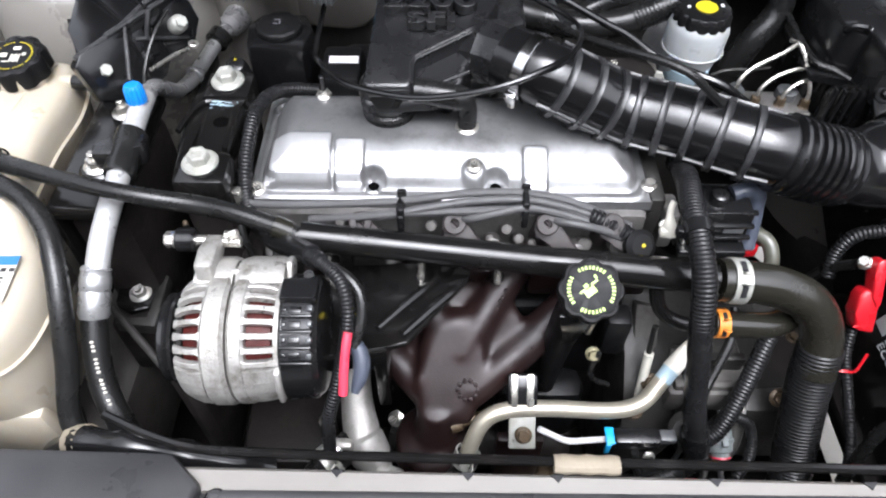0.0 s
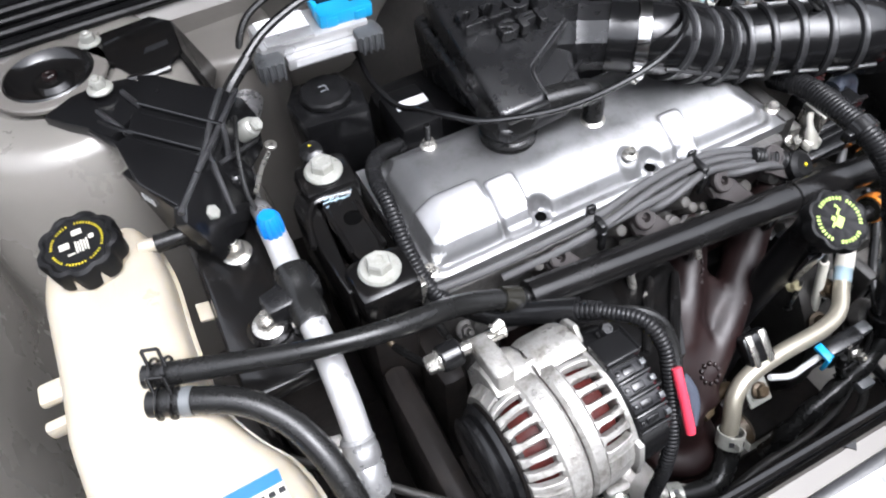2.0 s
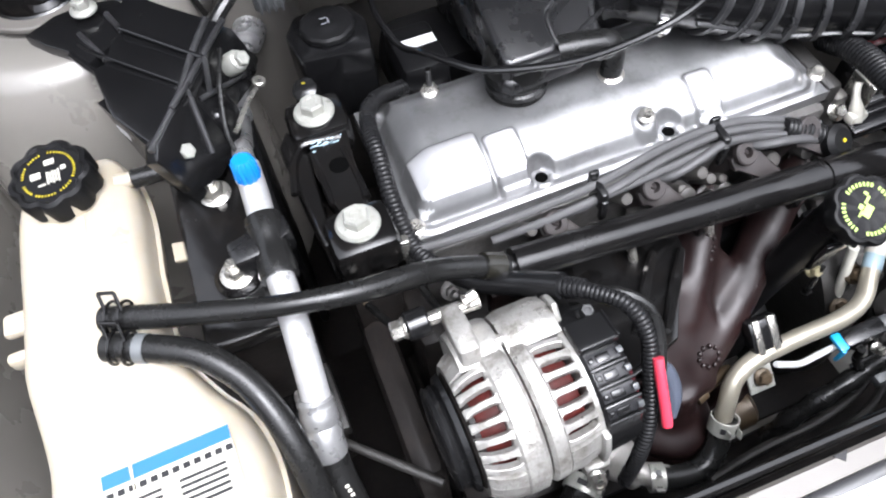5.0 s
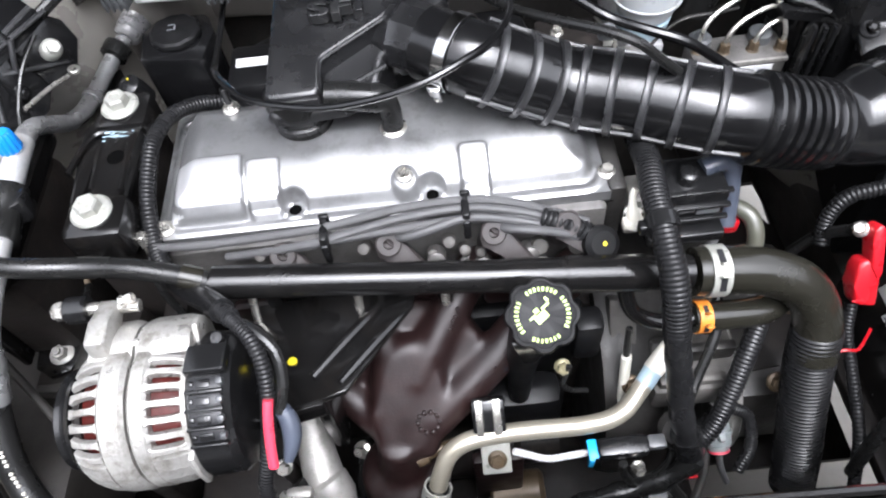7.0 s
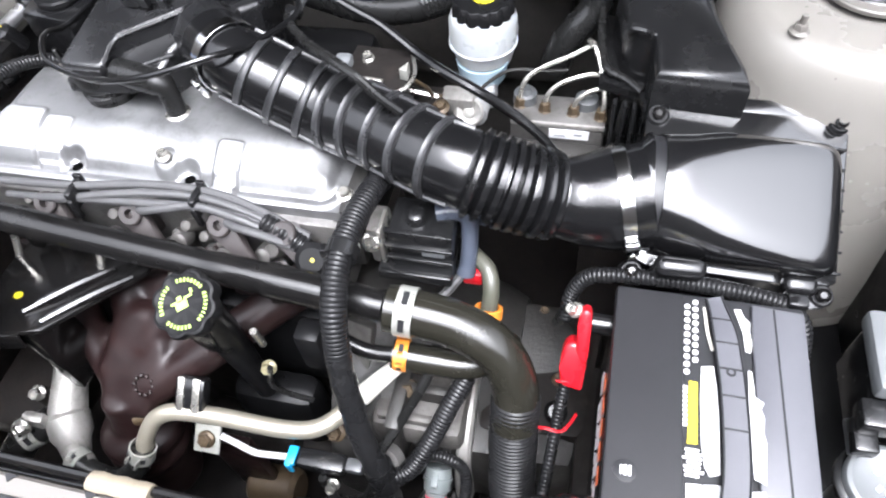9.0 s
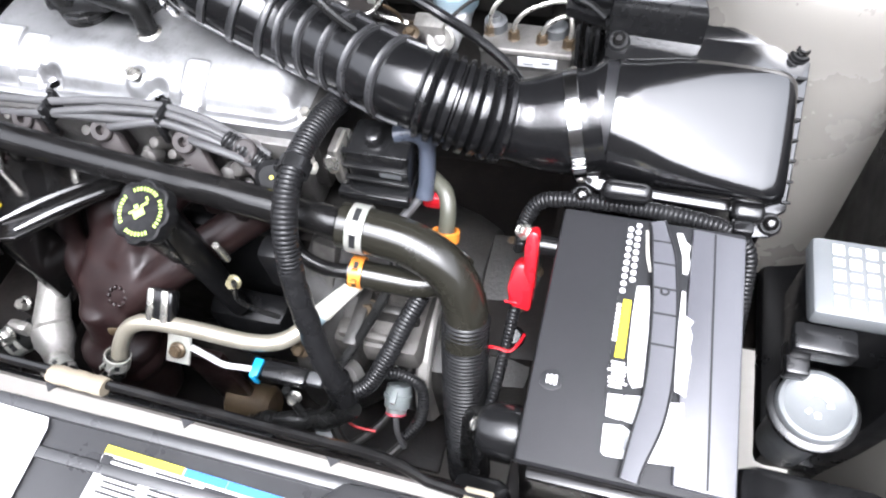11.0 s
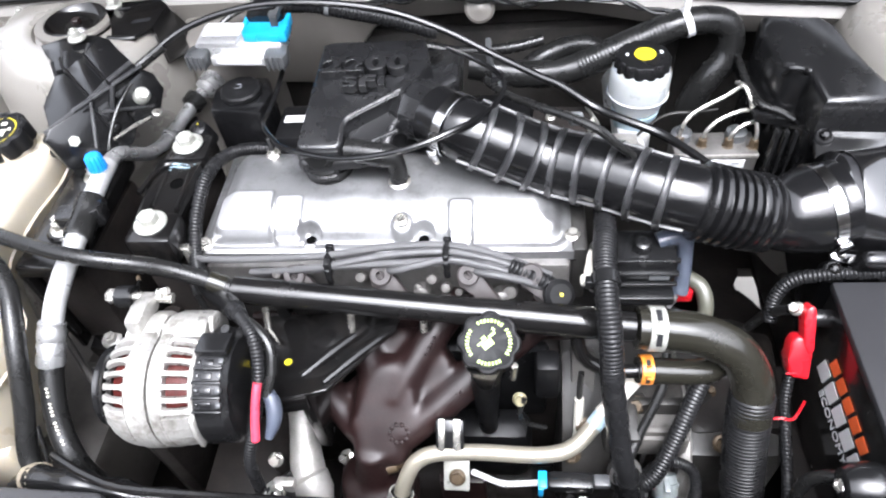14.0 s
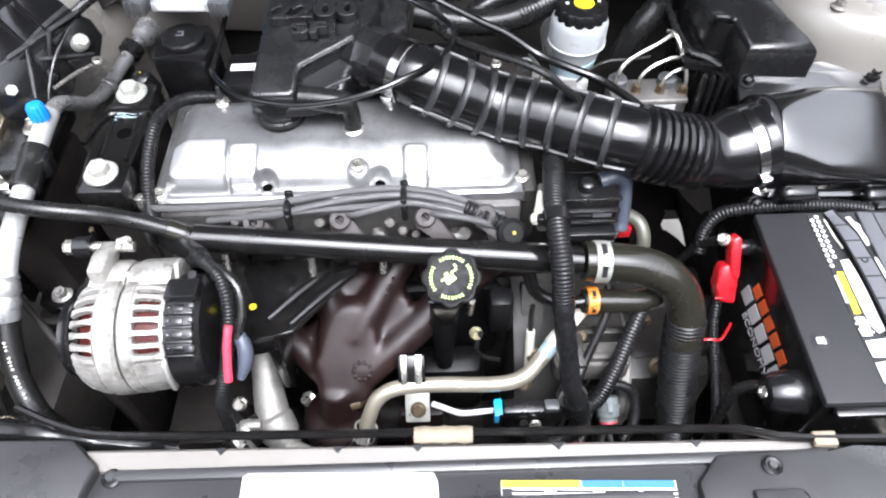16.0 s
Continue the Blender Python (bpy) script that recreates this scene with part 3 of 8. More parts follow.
part("ridge", prism(B(), [(-0.34, 0.165), (-0.255, 0.165), (-0.24, 0.10), (-0.26, 0.03), (-0.34, 0.03)], 0.88, 0.892, 0.004), COVER_BLACK, t)
part("ridge", prism(B(), [(0.395, 0.155), (0.44, 0.155), (0.465, 0.10), (0.80, 0.10), (0.80, 0.04), (0.41, 0.04)], 0.88, 0.889, 0.004), COVER_BLACK, t)
part("ridge", box(B(), (0.11, 0.155, 0.872), (0.44, 0.010, 0.006), 0.002), COVER_BLACK, t)
for x, y in ((-0.183, 0.186), (0.42, 0.176)):
    part("push_pin", lathe(B(), (x, y, 0.872 if x < 0 else 0.882), (0, 0, 1), [(0, 0.009), (0.003, 0.009), (0.0045, 0.007), (0.004, 0.003), (0.003, 0.001)], 20), PLASTIC, t)
    part("push_pin", lathe(B(), (x, y, 0.8755 if x < 0 else 0.8855), (0, 0, 1), [(0, 0.004), (0.002, 0.0035)], 12), COVER_BLACK, t)

sheet = thing("white_label", (0.03, 0.11, 0.873), "blank white paper sheet on the black cover", "label")
m = quad_frame((0.0275, 0.115, 0.8745), (1, -0.015, 0), (0, 1, 0.02))
part("sheet", prism(B(), [(-0.088, -0.075), (0.096, -0.075), (0.090, 0.060), (0.086, 0.068), (-0.084, 0.070), (-0.089, 0.066)], 0, 0.001, 0.0003, m, 1), PAPER, sheet)
part("print_mark", prism(B(), [(-0.006, 0.058), (0.001, 0.058), (0.001, 0.064), (-0.006, 0.064)], 0.0012, 0.0016, 0, m), GREY_MARK, sheet)
sticker = thing("warning_sticker", (0.255, 0.14, 0.873), "yellow and blue warning sticker with fine print", "sticker")
m = quad_frame((0.2535, 0.135, 0.8730), (1, -0.03, 0), (0, 1, 0))
part("sheet", prism(B(), [(-0.079, -0.04), (0.079, -0.04), (0.079, 0.036), (-0.079, 0.036)], 0, 0.001, 0.0003, m, 1), PAPER, sticker)
bars(sticker, m, [(-0.043, 0.0325, 0.071, 0.0065)], YELLOW_MARK, "yellow_band", 0.0014)
bars(sticker, m, [(0.0125, 0.0325, 0.037, 0.0065), (0.0545, 0.0325, 0.046, 0.0065)], BLUE_MARK, "blue_band", 0.0014)
bars(sticker, m, [(-0.055 + 0.04 * c + 0.002 * ((r * 7 + c) % 3), 0.026 - 0.0042 * r, 0.030 + 0.003 * ((r + c) % 2), 0.0019) for r in range(7) for c in range(4)], BLACK_MARK, "fine_print", 0.0014)
bars(sticker, m, [(-0.0735, 0.024, 0.009, 0.009)], BLACK_MARK, "print_mark", 0.0014)

# Release rod and its foam sleeve along the support.
t = thing("prop_rod", (0.1, 0.225, 0.88), "thin grey hood prop rod lying along the front panel", "prop rod")
part("rod", tube(B(), [(-0.30, 0.262, 0.868), (-0.24, 0.236, 0.876), (-0.17, 0.2245, 0.879), (0.12, 0.2185, 0.879), (0.36, 0.2145, 0.879), (0.41, 0.212, 0.879), (0.44, 0.203, 0.881), (0.56, 0.199, 0.881), (0.72, 0.20, 0.88)], 0.0042, 8, 0.02), BLACK_METAL, t)
part("sleeve", tube(B(), [(0.097, 0.2165, 0.8795), (0.152, 0.2155, 0.8795)], lambda s, f: 0.0095 * (1 - 0.12 * abs(math.cos(f * 9))), 10, 0.004, 0.8), STRIP, t, "worn beige foam sleeve")
part("retainer", box(B(), (0.476, 0.200, 0.881), (0.022, 0.014, 0.008), 0.002), STRIP, t, "small pale yellow retainer")

# Wheel arch liner below the tower, with a gap through which the ground shows.
bm = prism(B(), [(0.46, 0.55), (0.80, 0.55), (0.80, 0.688), (0.556, 0.690), (0.548, 0.706), (0.530, 0.728), (0.46, 0.728)], 0.514, 0.520, 0)
prism(bm, [(0.46, 0.7281), (0.526, 0.7281), (0.524, 0.740), (0.538, 0.766), (0.536, 0.7749), (0.46, 0.7749)], 0.514, 0.520, 0)
prism(bm, [(0.80, 0.6881), (0.80, 0.7749), (0.560, 0.7749), (0.563, 0.740), (0.559, 0.6901)], 0.514, 0.520, 0)
prism(bm, [(0.46, 0.775), (0.80, 0.775), (0.80, 0.96), (0.46, 0.96)], 0.514, 0.520, 0)
solo("wheel_arch_liner", bm, GRIME, "black wheel arch liner with a gap to the ground", "wheel liner", kind="structure")

# Body panels that close the bay, out of view.
bm = box(B(), (0.12, -0.18, 0.57), (1.72, 0.04, 0.58), 0.02)
solo("front_fascia", bm, PAINT, "champagne painted front fascia below the grille", "bumper", kind="structure")
for x, nm in ((-0.72, "fender_left"), (0.97, "fender_right")):
    bm = box(B(), (x, 0.42, 0.68), (0.04, 1.24, 0.54), 0.02)
    box(bm, (x + (0.045 if x < 0 else -0.045), 0.42, 0.955 if x < 0 else 0.925), (0.10, 1.2, 0.02), 0.008)
    solo(nm, bm, PAINT, "champagne painted outer fender", "fender", kind="structure")
bm = box(B(), (0.805, 0.52, 0.74), (0.03, 0.30, 0.42), 0.01)
box(bm, (0.775, 0.52, 0.60), (0.08, 0.30, 0.03), 0.01)
solo("fender_liner_right", bm, COWL_BLACK, "black plastic liner beside the filter box", "fender liner", kind="structure")


# ---- the engine ----
t = thing("engine_block", (0.02, 0.56, 0.25), "dark greasy cast iron engine block and head", "engine block")
part("crankcase", box(B(), (0.02, 0.57, 0.50), (0.42, 0.22, 0.50), 0.02), GRIME, t)
head = part("cylinder_head", box(B(), (0.010, 0.572, 0.835), (0.425, 0.172, 0.108), 0.006), HEAD, t)
for i in range(9):
    x = -0.17 + 0.045 * i
    part("boss", lathe(B(), (x, 0.475, 0.845 + 0.008 * (i % 3)), (0, -0.9, 0.45), [(0, 0.010), (0.016, 0.009), (0.018, 0.006)], 12), HEAD, t)
for i, x in enumerate((-0.185, -0.055, 0.035, 0.062, 0.085, 0.155, 0.19)):
    part("stud", nut(B(), (x, 0.468, 0.846 - 0.012 * (i % 2)), (0, -0.7, 0.7), 0.0065, 0.007, 0.012), HEAD, t)
for x, z, r in ((-0.106, 0.900, 0.0060), (-0.011, 0.893, 0.0066), (0.052, 0.873, 0.0056), (0.069, 0.889, 0.0066), (0.083, 0.873, 0.0062), (0.098, 0.866, 0.0052), (0.155, 0.865, 0.0090)):
    part("head_bolt", lathe(B(), (x, 0.488, z - 0.024), (0, -0.66, 0.75), [(0, r), (0.030, r), (0.033, r * 0.8), (0.034, r * 0.3)], 14), CASE_GREY, t, "dull grey bolt head")
part("end_plate", box(B(), (0.232, 0.555, 0.86), (0.018, 0.12, 0.09), 0.005), CAST_DIRTY_SHADED, t)
part("front_cover", box(B(), (-0.215, 0.53, 0.62), (0.03, 0.2, 0.42), 0.012), GRIME, t)
part("side_wall", box(B(), (0.02, 0.452, 0.70), (0.36, 0.02, 0.16), 0.008), COWL_BLACK, t)
part("starter", lathe(B(), (-0.02, 0.40, 0.50), (1, 0, 0), [(0, 0.02), (0.01, 0.04), (0.14, 0.04), (0.15, 0.03), (0.2, 0.03)], 20), GRIME, t)
part("oil_filter", lathe(B(), (0.085, 0.325, 0.53), (1, 0, 0.1), [(0, 0.022), (0.004, 0.026), (0.06, 0.026), (0.066, 0.02)], 20), BROWN, t, "small tan brown canister")
part("side_cover", box(B(), (0.125, 0.405, 0.61), (0.11, 0.05, 0.13), 0.02), COWL_BLACK, t)
part("starter_shield", box(B(), (0.095, 0.330, 0.600), (0.056, 0.014, 0.15), 0.004), RUST, t, "rust brown sheet shield")


# Valve cover: a cast lid with scalloped front, pads and bolt bosses.
def smoothstep(a, b, v):
    f = max(0.0, min(1.0, (v - a) / (b - a)))
    return f * f * (3 - 2 * f)


def rounded(x, y, cx, cy, hx, hy, r):
    dx, dy = abs(x - cx) - hx + r, abs(y - cy) - hy + r
    return math.hypot(max(dx, 0), max(dy, 0)) + min(max(dx, dy), 0) - r


HOLES = ((-0.074, 0.514), (0.058, 0.514), (-0.19, 0.64), (0.19, 0.64))
PADS = ((-0.157, 0.5365, 0.0375, 0.0280, 0.0035), (-0.1000, 0.5310, 0.0165, 0.0255, 0.0030), (0.1005, 0.5240, 0.0140, 0.0265, 0.0030))


def cover_height(x, y):
    d = rounded(x, y, 0.010, 0.582, 0.208, 0.076, 0.024)
    rise = 0.55 * smoothstep(0.0, -0.014, d) + 0.45 * smoothstep(-0.004, -0.036, d)
    for hx, hy in HOLES:
        rise *= smoothstep(0.0085, 0.0150, math.hypot(x - hx, y - hy))
    top = 0.0335 - 0.004 * smoothstep(0.56, 0.53, y) - 0.006 * ((y - 0.59) / 0.07) ** 2 - 0.004 * smoothstep(-0.05, 0.21, x)
    z = 0.9015 + top * rise
    z += 0.0022 * smoothstep(0.004, 0.0, abs(rounded(x, y, 0.010, 0.578, 0.212, 0.080, 0.02) + 0.004) - 0.002)
    for px, py, hx, hy, h in PADS:
        z = max(z, z + (h + 0.30 * max(0, py + hy - y) * 0.25) * smoothstep(0.0015, -0.003, rounded(x, y, px, py, hx, hy, 0.006)))
    z += 0.010 * smoothstep(0.0150, 0.0085, math.hypot(x - 0.034, y - 0.522)) * (1 - 0.75 * rise)
    for hx, hy in HOLES:
        z -= 0.003 * smoothstep(0.0065, 0.0052, math.hypot(x - hx, y - hy))
        z += 0.0025 * smoothstep(0.0115, 0.010, math.hypot(x - hx, y - hy))
    return z


bm = B()
NX, NY = 240, 96
X0, X1, Y0, Y1 = -0.208, 0.228, 0.496, 0.664
grid = [[bm.verts.new((X0 + (X1 - X0) * i / NX, Y0 + (Y1 - Y0) * j / NY, 0)) for i in range(NX + 1)] for j in range(NY + 1)]
for row in grid:
    for v in row:
        v.co.z = cover_height(v.co.x, v.co.y)
for a, b in zip(grid, grid[1:]):
    for i in range(NX):
        bm.faces.new((a[i], a[i + 1], b[i + 1], b[i]))
rim = grid[0] + [r[-1] for r in grid[1:]] + grid[-1][-2::-1] + [r[0] for r in grid[-2:0:-1]]
low = [bm.verts.new((v.co.x, v.co.y, 0.889)) for v in rim]
for i in range(len(rim)):
    k = (i + 1) % len(rim)
    bm.faces.new((rim[i], low[i], low[k], rim[k]))
cover = thing("valve_cover", (0.01, 0.58, 0.889), "silver cast aluminium valve cover with scalloped edge", "valve cover")
lid = part("lid", bm, CAST_COVER, cover)
# Pads take the brighter metal, with the sky's reflection in its colour.
lid.data.materials.append(CAST_PAD)
for f in lid.data.polygons:
    if any(rounded(f.center.x, f.center.y, px, py, hx, hy, 0.004) < -0.0015 for px, py, hx, hy, _ in PADS) and f.normal.z > 0.6:
        f.material_index = 1
for x, y, z, r in ((0.034, 0.522, 0.926, 0.0055), (0.225, 0.518, 0.903, 0.006), (-0.137, 0.629, 0.934, 0.006), (-0.199, 0.508, 0.903, 0.006)):
    part("bolt", hex_bolt(B(), (x, y, z), (0, -0.1, 1), r, 0.006, 1.5), STEEL, cover)
for hx, hy in HOLES[:2]:
    part("bolt_hole", lathe(B(), (hx, hy, cover_height(hx, hy) - 0.001), (0, -0.12, 1), [(0, 0.0064), (0.0030, 0.0062), (0.0034, 0.0050), (0.0024, 0.004)], 20), HOLE, cover, "dark recessed bolt hole")
part("stud", rod(B(), (-0.137, 0.629, 0.935), (-0.137, 0.629, 0.962), 0.0035), BLACK_METAL, cover)
part("gasket", box(B(), (0.010, 0.580, 0.8875), (0.440, 0.170, 0.003), 0.001), BLACK_METAL, cover)
part("dowel", lathe(B(), (0.027, 0.578, 0.930), (0, 0, 1), [(0, 0.0135), (0.004, 0.0135), (0.006, 0.010), (0.012, 0.010)], 20), STEEL, cover, "bright ventilation port")

# Breather elbow and grommet between resonator and cover.
t = thing("breather_elbow", (0.027, 0.58, 0.938), "black rubber breather elbow on the valve cover", "breather hose")
part("elbow", tube(B(), [(0.027, 0.578, 0.936), (0.027, 0.579, 0.958), (0.022, 0.581, 0.968), (0.002, 0.584, 0.972), (-0.03, 0.588, 0.974)], lambda s, f: 0.0105 + 0.0035 * smoothstep(0.30, 0.42, f), 16, 0.004), RUBBER, t)
t = thing("resonator_grommet", (-0.066, 0.598, 0.93), "ribbed black rubber mount under the resonator", "rubber mount")
part("mount", lathe(B(), (-0.060, 0.601, 0.930), (0, 0, 1), [(0, 0.026), (0.005, 0.029), (0.009, 0.027), (0.011, 0.030), (0.016, 0.030), (0.018, 0.027), (0.024, 0.031), (0.030, 0.027), (0.034, 0.032), (0.044, 0.031), (0.050, 0.027)], 32), RUBBER, t)

# Resonator box with raised engine marking.
res = thing("intake_resonator", (-0.02, 0.69, 0.96), "black plastic intake resonator with raised engine marking", "intake resonator")
OUT = [(-0.086, 0.576), (-0.080, 0.570), (-0.010, 0.574), (0.018, 0.588), (0.026, 0.618), (0.046, 0.646), (0.070, 0.668), (0.094, 0.690), (0.096, 0.765), (0.085, 0.785), (0.02, 0.797), (-0.070, 0.790), (-0.081, 0.770)]


def res_top(x, y):
    return 0.990 + 0.33 * (min(y, 0.648) - 0.577) + 0.05 * max(0, min(y, 0.735) - 0.648) - 0.55 * max(0, y - 0.735) - 0.03 * max(0, x - 0.02)


def inset(poly, d):
    n, out = len(poly), []
    for i in range(n):
        a, b, c = V(*poly[i - 1], 0), V(*poly[i], 0), V(*poly[(i + 1) % n], 0)
        n1, n2 = (b - a).normalized(), (c - b).normalized()
        k = V(-n1.y - n2.y, n1.x + n2.x, 0)
        k = k.normalized() / max(0.5, math.cos(math.acos(max(-1, min(1, n1.dot(n2)))) / 2))
        out.append((b.x + k.x * d, b.y + k.y * d))
    return out


rings = [[V(x, y, 0.905 + 0.055 * (y < 0.62)) for x, y in inset(OUT, 0.006)], [V(x, y, res_top(x, y) - 0.030) for x, y in OUT], [V(x, y, res_top(x, y) - 0.024) for x, y in OUT]]
for d, dz in ((0.0012, 0.021), (0.004, 0.0185), (0.008, 0.018)):
    rings.append([V(x, y, res_top(x, y) - dz) for x, y in inset(OUT, d)])
case = part("case", loft(B(), rings), RES_BLACK, res)
# The raised deck leaves a pocket at the front corner.
DECK = [(-0.084, 0.580), (-0.079, 0.575), (-0.038, 0.575), (-0.032, 0.581), (-0.0318, 0.602), (-0.027, 0.611), (0.030, 0.643), (0.041, 0.652), (0.048, 0.669), (0.0625, 0.698), (0.054, 0.738), (0.0455, 0.764), (-0.068, 0.768), (-0.0735, 0.757), (-0.0745, 0.735)]
rings = [[V(x, y, res_top(x, y) - 0.030) for x, y in DECK]]
for d, dz in ((0.0, 0.005), (0.0007, 0.0022), (0.0022, 0.0006), (0.0045, 0.0)):
    rings.append([V(x, y, res_top(x, y) - dz) for x, y in inset(DECK, d)])
part("deck", loft(B(), rings), RES_BLACK, res)
part("rim", tube(B(), [V(x, y, res_top(x, y) - 0.0012) for x, y in ((-0.0325, 0.580), (-0.0318, 0.602), (-0.026, 0.6115), (0.002, 0.6270), (0.030, 0.6430), (0.040, 0.6520))], 0.0022, 8, 0.003), RES_BLACK, res)
part("pocket_ridge", tube(B(), [(-0.024, 0.586, 0.976), (0.028, 0.610, 0.984)], 0.0026, 8, 0.004), RES_BLACK, res)
for body, x, y, w, h in (("2200", -0.0145, 0.6885, 0.104, 0.0275), ("SFI", -0.0135, 0.6575, 0.052, 0.0175)):
    bm = text_mesh(body, 0.04, 0.0050)
    xs, ys = [v.co.x for v in bm.verts], [v.co.y for v in bm.verts]
    fit = Matrix.Diagonal((w / (max(xs) - min(xs)), h / (max(ys) - min(ys)), 1, 1)) @ Matrix.Translation((-(max(xs) + min(xs)) / 2, -(max(ys) + min(ys)) / 2, 0))
    seat = quad_frame((x, y, res_top(x, y) + 0.0008), (1, 0.02, 0), (0, 1, 0.06 if y > 0.67 else 0.2))
    bmesh.ops.transform(bm, matrix=seat @ fit, verts=bm.verts)
    part("raised_lettering", bm, RES_BLACK, res, "raised engine marking " + body)
part("tab", box(B(), (-0.056, 0.573, 0.984), (0.046, 0.008, 0.010), 0.003), RES_BLACK, res)
part("neck_block", prism(B(), [(0.022, 0.632), (0.052, 0.628), (0.078, 0.652), (0.080, 0.676), (0.046, 0.686), (0.024, 0.664)], 0.950, 0.999, 0.006), RES_BLACK, res)
part("neck", tube(B(), [(0.036, 0.660, 0.979), (0.056, 0.642, 0.985), (0.084, 0.616, 0.991)], lambda s, f: 0.0345 + 0.0022 * (0.30 < f < 0.42), 10, 0.006), RES_BLACK, res, smooth=25)

# Intake duct with ribs and bellows.
duct = thing("intake_duct", (0.25, 0.57, 0.94), "glossy black ribbed rubber air intake duct", "intake duct")
AXIS = [(0.070, 0.626, 0.990), (0.104, 0.600, 0.990), (0.146, 0.592, 0.973), (0.196, 0.586, 0.953), (0.255, 0.565, 0.952), (0.31, 0.540, 0.951), (0.347, 0.529, 0.947), (0.40, 0.528, 0.930), (0.447, 0.537, 0.914), (0.492, 0.5475, 0.911), (0.512, 0.552, 0.914)]
path = smooth_path(AXIS, 0.0016)
total = sum((b - a).length for a, b in zip(path, path[1:]))
BELLOWS0, BELLOWS1 = 0.311, 0.390


def duct_radius(s, f):
    r = 0.0345 + 0.0035 * smoothstep(0.02, 0.10, s)
    if s < 0.030:
        return r + 0.001
    if BELLOWS0 < s < BELLOWS1:
        return r - 0.001 + 0.0062 * smoothstep(0.02, 0.42, 0.5 + 0.5 * math.cos(2 * math.pi * ((s - BELLOWS0) / (BELLOWS1 - BELLOWS0) * 8 + 0.5)))
    if s < BELLOWS0:
        return r
    return r + 0.011 * smoothstep(BELLOWS1, BELLOWS1 + 0.062, s)


part("hose", sweep(B(), path, duct_radius, 40), GLOSSY, duct)
for k in range(9):
    i = round((0.065 + 0.0305 * k) / total * (len(path) - 1))
    if 0 < i < len(path) - 2 and 0.065 + 0.0305 * k < BELLOWS0 - 0.004:
        d = (path[i + 1] - path[i - 1]).normalized()
        r = duct_radius(0.065 + 0.0305 * k, 0)
        part("rib", lathe(B(), path[i] - d * 0.0042, d, [(0, r - 0.002), (0.0003, r + 0.0018), (0.0010, r + 0.0034), (0.0018, r + 0.0030), (0.0042, r + 0.0024), (0.0066, r + 0.0030), (0.0074, r + 0.0034), (0.0081, r + 0.0018), (0.0084, r - 0.002)], 48), HIGHLIGHT_RUBBER, duct, "worn rib, paler for its painted highlight")
BEAD = [i for i in range(len(path)) if 0.05 < total * i / (len(path) - 1) < BELLOWS0 - 0.004]
for dx, dy, dz in ((0, -0.93, -0.36), (0, 0.55, 0.83)):
    line = []
    for i in BEAD:
        tan = (path[i + 1] - path[i - 1]).normalized()
        n = V(dx, dy, dz)
        n = (n - tan * n.dot(tan)).normalized()
        line.append(path[i] + n * 0.0384)
    part("mould_line", sweep(B(), line[::4], 0.0024, 6), HIGHLIGHT_RUBBER, duct)


def gear_clamp(name, p, d, r, turn, label):
    t = thing(name, p, label, "hose clamp", "intake clamps")
    part("band", ring_band(B(), p - d * 0.006, d, r, r + 0.0015, 0.012, 40), CHROME, t)
    m = Matrix.Translation(p) @ frame_of(d) @ Matrix.Rotation(turn, 4, "Z")
    part("worm_housing", box(B(), (r + 0.005, 0, 0), (0.008, 0.018, 0.013), 0.002, m), CHROME, t)
    part("screw", hex_bolt(B(), m @ V(r + 0.005, 0.009, 0), m.to_3x3() @ V(0, 1, 0), 0.0048, 0.006, 0), STEEL, t)
    return t


gear_clamp("gear_clamp", path[20], (path[22] - path[18]).normalized(), 0.0365, radians(200), "shiny steel worm clamp on the intake duct")
gear_clamp("gear_clamp", V(0.490, 0.547, 0.911), V(0.966, 0.209, 0.150).normalized(), 0.0495, radians(185), "shiny steel worm clamp at the air filter box")


# ---- front of the engine ----
t = thing("coolant_pipe", (0.05, 0.43, 0.88), "shiny black painted steel coolant pipe across the engine", "coolant pipe")
PIPE_L, PIPE_R = V(-0.140, 0.433, 0.916), V(0.285, 0.421, 0.866)
part("pipe", tube(B(), [PIPE_L, PIPE_L.lerp(PIPE_R, 0.4), PIPE_L.lerp(PIPE_R, 0.7), PIPE_R], lambda s, f: 0.0150 if f < 0.6 else 0.0162, 20, 0.01), PIPE_BLACK, t)
part("collar", tube(B(), [PIPE_L.lerp(PIPE_R, 0.73), PIPE_L.lerp(PIPE_R, 0.90)], 0.0175, 20, 0.01), PIPE_BLACK, t)
part("nipple", tube(B(), [PIPE_L.lerp(PIPE_R, -0.05), PIPE_L.lerp(PIPE_R, 0.01)], 0.009, 14, 0.01), PIPE_BLACK, t)
part("branch", tube(B(), [(0.225, 0.42, 0.86), (0.235, 0.405, 0.83), (0.265, 0.398, 0.815), (0.31, 0.401, 0.813)], 0.008, 14), PIPE_BLACK, t)
for x, dz in ((-0.10, 0.0), (0.06, 0.0), (0.165, -0.002)):
    p = PIPE_L.lerp(PIPE_R, (x + 0.14) / 0.425)
    part("bracket", box(B(), p + V(0, 0.012, -0.028), (0.014, 0.02, 0.05), 0.003), PIPE_BLACK, t)

# Radiator hose, its clamp and the smaller hose below it.
t = thing("radiator_hose", (0.40, 0.40, 0.80), "thick black rubber upper radiator hose", "radiator hose")
part("hose", tube(B(), [(0.288, 0.421, 0.865), (0.315, 0.421, 0.862), (0.355, 0.419, 0.855), (0.392, 0.410, 0.838), (0.413, 0.393, 0.805), (0.416, 0.370, 0.762)], 0.0225, 24, 0.006), HOSE, t)
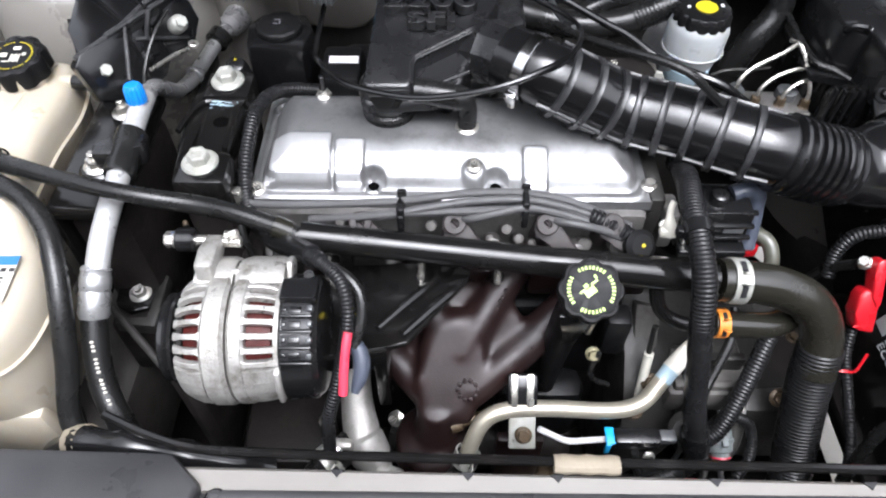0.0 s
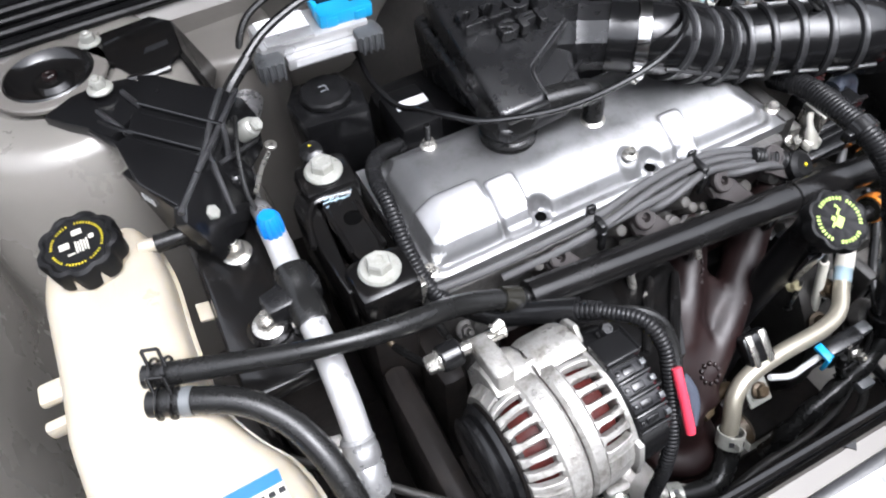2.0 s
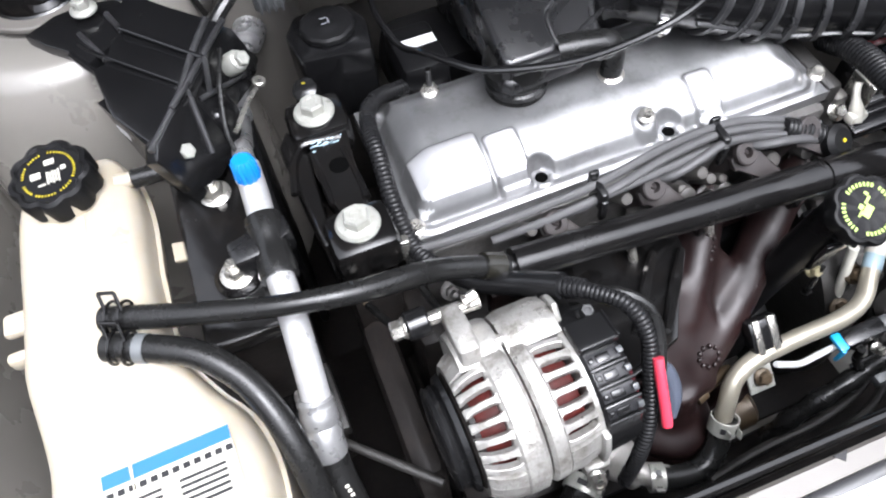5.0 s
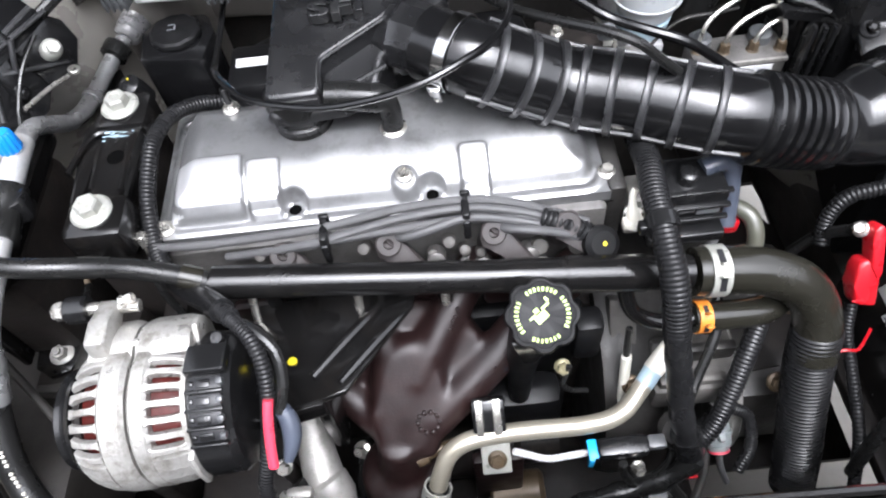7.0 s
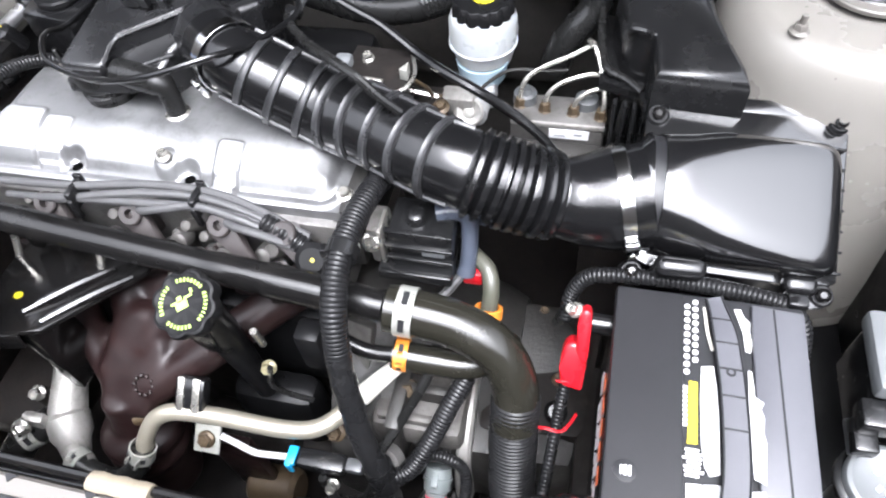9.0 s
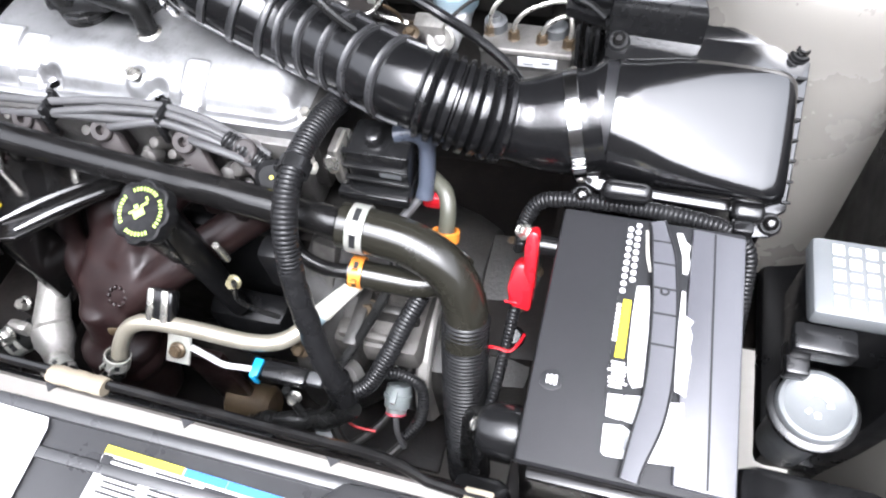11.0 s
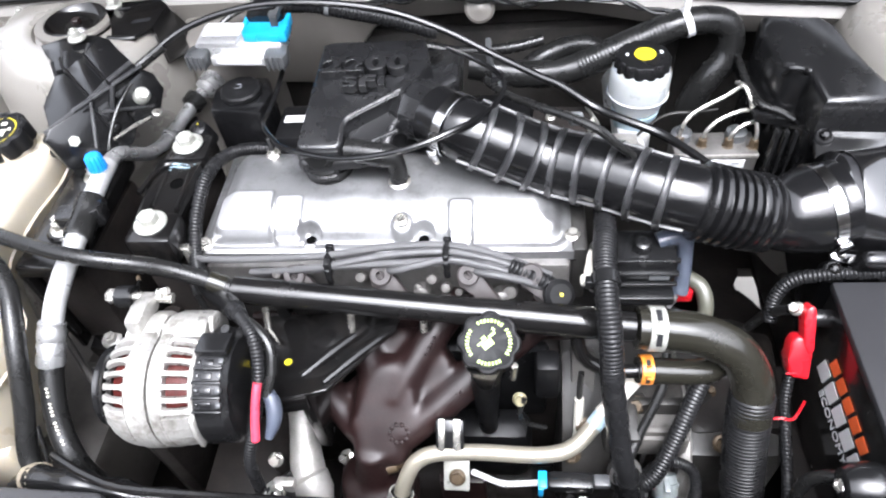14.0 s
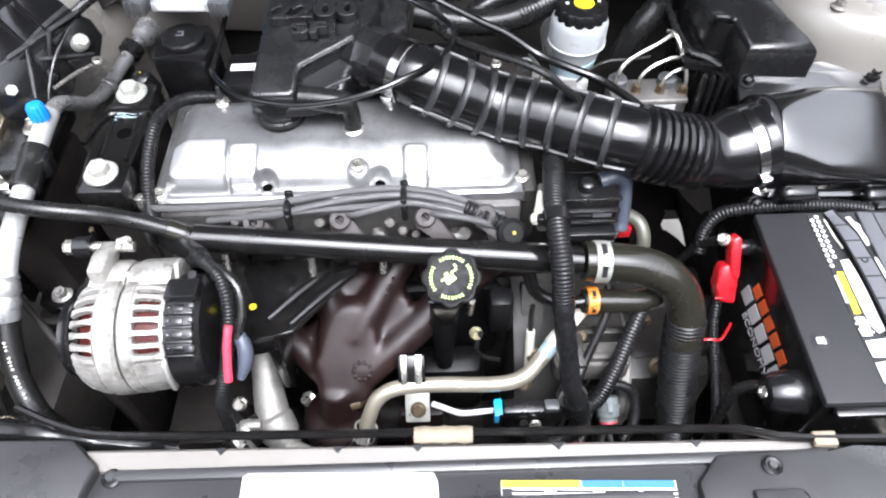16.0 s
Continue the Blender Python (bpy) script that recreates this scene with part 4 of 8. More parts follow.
part("ribbed_sleeve", ribbed(B(), [(0.4155, 0.386, 0.792), (0.416, 0.366, 0.745), (0.419, 0.340, 0.690), (0.424, 0.312, 0.63), (0.428, 0.292, 0.58)], 0.0245, 0.0048, 0.08, 24), LOOM, t, "corrugated black sleeve")
clamp("spring_clamp", (0.307, 0.421, 0.863), (1, 0, -0.08), 0.0228, 0.017, ZINC, "white zinc spring clamp on the radiator hose", (0.1, -0.5, 0.8))
t = thing("bypass_hose", (0.35, 0.40, 0.81), "short black rubber hose below the radiator hose", "coolant hose")
part("hose", tube(B(), [(0.292, 0.400, 0.814), (0.33, 0.402, 0.808), (0.365, 0.406, 0.803), (0.388, 0.420, 0.802), (0.398, 0.445, 0.806)], 0.0145, 18, 0.006), HOSE, t)
clamp("spring_clamp", (0.301, 0.401, 0.813), (1, 0.05, -0.1), 0.0150, 0.013, ORANGE, "orange spring clamp on the bypass hose", (0.1, -0.6, 0.7))
t = thing("heater_return_pipe", (0.40, 0.52, 0.83), "olive grey pipe elbow with orange clamp", "coolant pipe")
part("elbow", tube(B(), [(0.375, 0.466, 0.806), (0.376, 0.480, 0.828), (0.370, 0.496, 0.840), (0.352, 0.512, 0.840)], 0.0085, 14, 0.005), OLIVE, t)
part("band", ring_band(B(), (0.375, 0.463, 0.800), (0, 0.5, 0.7), 0.0115, 0.0145, 0.012), ORANGE, t)
part("red_cap", box(B(), (0.354, 0.500, 0.822), (0.022, 0.018, 0.02), 0.004), RED, t, "dark red plug")

# Large vertical conduit and its tape.
loom = thing("vertical_conduit", (0.256, 0.42, 0.87), "thick corrugated black wiring conduit", "wiring conduit")
part("conduit", ribbed(B(), [(0.262, 0.556, 0.905), (0.258, 0.51, 0.925), (0.253, 0.465, 0.930), (0.252, 0.42, 0.926), (0.255, 0.385, 0.905), (0.258, 0.362, 0.865)], 0.0124, 0.0042, 0.07, 18), LOOM, loom)
part("taped_section", tube(B(), [(0.2575, 0.366, 0.872), (0.260, 0.356, 0.850), (0.266, 0.342, 0.81), (0.275, 0.325, 0.755), (0.290, 0.312, 0.705)], lambda s, f: 0.0122 + 0.0006 * math.sin(s * 210), 18), LOOM, loom, "smooth taped lower run")
part("tape", tube(B(), [(0.2525, 0.441, 0.929), (0.2522, 0.428, 0.927)], 0.0152, 18, 0.004), PLASTIC, loom)
part("tie", box(B(), (0.240, 0.435, 0.925), (0.016, 0.010, 0.012), 0.002), PLASTIC, loom)
part("tape", tube(B(), [(0.284, 0.318, 0.72), (0.292, 0.310, 0.69)], 0.0155, 16, 0.004), PLASTIC, loom)
t = thing("branch_conduit", (0.33, 0.35, 0.70), "thin corrugated black conduit branching to a connector", "wiring conduit")
part("conduit", ribbed(B(), [(0.290, 0.312, 0.695), (0.315, 0.325, 0.705), (0.335, 0.350, 0.735), (0.350, 0.375, 0.765), (0.365, 0.40, 0.79)], 0.0102, 0.0044, 0.10, 14), LOOM, t)
part("conduit", ribbed(B(), [(0.300, 0.325, 0.69), (0.33, 0.345, 0.70), (0.365, 0.345, 0.68), (0.37, 0.32, 0.65), (0.355, 0.30, 0.63)], 0.0068, 0.004, 0.12, 12), LOOM, t)
part("wire", tube(B(), [(0.28, 0.325, 0.72), (0.30, 0.36, 0.74), (0.325, 0.40, 0.78), (0.33, 0.43, 0.80)], 0.0055, 10), RUBBER, t)
t = thing("grey_connector", (0.33, 0.335, 0.64), "grey plastic plug on a sensor", "electrical connector")
DOWN = (0.03, -0.80, -0.55)
part("body", lathe(B(), (0.337, 0.349, 0.660), DOWN, [(0, 0.008), (0.001, 0.0142), (0.011, 0.0148), (0.0115, 0.0165), (0.015, 0.0165), (0.0155, 0.0150), (0.026, 0.0145), (0.028, 0.0120), (0.034, 0.0115)], 24), CONNECTOR_GREY, t)
part("rib", box(B(), (0.337, 0.333, 0.6665), (0.007, 0.022, 0.006), 0.001), CONNECTOR_GREY, t)
part("lock", lathe(B(), (0.338, 0.322, 0.6415), DOWN, [(0, 0.0118), (0.002, 0.0122), (0.0035, 0.0100)], 18), PINK, t)
part("wire", tube(B(), [(0.338, 0.320, 0.640), (0.341, 0.306, 0.622), (0.350, 0.296, 0.600)], 0.0035, 8), WIRE, t)

# Exhaust manifold.
man = thing("exhaust_manifold", (0.0, 0.35, 0.66), "rust brown cast iron exhaust manifold with four runners", "exhaust manifold")


mcast = quad_frame((0.010, 0.368, 0.786), (1, 0, 0), (0, 0.76, 0.65))


def on_cast(*rows):
    return [mcast @ V(r) for r in rows]


bm = B()
tube(bm, [(-0.125, 0.460, 0.790)] + on_cast((-0.094, 0.034, -0.040), (-0.066, 0.003, -0.026), (-0.028, -0.036, -0.018)), lambda s, f: 0.0165 + 0.003 * f, 16, 0.008)
tube(bm, [(-0.035, 0.465, 0.830)] + on_cast((-0.036, 0.092, -0.034), (-0.024, 0.060, -0.020), (-0.008, 0.022, -0.014)), 0.0200, 16)
tube(bm, [(0.105, 0.465, 0.838)] + on_cast((0.084, 0.114, -0.032), (0.062, 0.086, -0.018), (0.030, 0.036, -0.012), (0.012, 0.004, -0.012)), 0.0200, 16)
tube(bm, [(0.205, 0.462, 0.845)] + on_cast((0.160, 0.082, -0.030), (0.112, 0.040, -0.020), (0.070, 0.002, -0.014), (0.022, -0.038, -0.012)), lambda s, f: 0.0235 - 0.003 * f, 16)
prism(bm, [(-0.034, 0.022), (-0.016, 0.050), (0.006, 0.056), (0.034, 0.052), (0.042, 0.030), (0.038, 0.004), (0.034, -0.024), (0.028, -0.074), (-0.036, -0.074), (-0.036, -0.020)], -0.052, 0.006, 0.014, mcast)
prism(bm, [(0.028, 0.050), (0.060, 0.076), (0.078, 0.050), (0.092, 0.022), (0.060, -0.004), (0.030, -0.020)], -0.046, -0.004, 0.012, mcast)
prism(bm, [(-0.026, 0.058), (-0.012, 0.086), (0.028, 0.088), (0.052, 0.074), (0.030, 0.030), (-0.010, 0.030)], -0.050, -0.012, 0.012, mcast)
prism(bm, [(-0.062, 0.004), (-0.030, 0.036), (-0.014, 0.030), (-0.022, -0.036)], -0.050, -0.016, 0.010, mcast)
lathe(bm, (-0.004, 0.330, 0.752), (-0.02, -0.10, -1), [(0, 0.020), (0.03, 0.023), (0.050, 0.026), (0.056, 0.036), (0.064, 0.046), (0.078, 0.047), (0.084, 0.042), (0.090, 0.048), (0.105, 0.048), (0.11, 0.042), (0.19, 0.036)], 24)
cast = part("casting", bm, RUST, man)
vox = cast.modifiers.new("blend", "REMESH")
vox.mode, vox.voxel_size, vox.use_smooth_shade = "VOXEL", 0.0036, True
easy = cast.modifiers.new("ease", "SMOOTH")
easy.factor, easy.iterations = 0.6, 10
for x in (-0.125, -0.03, 0.05, 0.125, 0.205):
    part("flange", box(B(), (x, 0.456, 0.815), (0.055, 0.014, 0.045), 0.006), RUST, man)
for k in range(10):
    a = 2 * math.pi * k / 10
    part("casting_mark", lathe(B(), mcast @ V(0.019 + 0.0105 * math.cos(a), -0.031 + 0.0105 * math.sin(a), 0.000), mcast.to_3x3() @ V(0.1, -0.1, 1), [(0, 0.0030), (0.009, 0.0024), (0.0098, 0.0012)], 8), RUST, man)
for u0, v0, du, dv, count in ((0.042, -0.020, 0.0058, 0.0045, 9), (0.050, 0.058, 0.003, 0.0055, 4)):
    for k in range(count):
        part("casting_mark", lathe(B(), mcast @ V(u0 + du * k, v0 + dv * k + 0.0020 * (k % 2), -0.004), mcast.to_3x3() @ V(0.1, -0.1, 1), [(0, 0.0030), (0.009, 0.0022), (0.0098, 0.0012)], 8), RUST, man)
t = thing("oxygen_sensor", (0.035, 0.31, 0.73), "brass oxygen sensor screwed into the manifold", "oxygen sensor")
part("body", lathe(B(), (0.012, 0.318, 0.728), (0.9, 0.25, 0.12), [(0, 0.009), (0.012, 0.009), (0.014, 0.006), (0.045, 0.0055), (0.05, 0.003)], 12), BROWN, t)

# Oil filler.
t = thing("oil_filler", (0.13, 0.37, 0.78), "black oil filler cap with green print on its neck", "oil cap")
CAP, CAPN = V(0.137, 0.359, 0.930), V(-0.02, -0.42, 0.9)
part("neck", tube(B(), [(0.135, 0.366, 0.918), (0.132, 0.373, 0.88), (0.129, 0.381, 0.83), (0.127, 0.387, 0.77), (0.126, 0.391, 0.69)], lambda s, f: 0.0205 - 0.009 * f, 20), COWL_BLACK, t)
part("gusset", prism(B(), [(-0.018, 0), (0.018, 0), (0.006, -0.06), (-0.006, -0.06)], -0.002, 0.002, 0.001, quad_frame((0.130, 0.352, 0.90), (1, 0, 0), (0, -0.15, 1))), PLASTIC, t)
cap = part("cap", lathe(B(), CAP, CAPN, [(-0.012, 0.022), (-0.008, 0.0298), (0.002, 0.0308), (0.0055, 0.0292), (0.006, 0.0268), (0.0052, 0.0255), (0.0052, 0.002)], 64, 8, 0.11), CAP_BLACK, t)
mc = quad_frame(CAP + CAPN.normalized() * 0.0054, (1, 0.02, 0.03), (0, 0.9, 0.42))


def ring_print(parent, m, r, w, h, n, mat, gaps=(), name="ring_print", lift=0.0003):
    bm = B()
    for i in range(n):
        if i in gaps:
            continue
        box(bm, (0, r, lift), (w * (0.75 + 0.25 * ((i * 5) % 3) / 2), h, 0.0005), 0, m @ Matrix.Rotation(2 * math.pi * i / n, 4, "Z"))
    return part(name, bm, mat, parent)


ring_print(cap, mc, 0.0205, 0.0021, 0.0034, 38, LIME_MARK, (4, 5, 14, 15, 23, 24, 33))
bars(cap, mc @ Matrix.Rotation(radians(35), 4, "Z") @ Matrix.Diagonal((0.85, 0.85, 1, 1)), [(-0.002, -0.001, 0.013, 0.008), (-0.0085, 0.004, 0.007, 0.0022), (0.0075, 0.0045, 0.009, 0.0025), (0.0125, 0.0085, 0.0025, 0.0045), (-0.002, 0.0065, 0.005, 0.0045)], LIME_MARK, "oil_can_symbol", 0.0004)

# Steel coolant line with white sleeve, its lower clamp and the bracket.
t = thing("coolant_line", (0.12, 0.32, 0.73), "bent bare steel coolant line with white sleeve", "coolant line")
part("line", tube(B(), [(0.029, 0.288, 0.712), (0.036, 0.300, 0.733), (0.048, 0.314, 0.751), (0.072, 0.322, 0.760), (0.12, 0.326, 0.757), (0.185, 0.329, 0.747), (0.220, 0.338, 0.745), (0.245, 0.360, 0.751), (0.262, 0.378, 0.762)], 0.0092, 18, 0.005), LINE_STEEL, t)
part("blue_band", tube(B(), [(0.2475, 0.3625, 0.752), (0.2585, 0.374, 0.759)], 0.0098, 16, 0.004), PALE_BLUE, t, "pale blue band")
part("sleeve", tube(B(), [(0.258, 0.3735, 0.7585), (0.276, 0.39, 0.771), (0.296, 0.405, 0.785)], lambda s, f: 0.0108 - 0.003 * f, 16, 0.005), IVORY, t, "tapered white sleeve")
clamp("spring_clamp", (0.029, 0.287, 0.716), (0.3, 0.45, 0.85), 0.0128, 0.017, ZINC, "white zinc spring clamp on the coolant line", (0, -0.7, 0.5))
t = thing("coolant_hose_lower", (-0.01, 0.27, 0.70), "short black hose between thermostat outlet and line", "coolant hose")
part("hose", tube(B(), [(0.030, 0.290, 0.720), (0.022, 0.276, 0.698), (0.0, 0.262, 0.685), (-0.028, 0.262, 0.688), (-0.05, 0.268, 0.693)], 0.0118, 16), RUBBER, t)
t = thing("line_bracket", (0.093, 0.314, 0.70), "zinc plated bracket with bolt and black clip", "bracket")
mk_ = quad_frame((0.093, 0.314, 0.714), (1, 0, 0), (0, 0.75, 0.66))
part("plate", box(B(), (-0.001, 0.004, -0.002), (0.030, 0.040, 0.004), 0.002, mk_), ZINC, t)
part("bolt", hex_bolt(B(), (0.093, 0.3135, 0.7155), (0, -0.66, 0.75), 0.0075, 0.006, 1.3), BROWN, t, "rusty bolt")
mk_ = quad_frame((0.088, 0.336, 0.778), (1, 0, 0), (0, 0.75, 0.66))
part("clip", box(B(), (0, 0, -0.006), (0.032, 0.034, 0.016), 0.003, mk_), PLASTIC, t)
part("clip_band", box(B(), (-0.009, 0, 0.002), (0.007, 0.036, 0.004), 0.001, mk_), STEEL, t)
part("clip_band", box(B(), (0.008, 0, 0.002), (0.008, 0.036, 0.004), 0.001, mk_), STEEL, t)

# Sensor plug with braided lead.
t = thing("sensor_plug", (0.21, 0.315, 0.70), "black sensor plug with blue lock and white lead", "electrical connector")
part("body", box(B(), (0.222, 0.316, 0.704), (0.052, 0.020, 0.020), 0.004), PLASTIC, t)
part("end", box(B(), (0.257, 0.318, 0.704), (0.018, 0.014, 0.012), 0.002), GREY, t)
part("lock", box(B(), (0.190, 0.3145, 0.713), (0.010, 0.020, 0.005), 0.001), CYAN, t)
part("lock", box(B(), (0.188, 0.3045, 0.703), (0.006, 0.004, 0.022), 0.001), CYAN, t)
part("lead", ribbed(B(), [(0.110, 0.318, 0.722), (0.125, 0.316, 0.712), (0.145, 0.313, 0.702), (0.168, 0.314, 0.702), (0.19, 0.315, 0.704)], 0.0038, 0.004, 0.2, 8), WHITE_MARK, t, "white braided lead")
part("nut", hex_bolt(B(), (0.236, 0.300, 0.690), (0, -0.8, 0.6), 0.006, 0.01, 1.2), STEEL, t)
part("wire", tube(B(), [(0.262, 0.318, 0.704), (0.275, 0.312, 0.69), (0.262, 0.30, 0.66), (0.23, 0.30, 0.64)], 0.003, 8), RUBBER, t)
part("wire", tube(B(), [(0.275, 0.305, 0.640), (0.29, 0.30, 0.625), (0.315, 0.302, 0.615)], 0.0016, 8), RED, t, "thin red wire")

# Thermostat outlet.
t = thing("thermostat_outlet", (-0.09, 0.34, 0.68), "rough cast aluminium coolant outlet", "coolant outlet")
part("pipe", tube(B(), [(-0.098, 0.42, 0.79), (-0.098, 0.385, 0.745), (-0.094, 0.345, 0.715), (-0.086, 0.31, 0.700)], lambda s, f: 0.0195 + 0.002 * math.cos(f * 6), 20), CAST, t)
part("housing", lathe(B(), (-0.086, 0.312, 0.701), (0.5, -0.8, -0.5), [(-0.012, 0.016), (0.0, 0.024), (0.02, 0.023), (0.03, 0.018), (0.045, 0.015)], 24), CAST, t)
part("ear", box(B(), (-0.108, 0.298, 0.713), (0.028, 0.014, 0.03), 0.006, Matrix.Identity(4)), CAST, t)
part("outlet", tube(B(), [(-0.075, 0.292, 0.69), (-0.06, 0.277, 0.690), (-0.04, 0.266, 0.69)], 0.0118, 16), CAST, t)
part("bolt", hex_bolt(B(), (-0.113, 0.288, 0.722), (-0.2, -0.8, 0.5), 0.008, 0.009, 1.2), STEEL, t)
clamp("spring_clamp", (-0.052, 0.270, 0.691), (0.9, -0.35, 0), 0.0130, 0.015, ZINC, "white zinc spring clamp at the outlet", (0, -0.6, 0.8))
clamp("spring_clamp", (-0.123, 0.289, 0.696), (0.70, 0.62, 0.1), 0.0182, 0.016, ZINC, "white zinc spring clamp on the lower hose", (0.3, -0.3, 0.9))
t = thing("lower_radiator_hose", (-0.14, 0.26, 0.66), "black lower radiator hose", "radiator hose")
part("hose", tube(B(), [(-0.098, 0.308, 0.70), (-0.123, 0.289, 0.694), (-0.145, 0.266, 0.67), (-0.16, 0.245, 0.62), (-0.17, 0.24, 0.55)], 0.0178, 18), RUBBER, t)

# Alternator and its bracket plate.
alt = thing("alternator", (-0.175, 0.31, 0.86), "rough cast aluminium alternator with red copper winding inside", "alternator")
AX, AY, AZ, AR = -0.183, 0.330, 0.893, 0.0625
axis = V(1, 0.02, 0.0).normalized()
mo = Matrix.Translation((AX, AY, AZ)) @ Matrix((V(0, -0.02, 1), V(0.02, -1, 0), axis)).transposed().to_4x4()


def alt_ring(bm, z0, z1, r0, r1):
    return ring_band(bm, mo @ V(0, 0, z0), axis, r0, r1, z1 - z0, 48)


seam = alt_ring(B(), -0.022, -0.0009, 0.046, AR)
front_half = part("front_half", seam, ALT_CAST, alt)
rear_half = part("rear_half", alt_ring(B(), 0.0009, 0.016, 0.046, AR - 0.0012), ALT_CAST, alt)
part("front_plate", lathe(B(), mo @ V(0, 0, -0.050), axis, [(0, 0.030), (0.002, 0.044), (0.006, 0.048), (0.010, 0.048)], 48), GRIME, front_half)
part("rear_ring", alt_ring(B(), 0.040, 0.0455, 0.036, 0.0565), ALT_CAST, rear_half)
part("winding", lathe(B(), mo @ V(0, 0, -0.044), axis, [(0, 0.036), (0.004, 0.044), (0.02, 0.0505), (0.062, 0.0505), (0.080, 0.046), (0.084, 0.036)], 48), COPPER, alt, "dark red lacquered copper winding")
NF = 29
for k in range(NF):
    a = 2 * math.pi * (k + 0.5) / NF
    deg = (math.degrees(a) + 180) % 360 - 180
    solid = not -20 < deg < 62
    for z0, r0, z1, r1, par in ((-0.0205, AR - 0.0012, -0.046, AR - 0.011, front_half), (0.0145, AR - 0.0022, 0.043, AR - 0.0075, rear_half)):
        mm = mo @ Matrix.Rotation(a, 4, "Z")
        rings = []
        for f in (0, 0.12, 0.4, 0.75, 0.93, 1.0):
            z = z0 + (z1 - z0) * f
            r = r0 + (r1 - r0) * f ** 2.4
            ww = 0.0067 if solid else 0.0025 + 0.0020 * (f < 0.05) + (0.0010 if f > 0.85 else 0)
            k = 0.98 if solid else 0.75
            rings.append([mm @ V(r - 0.007, -ww, z), mm @ V(r - 0.0006 / k, -ww, z), mm @ V(r, -ww * k, z), mm @ V(r, ww * k, z), mm @ V(r - 0.0006 / k, ww, z), mm @ V(r - 0.007, ww, z)])
        part("housing_wall" if solid else "fin", loft(B(), rings), ALT_CAST, par)
part("pulley", lathe(B(), mo @ V(0, 0, -0.068), axis, [(0, 0.018), (0.002, 0.038), (0.004, 0.041), (0.007, 0.039), (0.010, 0.041), (0.012, 0.039), (0.014, 0.045), (0.018, 0.047)], 40), PLASTIC, alt, "black ribbed pulley")
rear = part("rear_cap", lathe(B(), mo @ V(0, 0, 0.044), axis, [(0, 0.0560), (0.003, 0.0585), (0.028, 0.0570), (0.033, 0.052), (0.035, 0.036)], 48), PLASTIC, alt, "black plastic rear cap")
for a0 in (8, 21, 34.5, 47.5):
    mm = mo @ Matrix.Rotation(radians(a0), 4, "Z")
    part("vent_recess", box(B(), (0.0572, 0, 0.0600), (0.0030, 0.0098, 0.0250), 0.0012, mm), BLACK_MARK, rear)
    part("vent_block", box(B(), (0.0580, 0.0004, 0.0590), (0.0042, 0.0064, 0.0110), 0.0012, mm), SATIN, rear)
    part("vent_tip", box(B(), (0.0592, 0, 0.0720), (0.0060, 0.0052, 0.0050), 0.0012, mm), GREY, rear)
    part("vent_tip", box(B(), (0.0585, 0, 0.0500), (0.0040, 0.0040, 0.0040), 0.0010, mm), SATIN, rear)
    part("vent_bar", box(B(), (0.0592, 0.0068, 0.0600), (0.0045, 0.0028, 0.0290), 0.0012, mm), PLASTIC, rear)
mm = mo @ Matrix.Rotation(radians(-10), 4, "Z")
part("regulator", box(B(), (0.0600, 0.0, 0.0605), (0.0085, 0.0250, 0.0320), 0.0020, mm), SATIN, rear)
part("regulator_rim", box(B(), (0.0648, 0.0, 0.0755), (0.0020, 0.0240, 0.0020), 0.0006, mm), SATIN, rear)
part("terminal_nut", hex_bolt(B(), mo @ Matrix.Rotation(radians(-30), 4, "Z") @ V(0.058, 0, 0.066), (0.1, -0.2, 1), 0.0055, 0.008, 1.2), SATIN, rear)
bm = prism(B(), [(-0.022, -0.040), (0.006, -0.040), (0.007, -0.018), (0.006, 0.004), (0.001, 0.010), (-0.007, 0.009), (-0.014, 0.000)], -0.008, 0.008, 0.004, quad_frame((-0.209, 0.394, 0.952), (0, 0.20, 0.98), (0, 0.98, -0.20)))
part("mounting_ear", bm, ALT_CAST, alt)
def shoulder(z0, z1, par):
    """A cast shoulder over the top rear of the housing, rounded towards its ends."""
    rings = []
    for k in range(7):
        f = k / 6
        e = 0.0022 * (1 - min(1, 6 * min(f, 1 - f)))
        rows = []
        for a, r in ((-88, 0.054), (-84, 0.066 - e), (-74, 0.0735 - e), (-58, 0.0755 - e), (-44, 0.0735 - e), (-34, 0.0695 - e), (-26, 0.0640 - e), (-22, 0.0595), (-24, 0.054)):
            rows.append(mo @ Matrix.Rotation(radians(a), 4, "Z") @ V(r, 0, z0 + (z1 - z0) * f))
        rings.append(rows)
    part("mounting_shoulder", loft(B(), rings), ALT_CAST, par, smooth=50)


shoulder(-0.036, -0.0012, front_half)
shoulder(0.0012, 0.044, rear_half)
part("wing", prism(B(), [(-0.012, -0.012), (0.010, -0.012), (0.014, 0.000), (0.010, 0.014), (-0.012, 0.014)], 0.0445, 0.0500, 0.0025, mo @ Matrix.Rotation(radians(-46), 4, "Z") @ Matrix.Translation((0.0620, 0, 0))), ALT_CAST, rear_half)
part("wing", prism(B(), [(-0.014, -0.022), (0.001, -0.020), (0.004, 0.000), (0.002, 0.022), (-0.014, 0.022)], 0.0400, 0.0460, 0.0025, mo @ Matrix.Rotation(radians(82), 4, "Z") @ Matrix.Translation((0.0580, 0, 0))), ALT_CAST, rear_half)
part("through_bolt", rod(B(), (-0.243, 0.398, 0.951), (-0.185, 0.398, 0.948), 0.0055), STEEL, alt)
